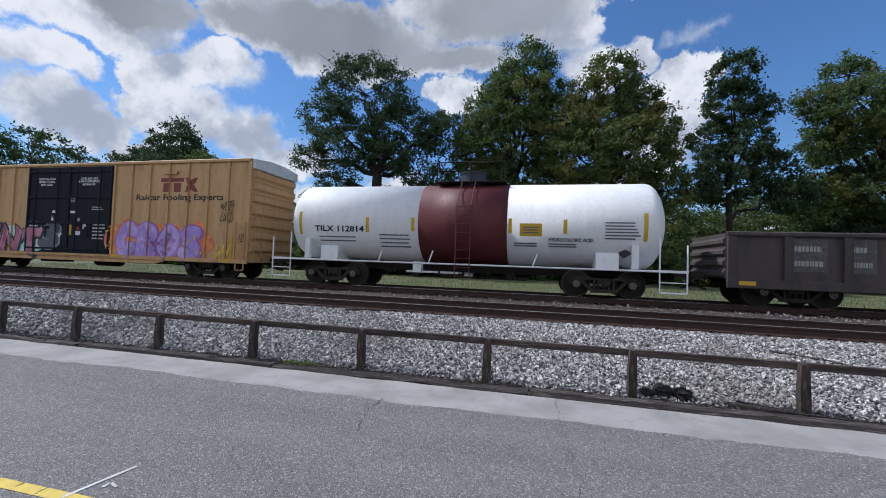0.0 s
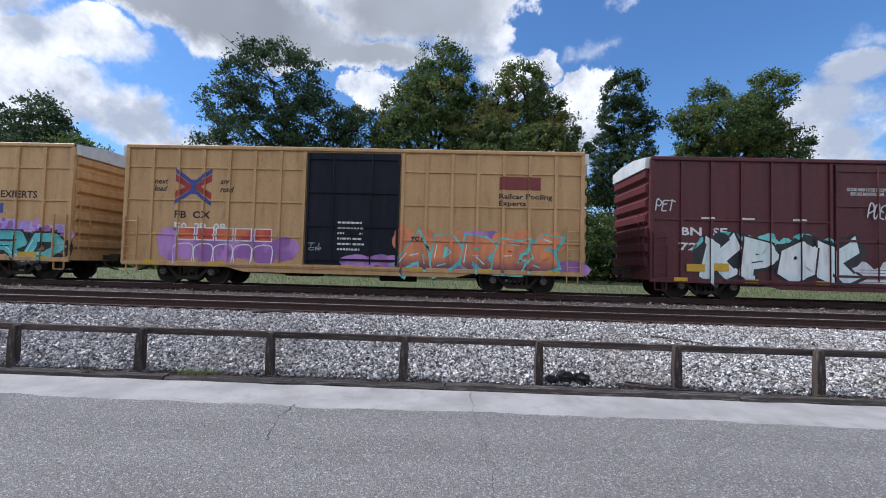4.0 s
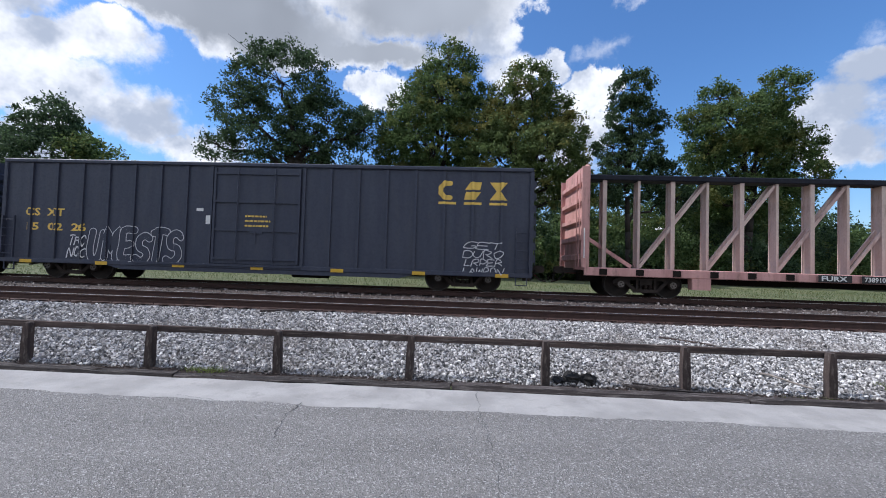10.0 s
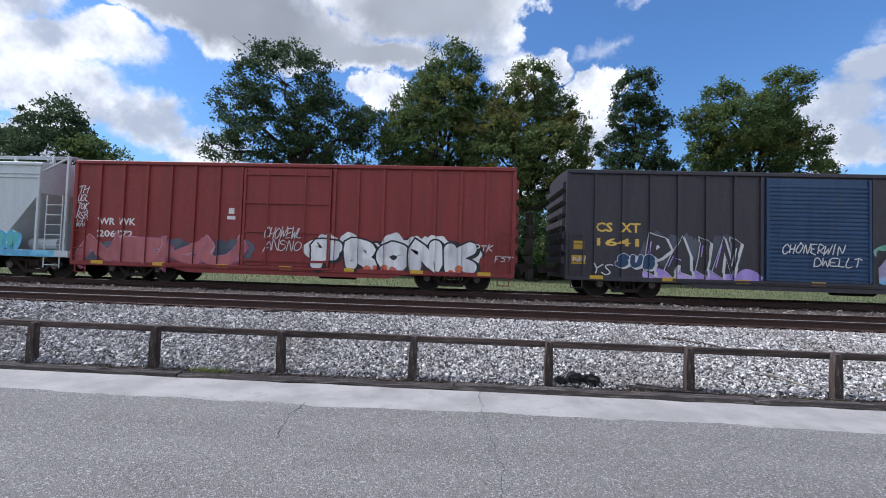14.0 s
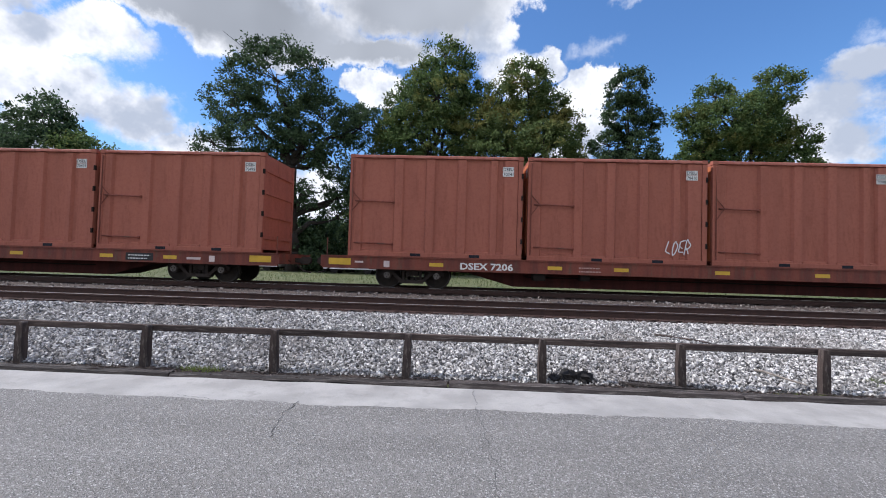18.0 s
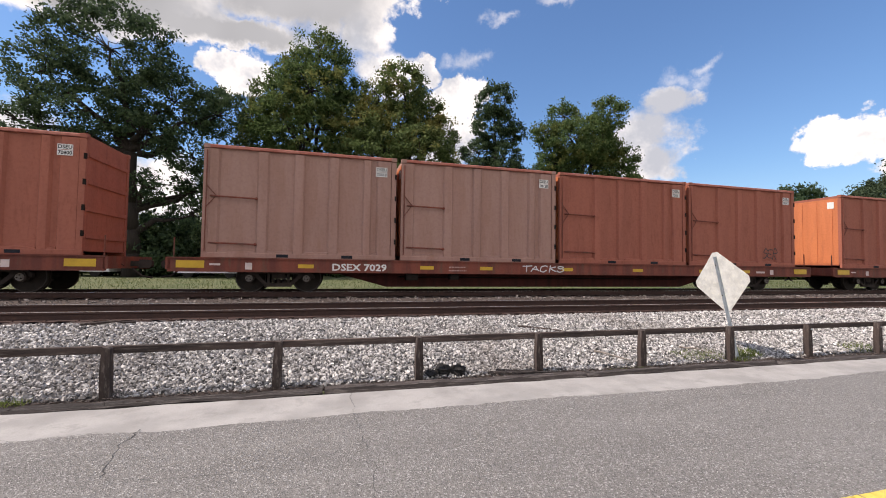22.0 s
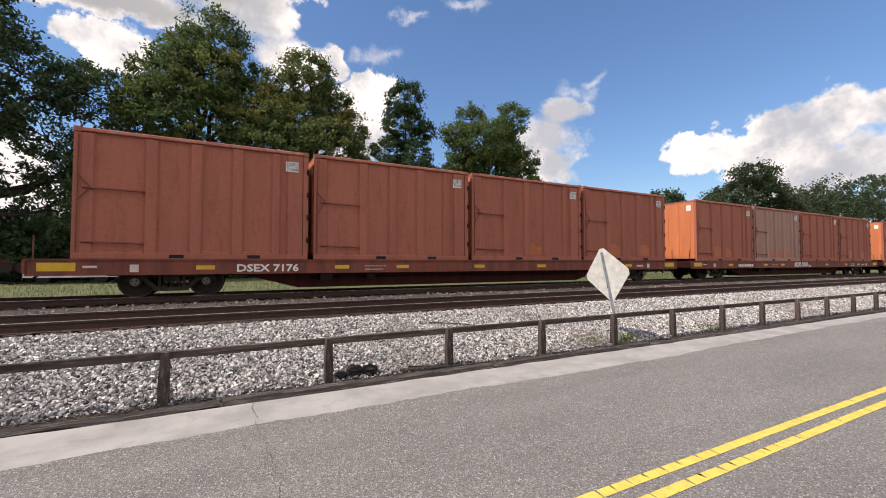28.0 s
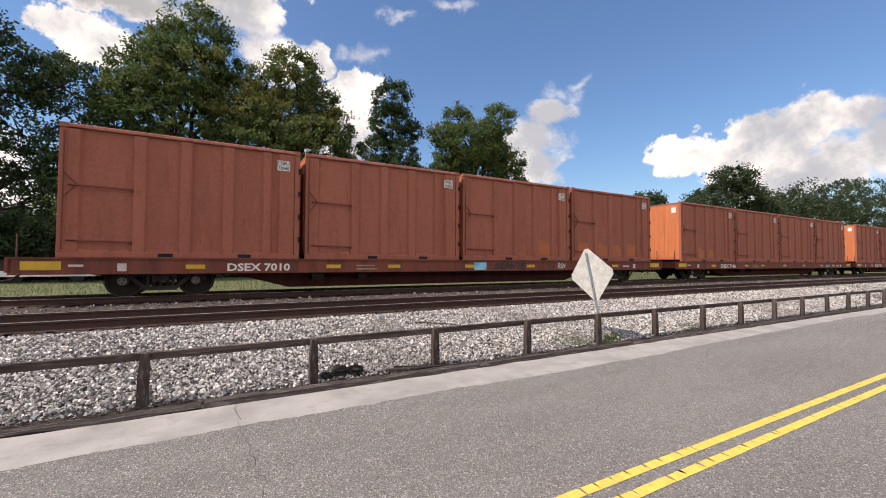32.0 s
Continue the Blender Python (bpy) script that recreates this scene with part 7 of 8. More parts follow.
part("center_sill", MB().box(-GH + 0.2, GH - 0.2, -0.3, 0.3, 0.55, 0.75), UNDER, gon)
running_gear(gon, 2 * GH, 2.0)

# ---- centre-beam flat car ----
cb = car_thing("centerbeam_car", -121.5, "faded pink centre-beam flat car, empty", "flat car")
CH = 11.4
part("deck", MB().box(-CH, CH, -1.35, 1.35, 0.9, 0.98), PINK, cb)
part("side_sill", MB().bevel_box(-CH, CH, -1.47, -1.35, 0.72, 1.0, 0.02), PINK, cb)
part("side_sill", MB().bevel_box(-CH, CH, 1.35, 1.47, 0.72, 1.0, 0.02), PINK, cb)
part("center_sill", MB().box(-CH + 0.2, CH - 0.2, -0.35, 0.35, 0.5, 0.9), UNDER, cb)
part("top_beam", MB().bevel_box(-11.25, 11.25, -0.28, 0.28, 4.2, 4.4, 0.03), BLACK, cb)
post = MB().box(-0.085, 0.06, -0.2, -0.17, 0.98, 4.22).box(-0.025, 0.0, -0.17, 0.17, 0.98, 4.22).box(-0.085, 0.06, 0.17, 0.2, 0.98, 4.22)
post = post.mesh("upright", PALE)
thin = MB().box(-0.045, 0.045, -0.19, -0.16, 0.98, 4.22).box(-0.01, 0.01, -0.16, 0.16, 0.98, 4.22).box(-0.045, 0.045, 0.16, 0.19, 0.98, 4.22).mesh("upright", PALE)
PX = [-10.33 + 1.218 * i for i in range(18)]
for i, x in enumerate(PX):
    piece("upright", post if i % 2 == 0 else thin, cb, (x, 0, 0))
for y in (-0.12, 0.12):
    for i in (1, 3, 5, 7):
        part("brace", MB().bar((PX[i] + 0.05, y, 1.05), (PX[i + 2] - 0.05, y, 4.15), 0.11, 0.06), PALE, cb)
    for i in (8, 10, 12, 14):
        part("brace", MB().bar((PX[i] + 0.05, y, 4.15), (PX[i + 2] - 0.05, y, 1.05), 0.11, 0.06), PALE, cb)
PINK_PRINT = flat_paint("faded_pink_print", (0.62, 0.5, 0.47))
for s in (-1, 1):
    part("bulkhead", MB().prism_x([(-1.46, 0.98), (1.46, 0.98), (1.46, 4.36), (1.3, 4.5), (-1.3, 4.5), (-1.46, 4.36)], s * 11.32 - 0.05, s * 11.32 + 0.05), PINK, cb, "tall pink end wall across the car")
    for y in (-1.48, 1.42):
        part("bulkhead_post", MB().box(s * 11.4 - 0.13, s * 11.4 + 0.13, y, y + 0.06, 0.98, 4.4), PINK, cb)
    for i in range(5):
        part("bulkhead_rib", MB().prism_y([(s * 11.36, 1.2 + 0.66 * i), (s * 11.5, 1.26 + 0.66 * i), (s * 11.5, 1.4 + 0.66 * i), (s * 11.36, 1.46 + 0.66 * i)], -1.4, 1.4), PINK, cb)
    part("bulkhead_ladder", MB().tube((s * 11.56, -1.3, 1.0), (s * 11.56, -1.3, 4.2), 0.016, 6).tube((s * 11.56, -0.95, 1.0), (s * 11.56, -0.95, 4.2), 0.016, 6).tube((s * 11.56, -1.3, 1.5), (s * 11.56, -0.95, 1.5), 0.014, 6).tube((s * 11.56, -1.3, 2.1), (s * 11.56, -0.95, 2.1), 0.014, 6).tube((s * 11.56, -1.3, 2.7), (s * 11.56, -0.95, 2.7), 0.014, 6).tube((s * 11.56, -1.3, 3.3), (s * 11.56, -0.95, 3.3), 0.014, 6), PINK, cb)
    part("grab_iron", MB().tube((s * 11.45, -1.52, 1.3), (s * 11.45, -1.52, 2.3), 0.018, 6), LETTER_W, cb)
    inner = s * 11.27 - s * 0.004
    marks = MB()
    for y in (-0.85, 0.45):
        marks.box(min(inner, inner - s * 0.012), max(inner, inner - s * 0.012), y - 0.04, y + 0.04, 2.0 if y < 0 else 1.9, 3.5)
    part("strap_slot", marks, BLACK, cb, "dark strap slot")
    prints = MB()
    for i in range(4):
        prints.box(min(inner, inner - s * 0.006), max(inner, inner - s * 0.006), -0.6, 0.2 - 0.1 * (i % 2), 2.3 + 0.3 * i, 2.42 + 0.3 * i)
    part("small_print", prints, PINK_PRINT, cb)
    # white bubble letters on the inner face
    rnd = random.Random(93 + s)
    bub = MB()
    for k, runs in enumerate(letter_runs("DISA" if s < 0 else "JE", -0.75, 0.55, 1.1, 1.95, 0.13, rnd, 0.05, 0.0, 1.2)):
        for grow, mi, off in ((0.03, 1, 0.016 + 0.004 * k), (0.0, 0, 0.018 + 0.004 * k)):
            for pts in runs:
                for j, q in enumerate(stroke(pts, 0.12 + grow)):
                    bub.face([(inner - s * (off + 0.0003 * (j % 3)), -s * u, z) for u, z in q], mi)
    part("graffiti", bub, [SP_WHITE, SP_BLACK], cb, "white bubble letters sprayed on the end wall")
    part("brace", MB().bar((s * 11.25, 0.0, 2.3), (s * 9.3, 0.0, 1.05), 0.13, 0.08), PINK, cb)
lay("patch", [rect(-3.95, -2.9, 0.74, 0.98), rect(-2.6, -1.8, 0.74, 0.98)], [(-50, 50, -1.522)], LETTER_K, cb, "black patch behind the lettering")
text(cb, "FURX", -3.85, -3.05, 0.78, 0.94, LETTER_W, [(-50, 50, -1.53)])
text(cb, "738910", -2.52, -1.87, 0.78, 0.94, LETTER_W, [(-50, 50, -1.53)])
for x in [-CH + 1.2 * i + 0.6 for i in range(19)]:
    part("stake_pocket", MB().box(x - 0.12, x + 0.12, -1.52, -1.47, 0.76, 0.96), UNDER, cb)
part("tool_box", MB().box(-7.9, -7.3, -1.48, -1.2, 0.35, 0.72), PINK, cb, "pale pink box under the deck")
part("brake_gear", MB().tube((2.0, -0.9, 0.5), (3.4, -0.9, 0.5), 0.2, 10).box(4.2, 5.2, -1.1, -0.7, 0.4, 0.7).tube((5.6, -1.2, 0.35), (5.6, -1.2, 0.72), 0.03, 6), UNDER, cb)
running_gear(cb, 2 * CH, 2.2)

# ---- covered hopper ----
hp = car_thing("hopper_car", -215.25, "pale grey covered hopper car with bright graffiti along the bottom", "hopper car")
HL = 8.05
hb = MB()
hb.prism_y([(-HL, 4.2), (-HL, 3.1), (-6.6, 1.2), (-6.3, 0.78), (6.3, 0.78), (6.6, 1.2), (HL, 3.1), (HL, 4.2)], SIDE + 0.04, -SIDE - 0.04)
part("body", hb, HOPPER_GREY, hp)
part("side_rib", MB().bevel_box(-HL, HL, SIDE - 0.0, SIDE + 0.05, 3.62, 3.68, 0.01), HOPPER_GREY, hp)
part("side_rib", MB().bevel_box(-HL, HL, SIDE - 0.0, SIDE + 0.05, 3.76, 3.82, 0.01), HOPPER_GREY, hp)
part("top_chord", MB().bevel_box(-HL - 0.1, HL + 0.1, SIDE - 0.02, SIDE + 0.08, 4.08, 4.2, 0.02), HOPPER_GREY, hp)
part("roof", MB().prism_x([(-1.5, 4.2), (1.5, 4.2), (0.6, 4.36), (-0.6, 4.36)], -HL, HL), HOPPER_GREY, hp)
part("running_board", MB().box(-9.0, 9.0, -1.15, -0.75, 4.46, 4.49).box(-9.0, 9.0, 0.75, 1.15, 4.46, 4.49), GALV, hp)
for i in range(12):
    x = -8.2 + i * 1.49
    part("board_bracket", MB().box(x - 0.04, x + 0.04, -1.2, -1.12, 4.22, 4.47), HOPPER_GREY, hp)
for i in range(4):
    x = -5.4 + i * 3.6
    part("roof_hatch", MB().box(x - 0.9, x + 0.9, -0.3, 0.3, 4.36, 4.48), HOPPER_GREY, hp)
part("side_sill", MB().bevel_box(-9.3, 9.3, SIDE - 0.01, SIDE + 0.1, 0.78, 1.02, 0.02), HOPPER_GREY, hp)
for i in range(3):
    x = -3.4 + 3.4 * i
    part("hopper_chute", MB().prism_y([(x - 1.3, 0.8), (x + 1.3, 0.8), (x + 0.5, 0.24), (x - 0.5, 0.24)], -1.2, 1.2), UNDER, hp)
    part("outlet_gate", MB().box(x - 0.45, x + 0.45, -0.7, 0.7, 0.16, 0.26), STEEL, hp)
for s in (-1, 1):
    part("end_platform", MB().box(min(s * 6.3, s * 9.35), max(s * 6.3, s * 9.35), -1.45, 1.45, 0.92, 1.0), HOPPER_GREY, hp)
    for y in (-1.44, 1.44):
        part("end_post", MB().box(s * 8.0 - 0.04, s * 8.0 + 0.04, y - 0.04, y + 0.04, 1.0, 4.15), HOPPER_GREY, hp)
    part("end_brace", MB().box(s * 9.0 - 0.04, s * 9.0 + 0.04, -1.4, -1.32, 1.0, 4.46).bar((s * 9.0, -1.36, 4.4), (s * 8.0, -1.36, 3.9), 0.06, 0.05), HOPPER_GREY, hp)
    lad = MB()
    for i in range(7):
        lad.tube((s * 8.35, -1.46, 0.5 + 0.36 * i), (s * 8.95, -1.46, 0.5 + 0.36 * i), 0.015, 6)
    for x in (s * 8.35, s * 8.95):
        lad.tube((x, -1.46, 0.4), (x, -1.46, 3.0), 0.018, 6)
    part("ladder", lad, HOPPER_GREY, hp)
    part("air_tank", MB().tube((s * 7.1, -0.7, 1.25), (s * 8.2, -0.7, 1.25), 0.22, 12), HOPPER_GREY, hp)
hprof = [(-50, 50, SIDE + 0.04)]
text(hp, "AEX", -6.7, -6.15, 2.32, 2.53, LETTER_K, hprof)
text(hp, "13157", -6.7, -6.05, 1.95, 2.15, LETTER_K, hprof)
bars(hp, -6.7, -6.0, 1.5, 1.8, 2, GREYPRINT, hprof, 97)
sill_prof = [(-50, 50, SIDE - 0.012)]
lay("graffiti", [rect(-8.2 + 1.0 * k, -7.2 + 1.0 * k, 0.79, 1.01, 0, 0.0) for k in range(17)], sill_prof, SP_BLUE, hp, "blue sprayed band along the sill")
cloud_paint(hp, -4.7, 3.4, 1.0, 2.25, SP_BLUE, 97, hprof, 9, "sky blue sprayed clouds")
graffiti(hp, "MONCE", -4.55, 1.75, 0.98, 2.16, SP_MEADOW, SP_BLACK, 98, hprof, SP_BLUE, SP_WHITE, 0.14, 0.055, 1.2, 0.1, sharp=True)
cloud_paint(hp, -6.4, -4.8, 1.0, 1.5, SP_ROSE, 99, hprof, 3, "dull rose sprayed cloud")
cloud_paint(hp, -6.2, -4.9, 1.4, 2.2, SP_BLACK, 96, [(-50, 50, SIDE + 0.034)], 3, "black sprayed cloud")
graffiti(hp, "TERN", 5.3, 7.4, 1.05, 1.7, SP_TEAL, SP_BLUE, 100, hprof, SP_MINT, SP_WHITE, 0.18)
tag(hp, ["BOWE", "CERA", "NATN", "DRPH", "LOWRE"], 2.08, 2.75, 1.3, 2.45, SP_BLACK, 101, hprof, 0.014)
dots(hp, -4.4, 2.0, 2.15, 2.45, SP_BLUE, 102, hprof, 10, 0.05, 0.002)
for x, z0, z1 in ((-7.0, 1.15, 2.18), (-4.6, 1.1, 1.6), (-1.0, 1.05, 1.6), (2.4, 1.05, 1.6), (5.8, 1.1, 1.9)):
    lay("reflector", [rect(x - 0.07, x + 0.07, z0, z1, 0, 0.03)], hprof, YELLOW, hp)
lay("patch", [rect(4.9, 5.4, 1.9, 2.1)], hprof, LETTER_K, hp, "small black data plate")
running_gear(hp, 18.9, 1.9)

# ---- container flats ----


def container(place, z, mat, seed, number, orange=(), scrawl=None):
    """A tall steel box with broad pressed ribs, doors at its rear end."""
    t = thing("container", (place, CENTRE_Y, RAIL_Z + z), CONTAINER_LABEL[mat.name] + (" and orange touch-ups" if orange else ""), "container", "containers on the flat cars")
    CARS.append((t, place))
    for name_, me in CONT_PARTS[mat.name]:
        piece(name_, me, t)
    plate_y = [(-50, 50, -1.29)]
    for za, zb_, s in ((3.035, 3.19, "DSEU"), (2.865, 3.02, number)):
        lay("number_plate", [rect(2.3, 2.68, za, zb_, 0, 0.001)], plate_y, LETTER_W, t, "small white number plate")
        text(t, s, 2.32, 2.66, za + 0.02, zb_ - 0.02, LETTER_K, [(-50, 50, -1.293)])
    rnd = random.Random(seed)
    for k, i in enumerate(orange):
        a, b = PANELS[i]
        a, b, top = a + 0.04, b - 0.04, rnd.uniform(0.75, 0.95)
        cut, notch = a + (b - a) * rnd.uniform(0.4, 0.8), rnd.uniform(0.06, 0.22)
        lay("patch", [([(a, 0.26), (b, 0.26), (b, top - notch), (cut, top - notch - 0.02), (cut - 0.03, top), (a, top - 0.03)], 0, 0.0)], [(-50, 50, -1.192)], ORANGE_PATCH, t, "orange touch-up paint")
    if scrawl:
        tag(t, [scrawl[3]], scrawl[0], scrawl[1], 0.32, 0.85, scrawl[2], seed, [(-50, 50, -1.245)], 0.018)
    return t


CONTAINER_LABEL = {RUST_BOX.name: "tall rust-red steel container with broad ribs", RUST_GREY.name: "tall container in chalky faded red"}
CONT_PARTS = {}
HB, WB, TB = 3.0, 1.29, 3.54
RIBS = [(-2.72, 0.13), (-1.29, 0.13), (-0.19, 0.13), (0.91, 0.13), (2.01, 0.1), (2.6, 0.22)]
PANELS = [(-2.53, -1.48), (-1.1, -0.38), (0.0, 0.72), (1.1, 1.85), (2.17, 2.32)]
for mat in (RUST_BOX, RUST_GREY):
    P = []
    P.append(("body", MB().box(-HB + 0.03, HB - 0.03, -1.19, 1.19, 0.12, TB - 0.06).mesh("body", mat)))
    # broad sloping ribs between shallow panels
    for c_, half in RIBS:
        for s in (-1, 1):
            mb = MB()
            sec = [(c_ - half - 0.06, s * 1.188), (c_ - half, s * 1.272), (c_ + half, s * 1.272), (c_ + half + 0.06, s * 1.188)]
            mb.v = [(x, y, 0.14) for x, y in sec] + [(x, y, TB - 0.13) for x, y in sec]
            mb.f = [(0, 1, 5, 4), (1, 2, 6, 5), (2, 3, 7, 6), (3, 0, 4, 7), (3, 2, 1, 0), (4, 5, 6, 7)]
            mb.m = [0] * 6
            P.append(("side_rib", mb.mesh("side_rib", mat)))
    for a, b in PANELS:
        for z0, z1 in ((0.14, 0.24),):
            P.append(("panel_edge", MB().prism_x([(-1.188, z0), (-1.266, z0), (-1.266, z1 - 0.03) if z0 < 1 else (-1.266, z0 + 0.03), (-1.188, z1)] if z0 < 1 else [(-1.188, z0), (-1.266, z0 + 0.04), (-1.266, z1), (-1.188, z1)], a - 0.03, b + 0.03).mesh("panel_edge", mat)))
    for y0, y1 in ((-WB, -1.2), (1.2, WB)):
        P.append(("bottom_rail", MB().bevel_box(-HB, HB, y0, y1, 0.0, 0.16, 0.015).mesh("bottom_rail", mat)))
        P.append(("top_rail", MB().bevel_box(-HB, HB, y0, y1, TB - 0.1, TB, 0.015).mesh("top_rail", RUST_RIM)))
    for x0 in (-HB, HB - 0.16):
        for y0 in (-WB, WB - 0.14):
            P.append(("corner_post", MB().box(x0, x0 + 0.16, y0, y0 + 0.14, 0.16, TB - 0.14).mesh("corner_post", mat)))
            P.append(("corner_casting", MB().box(x0 - 0.01, x0 + 0.17, y0 - 0.01, y0 + 0.15, TB - 0.12, TB + 0.01).mesh("corner_casting", mat)))
    for x0 in (-0.83, 1.2):
        P.append(("fork_pocket", MB().box(x0, x0 + 0.36, -WB - 0.004, -WB + 0.01, 0.03, 0.13).mesh("fork_pocket", BLACK)))
    # rear end (towards -x): upright ribs; front end: level ribs; roof
    for i in range(3):
        y0 = -0.92 + 0.66 * i
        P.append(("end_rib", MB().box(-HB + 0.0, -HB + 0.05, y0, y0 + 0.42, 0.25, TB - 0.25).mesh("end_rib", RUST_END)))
    for i in range(4):
        P.append(("end_rib", MB().box(HB - 0.05, HB + 0.02, -1.15, 1.15, 0.5 + 0.8 * i, 0.62 + 0.8 * i).mesh("end_rib", mat)))
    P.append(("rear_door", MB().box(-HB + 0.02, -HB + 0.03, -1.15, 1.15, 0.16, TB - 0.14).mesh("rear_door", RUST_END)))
    P.append(("roof", MB().prism_x([(-1.22, TB - 0.07), (1.22, TB - 0.07), (1.2, TB - 0.02), (-1.2, TB - 0.02)], -HB + 0.03, HB - 0.03).mesh("roof", mat)))
    P.append(("end_label", MB().box(-HB - 0.006, -HB + 0.0, -1.0, -0.72, TB - 0.62, TB - 0.3).mesh("end_label", LETTER_W)))
    # bars and rods: the darker deck red stands in for their shadow
    for z in (0.46, 1.92):
        P.append(("locking_bar", MB().tube((-2.8, -1.3, z), (-1.45, -1.3, z - 0.03), 0.026, 7).tube((-1.47, -1.3, z - 0.03), (-1.47, -1.24, z - 0.03), 0.05, 7).mesh("locking_bar", DECK_RED)))
    P.append(("door_rod", MB().tube((-2.9, -1.32, 0.2), (-2.9, -1.32, TB - 0.2), 0.018, 6).tube((-2.9, -1.33, 2.25), (-2.62, -1.31, 1.93), 0.014, 6).tube((-2.9, -1.33, 1.55), (-2.66, -1.31, 1.88), 0.014, 6).mesh("door_rod", DECK_RED)))
    for i in range(4):
        P.append(("hinge", MB().box(HB - 0.05, HB + 0.015, -WB - 0.02, -WB + 0.04, 0.55 + 0.75 * i, 0.72 + 0.75 * i).mesh("hinge", UNDER)))
    CONT_PARTS[mat.name] = P

flat_me = []
FH = 13.02
flat_me.append(("deck", MB().box(-FH, FH, -1.42, 1.42, 0.96, 1.06).mesh("deck", DECK_RED)))
for y in (-1.46, 1.38):
    flat_me.append(("side_sill", MB().prism_y([(-FH, 1.09), (FH, 1.09), (FH, 0.68), (-FH, 0.68)], y, y + 0.08).mesh("side_sill", DECK_RED)))
flat_me.append(("sill_flange", MB().box(-FH, FH, -1.5, -1.42, 1.06, 1.1).box(-FH, FH, -1.5, -1.4, 0.66, 0.69).mesh("sill_flange", DECK_RED)))
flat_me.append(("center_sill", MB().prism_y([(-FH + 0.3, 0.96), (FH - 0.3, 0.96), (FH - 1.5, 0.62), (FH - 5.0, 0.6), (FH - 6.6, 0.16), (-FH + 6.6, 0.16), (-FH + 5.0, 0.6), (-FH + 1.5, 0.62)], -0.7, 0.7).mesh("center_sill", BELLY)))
for s in (-1, 1):
    flat_me.append(("end_sill", MB().box(s * FH - 0.06, s * FH + 0.06, -1.46, 1.46, 0.72, 1.09).mesh("end_sill", DECK_RED)))
    flat_me.append(("grab_iron", MB().tube((s * (FH - 0.1), -1.3, 1.08), (s * (FH - 0.1), -1.3, 1.7), 0.02, 6).mesh("grab_iron", DECK_RED)))
    flat_me.append(("end_marker", MB().box(s * (FH - 0.6) - 0.38, s * (FH - 0.6) + 0.38, -1.475, -1.462, 0.78, 1.0).mesh("end_marker", YELLOW)))
flat_me.append(("brake_beam", MB().tube((-6.0, -0.9, 0.52), (6.0, -0.9, 0.5), 0.02, 6).box(-5.8, -5.4, -1.4, -1.0, 0.42, 0.7).box(-4.2, -3.9, -1.35, -1.0, 0.45, 0.66).mesh("brake_beam", UNDER)))

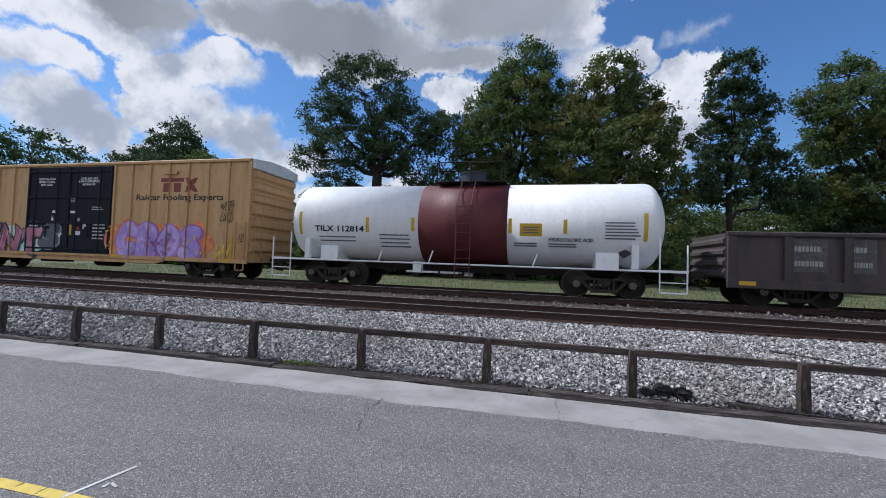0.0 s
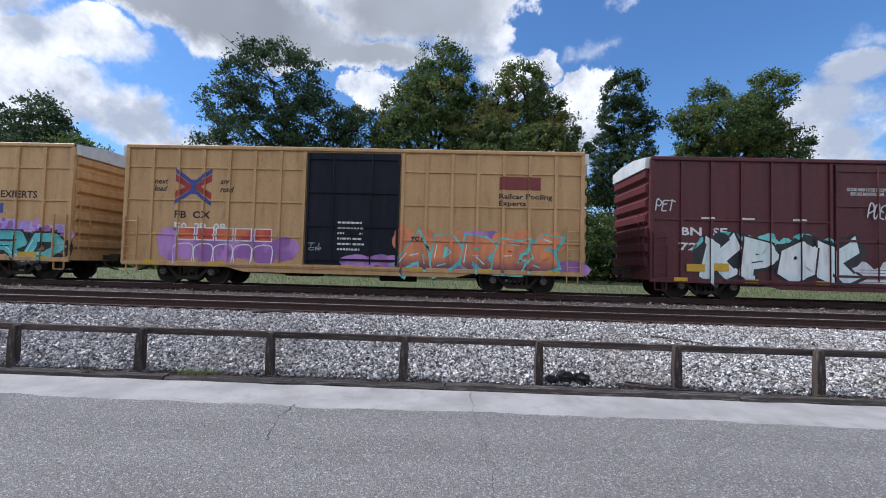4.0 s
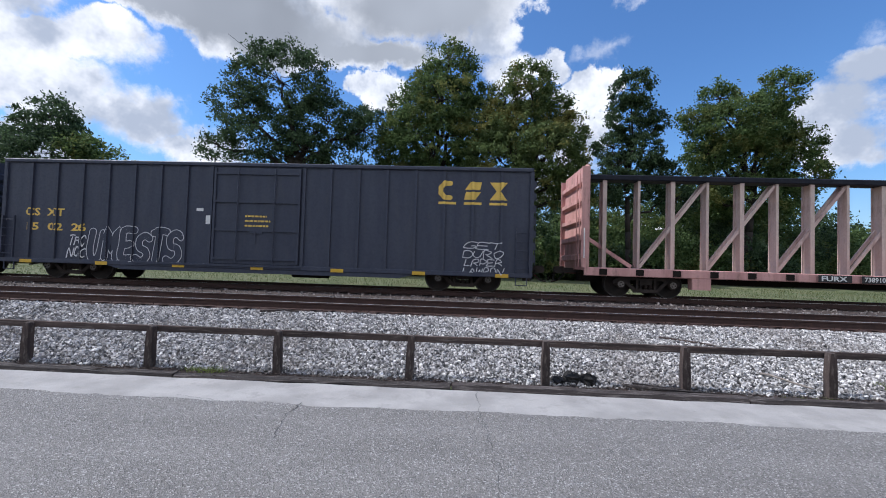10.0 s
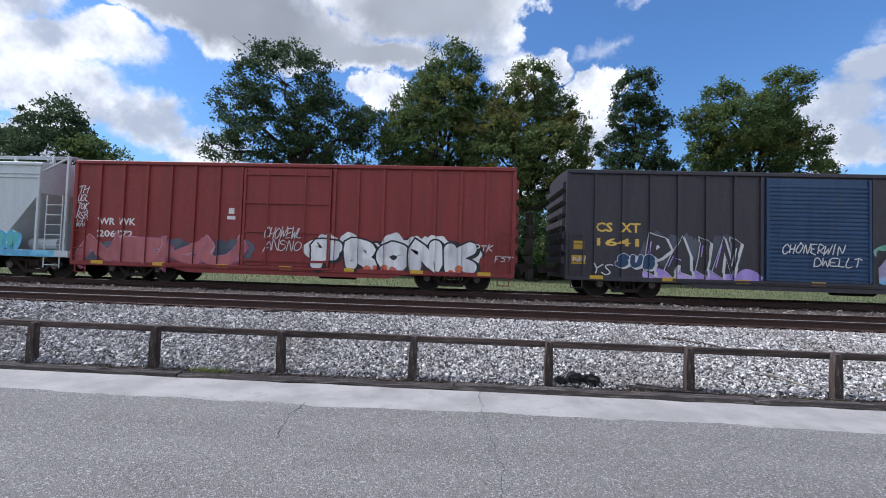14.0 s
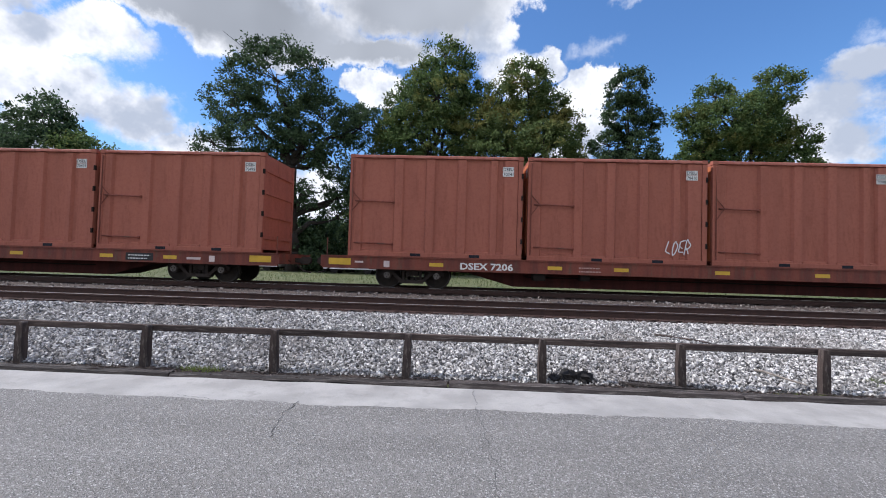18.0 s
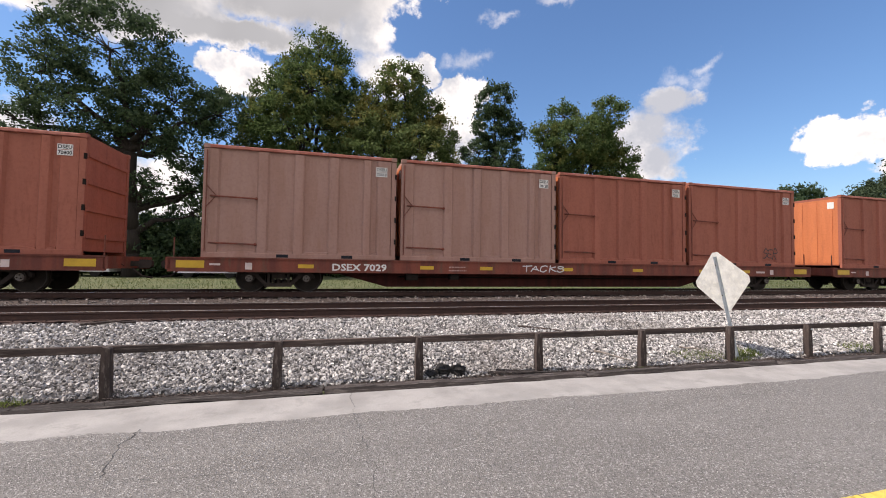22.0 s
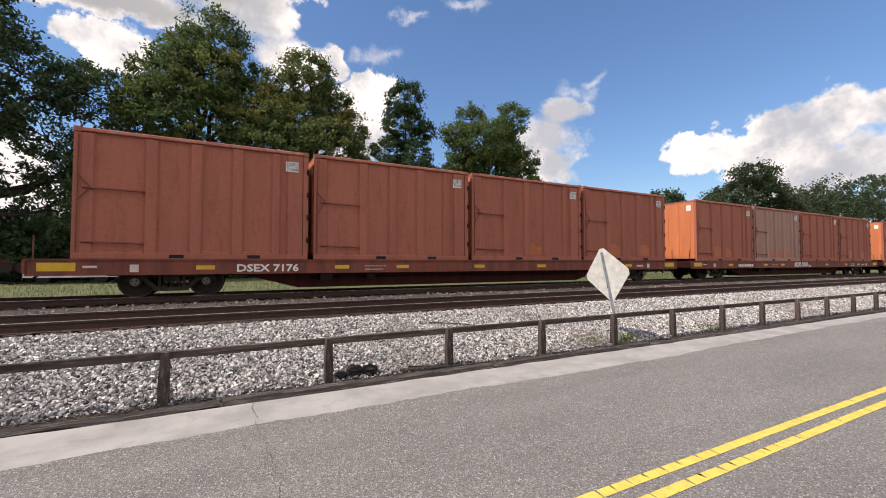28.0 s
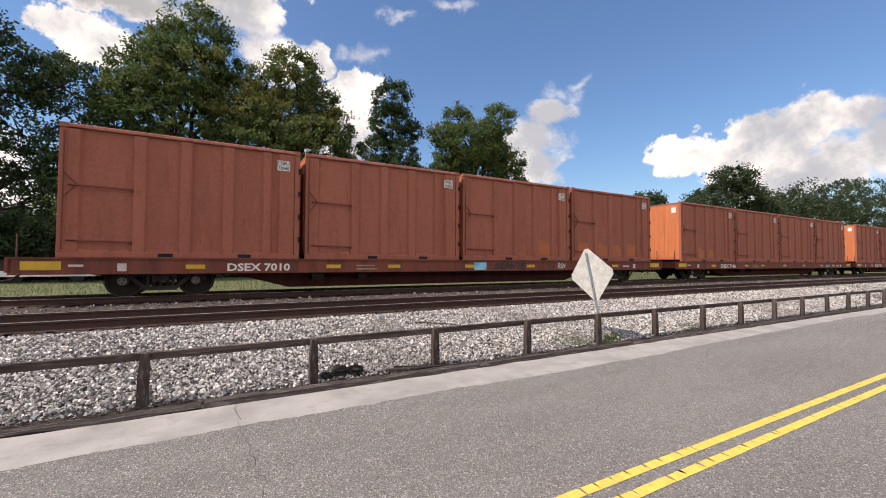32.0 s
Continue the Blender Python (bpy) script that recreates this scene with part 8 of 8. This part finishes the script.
STICKER = flat_paint("pink_white_sticker", (0.6, 0.5, 0.48))
READ = {(0, 2): "70081", (0, 3): "70735", (1, 1): "70123", (1, 2): "70429", (1, 3): "70495", (2, 0): "70618", (3, 0): "70121", (3, 1): "70907", (3, 2): "70161", (3, 3): "70800",
        (4, 1): "70134", (4, 2): "70133", (4, 3): "70173", (5, 0): "71044", (5, 1): "71019", (7, 2): "70534", (7, 3): "70936"}
NUMBERS = ["7206", "7084", "7029", "7147", "", "7176", "7146", "7010"]
rnd = random.Random(4)
for k in range(8):
    # flats stand 27.6 m apart, a little less towards the rear
    place = -238.38 - (27.62 * k if k < 4 else 27.62 * 3 + 27.4 * (k - 3)) - (0.08 if k == 7 else 0.0)
    fl = car_thing("container_flat", place, "long rust-red flat car carrying four steel containers", "flat car", "container flat cars")
    for name_, me in flat_me:
        piece(name_, me, fl)
    running_gear(fl, 2 * FH, 3.05)
    sp = [(-50, 50, -1.462)]
    if NUMBERS[k]:
        text(fl, "DSEX " + NUMBERS[k], -8.28, -6.5, 0.72, 0.96, LETTER_W, sp)
    else:
        bars(fl, -8.28, -6.5, 0.66, 1.05, 1, LETTER_W, sp, k)
    for i, x in enumerate((-9.1, -5.1, -2.9, 0.4, 3.6, 6.9, 9.2)):
        if k == 4 and x == 0.4:
            continue
        lay("reflector", [rect(x - 0.24, x + 0.24, 0.8, 0.92)], sp, YELLOW, fl)
    for r4 in ((-10.9, -10.7, 0.74, 0.95), (-11.9, -11.6, 0.86, 0.92), (10.6, 10.8, 0.74, 0.95), (9.8, 10.3, 0.8, 0.88)):
        lay("sticker", [rect(*r4)], sp, STICKER, fl)
    lay("sticker", [rect(7.6, 8.6, 0.72, 0.98)], sp, LETTER_K, fl, "black data panel")
    bars(fl, 7.7, 8.5, 0.74, 0.96, 2, LETTER_W, [(-50, 50, -1.466)], 200 + k)
    bars(fl, -4.3, -3.5, 0.72, 0.96, 2, flat_paint("faded_sill_print", (0.45, 0.3, 0.27)) if k == 0 else bpy.data.materials["faded_sill_print"], sp, 300 + k)
    if k == 7:
        tag(fl, ["SCANTE"], 1.6, 3.3, 0.72, 1.02, SP_BLACK, 420, sp, 0.035, 0.004)
        tag(fl, ["RSN"], 5.2, 5.7, 0.74, 1.0, SP_TEXT, 421, sp, 0.018, 0.004)
        lay("patch", [rect(0.6, 1.2, 0.7, 1.02, 0, 0.001)], sp, SP_BLUE, fl, "faded blue paint patch")
    if k == 2:
        tag(fl, ["TACKS"], -1.6, 0.4, 0.74, 1.02, SP_TEXT, 400 + k, sp, 0.02, 0.004)
    if k == 4:
        text(fl, "#20.000", -1.35, 0.6, 0.68, 1.04, SP_TEXT, [(-50, 50, -1.47)])
        text(fl, "xxx", 0.66, 1.1, 0.7, 0.84, SP_TEXT, [(-50, 50, -1.47)])
    for i in range(4):
        mat = RUST_GREY if (k == 2 and i < 2) or (k == 4 and i in (1,)) else RUST_BOX
        orange = {(0, 3): (3,), (4, 0): (1, 2), (4, 1): (2, 3, 1), (4, 3): (1, 3), (5, 2): (2,), (5, 3): (1, 3), (6, 0): (1, 2, 4), (7, 2): (3, 4), (7, 3): (0, 1, 2, 3)}.get((k, i), ())
        scr = {(1, 1): (-0.35, 2.6, SP_BLACK, "DRTEDRTEURE"), (0, 1): (1.6, 2.5, SP_TEXT, "LOER"), (2, 3): (1.0, 2.0, SP_BLACK, "SER")}.get((k, i))
        container(place - 9.2 + 6.185 * i, 1.1, mat, 500 + 10 * k + i, READ.get((k, i), "70%03d" % rnd.randrange(100, 950)), orange, scr)

# ---- parked white vehicle and shed far behind the trees ----


def car_far(x, y, col, label):
    t = thing("parked_car", (x, y, 0.36), label, "car")
    mb = MB().prism_y([(-2.2, 0.35), (2.2, 0.35), (2.25, 0.75), (1.3, 0.95), (0.8, 1.45), (-1.2, 1.45), (-1.9, 0.95), (-2.2, 0.9)], -0.85, 0.85)
    part("car_body", mb, col, t)
    part("window", MB().prism_y([(-1.55, 0.98), (1.05, 0.98), (0.72, 1.38), (-1.12, 1.38)], -0.86, 0.86), BLACK, t)
    for sx in (-1.35, 1.35):
        for sy in (-0.8, 0.62):
            part("wheel", MB().tube((sx, sy, 0.33), (sx, sy + 0.18, 0.33), 0.33, 16), RUBBER, t)


CAR_WHITE = surface("white_car_paint", (0.75, 0.75, 0.76), None, 1.0, 0.3, relief=0.0002)
car_far(-8.6, 33.0, CAR_WHITE, "white parked car under the trees")
car_far(-17.5, 34.5, CAR_WHITE, "white parked car under the trees")

# ---- what moves ----
SPEED, LATER = 13.70, 13.77     # metres a second, before and after 16 s


def run(t):
    return SPEED * t if t < 16 else SPEED * 16 + LATER * (t - 16)


def motions():
    car_place = dict(CARS)
    times = (0, 4, 8, 12, 16, 20, 24, 28, 32)
    for ob, place in CARS:
        walk(ob, [(t, pose(place + run(t), CENTRE_Y, ob.location.z)) for t in times])
    # the wheels roll without slipping on the stretch of track before the trees, where the train is seen
    for w, x in WHEELS:
        car = w.parent.parent
        place = car_place[car]
        seen = [f for f in range(32 * FPS + 1) if -62 < place + run(f / FPS) < 95]
        seen = sorted({0, *seen, 32 * FPS})
        lo, hi = (seen[1], seen[-2]) if len(seen) > 3 else (0, 0)
        rows = [(f / FPS, math.degrees(run(min(max(f, lo), hi) / FPS) / 0.457)) for f in seen]
        walk(w, [(t, Matrix.Translation((x, 0, 0.457)) @ Matrix.Rotation(math.radians(a), 4, "Y")) for t, a in rows])


motions()
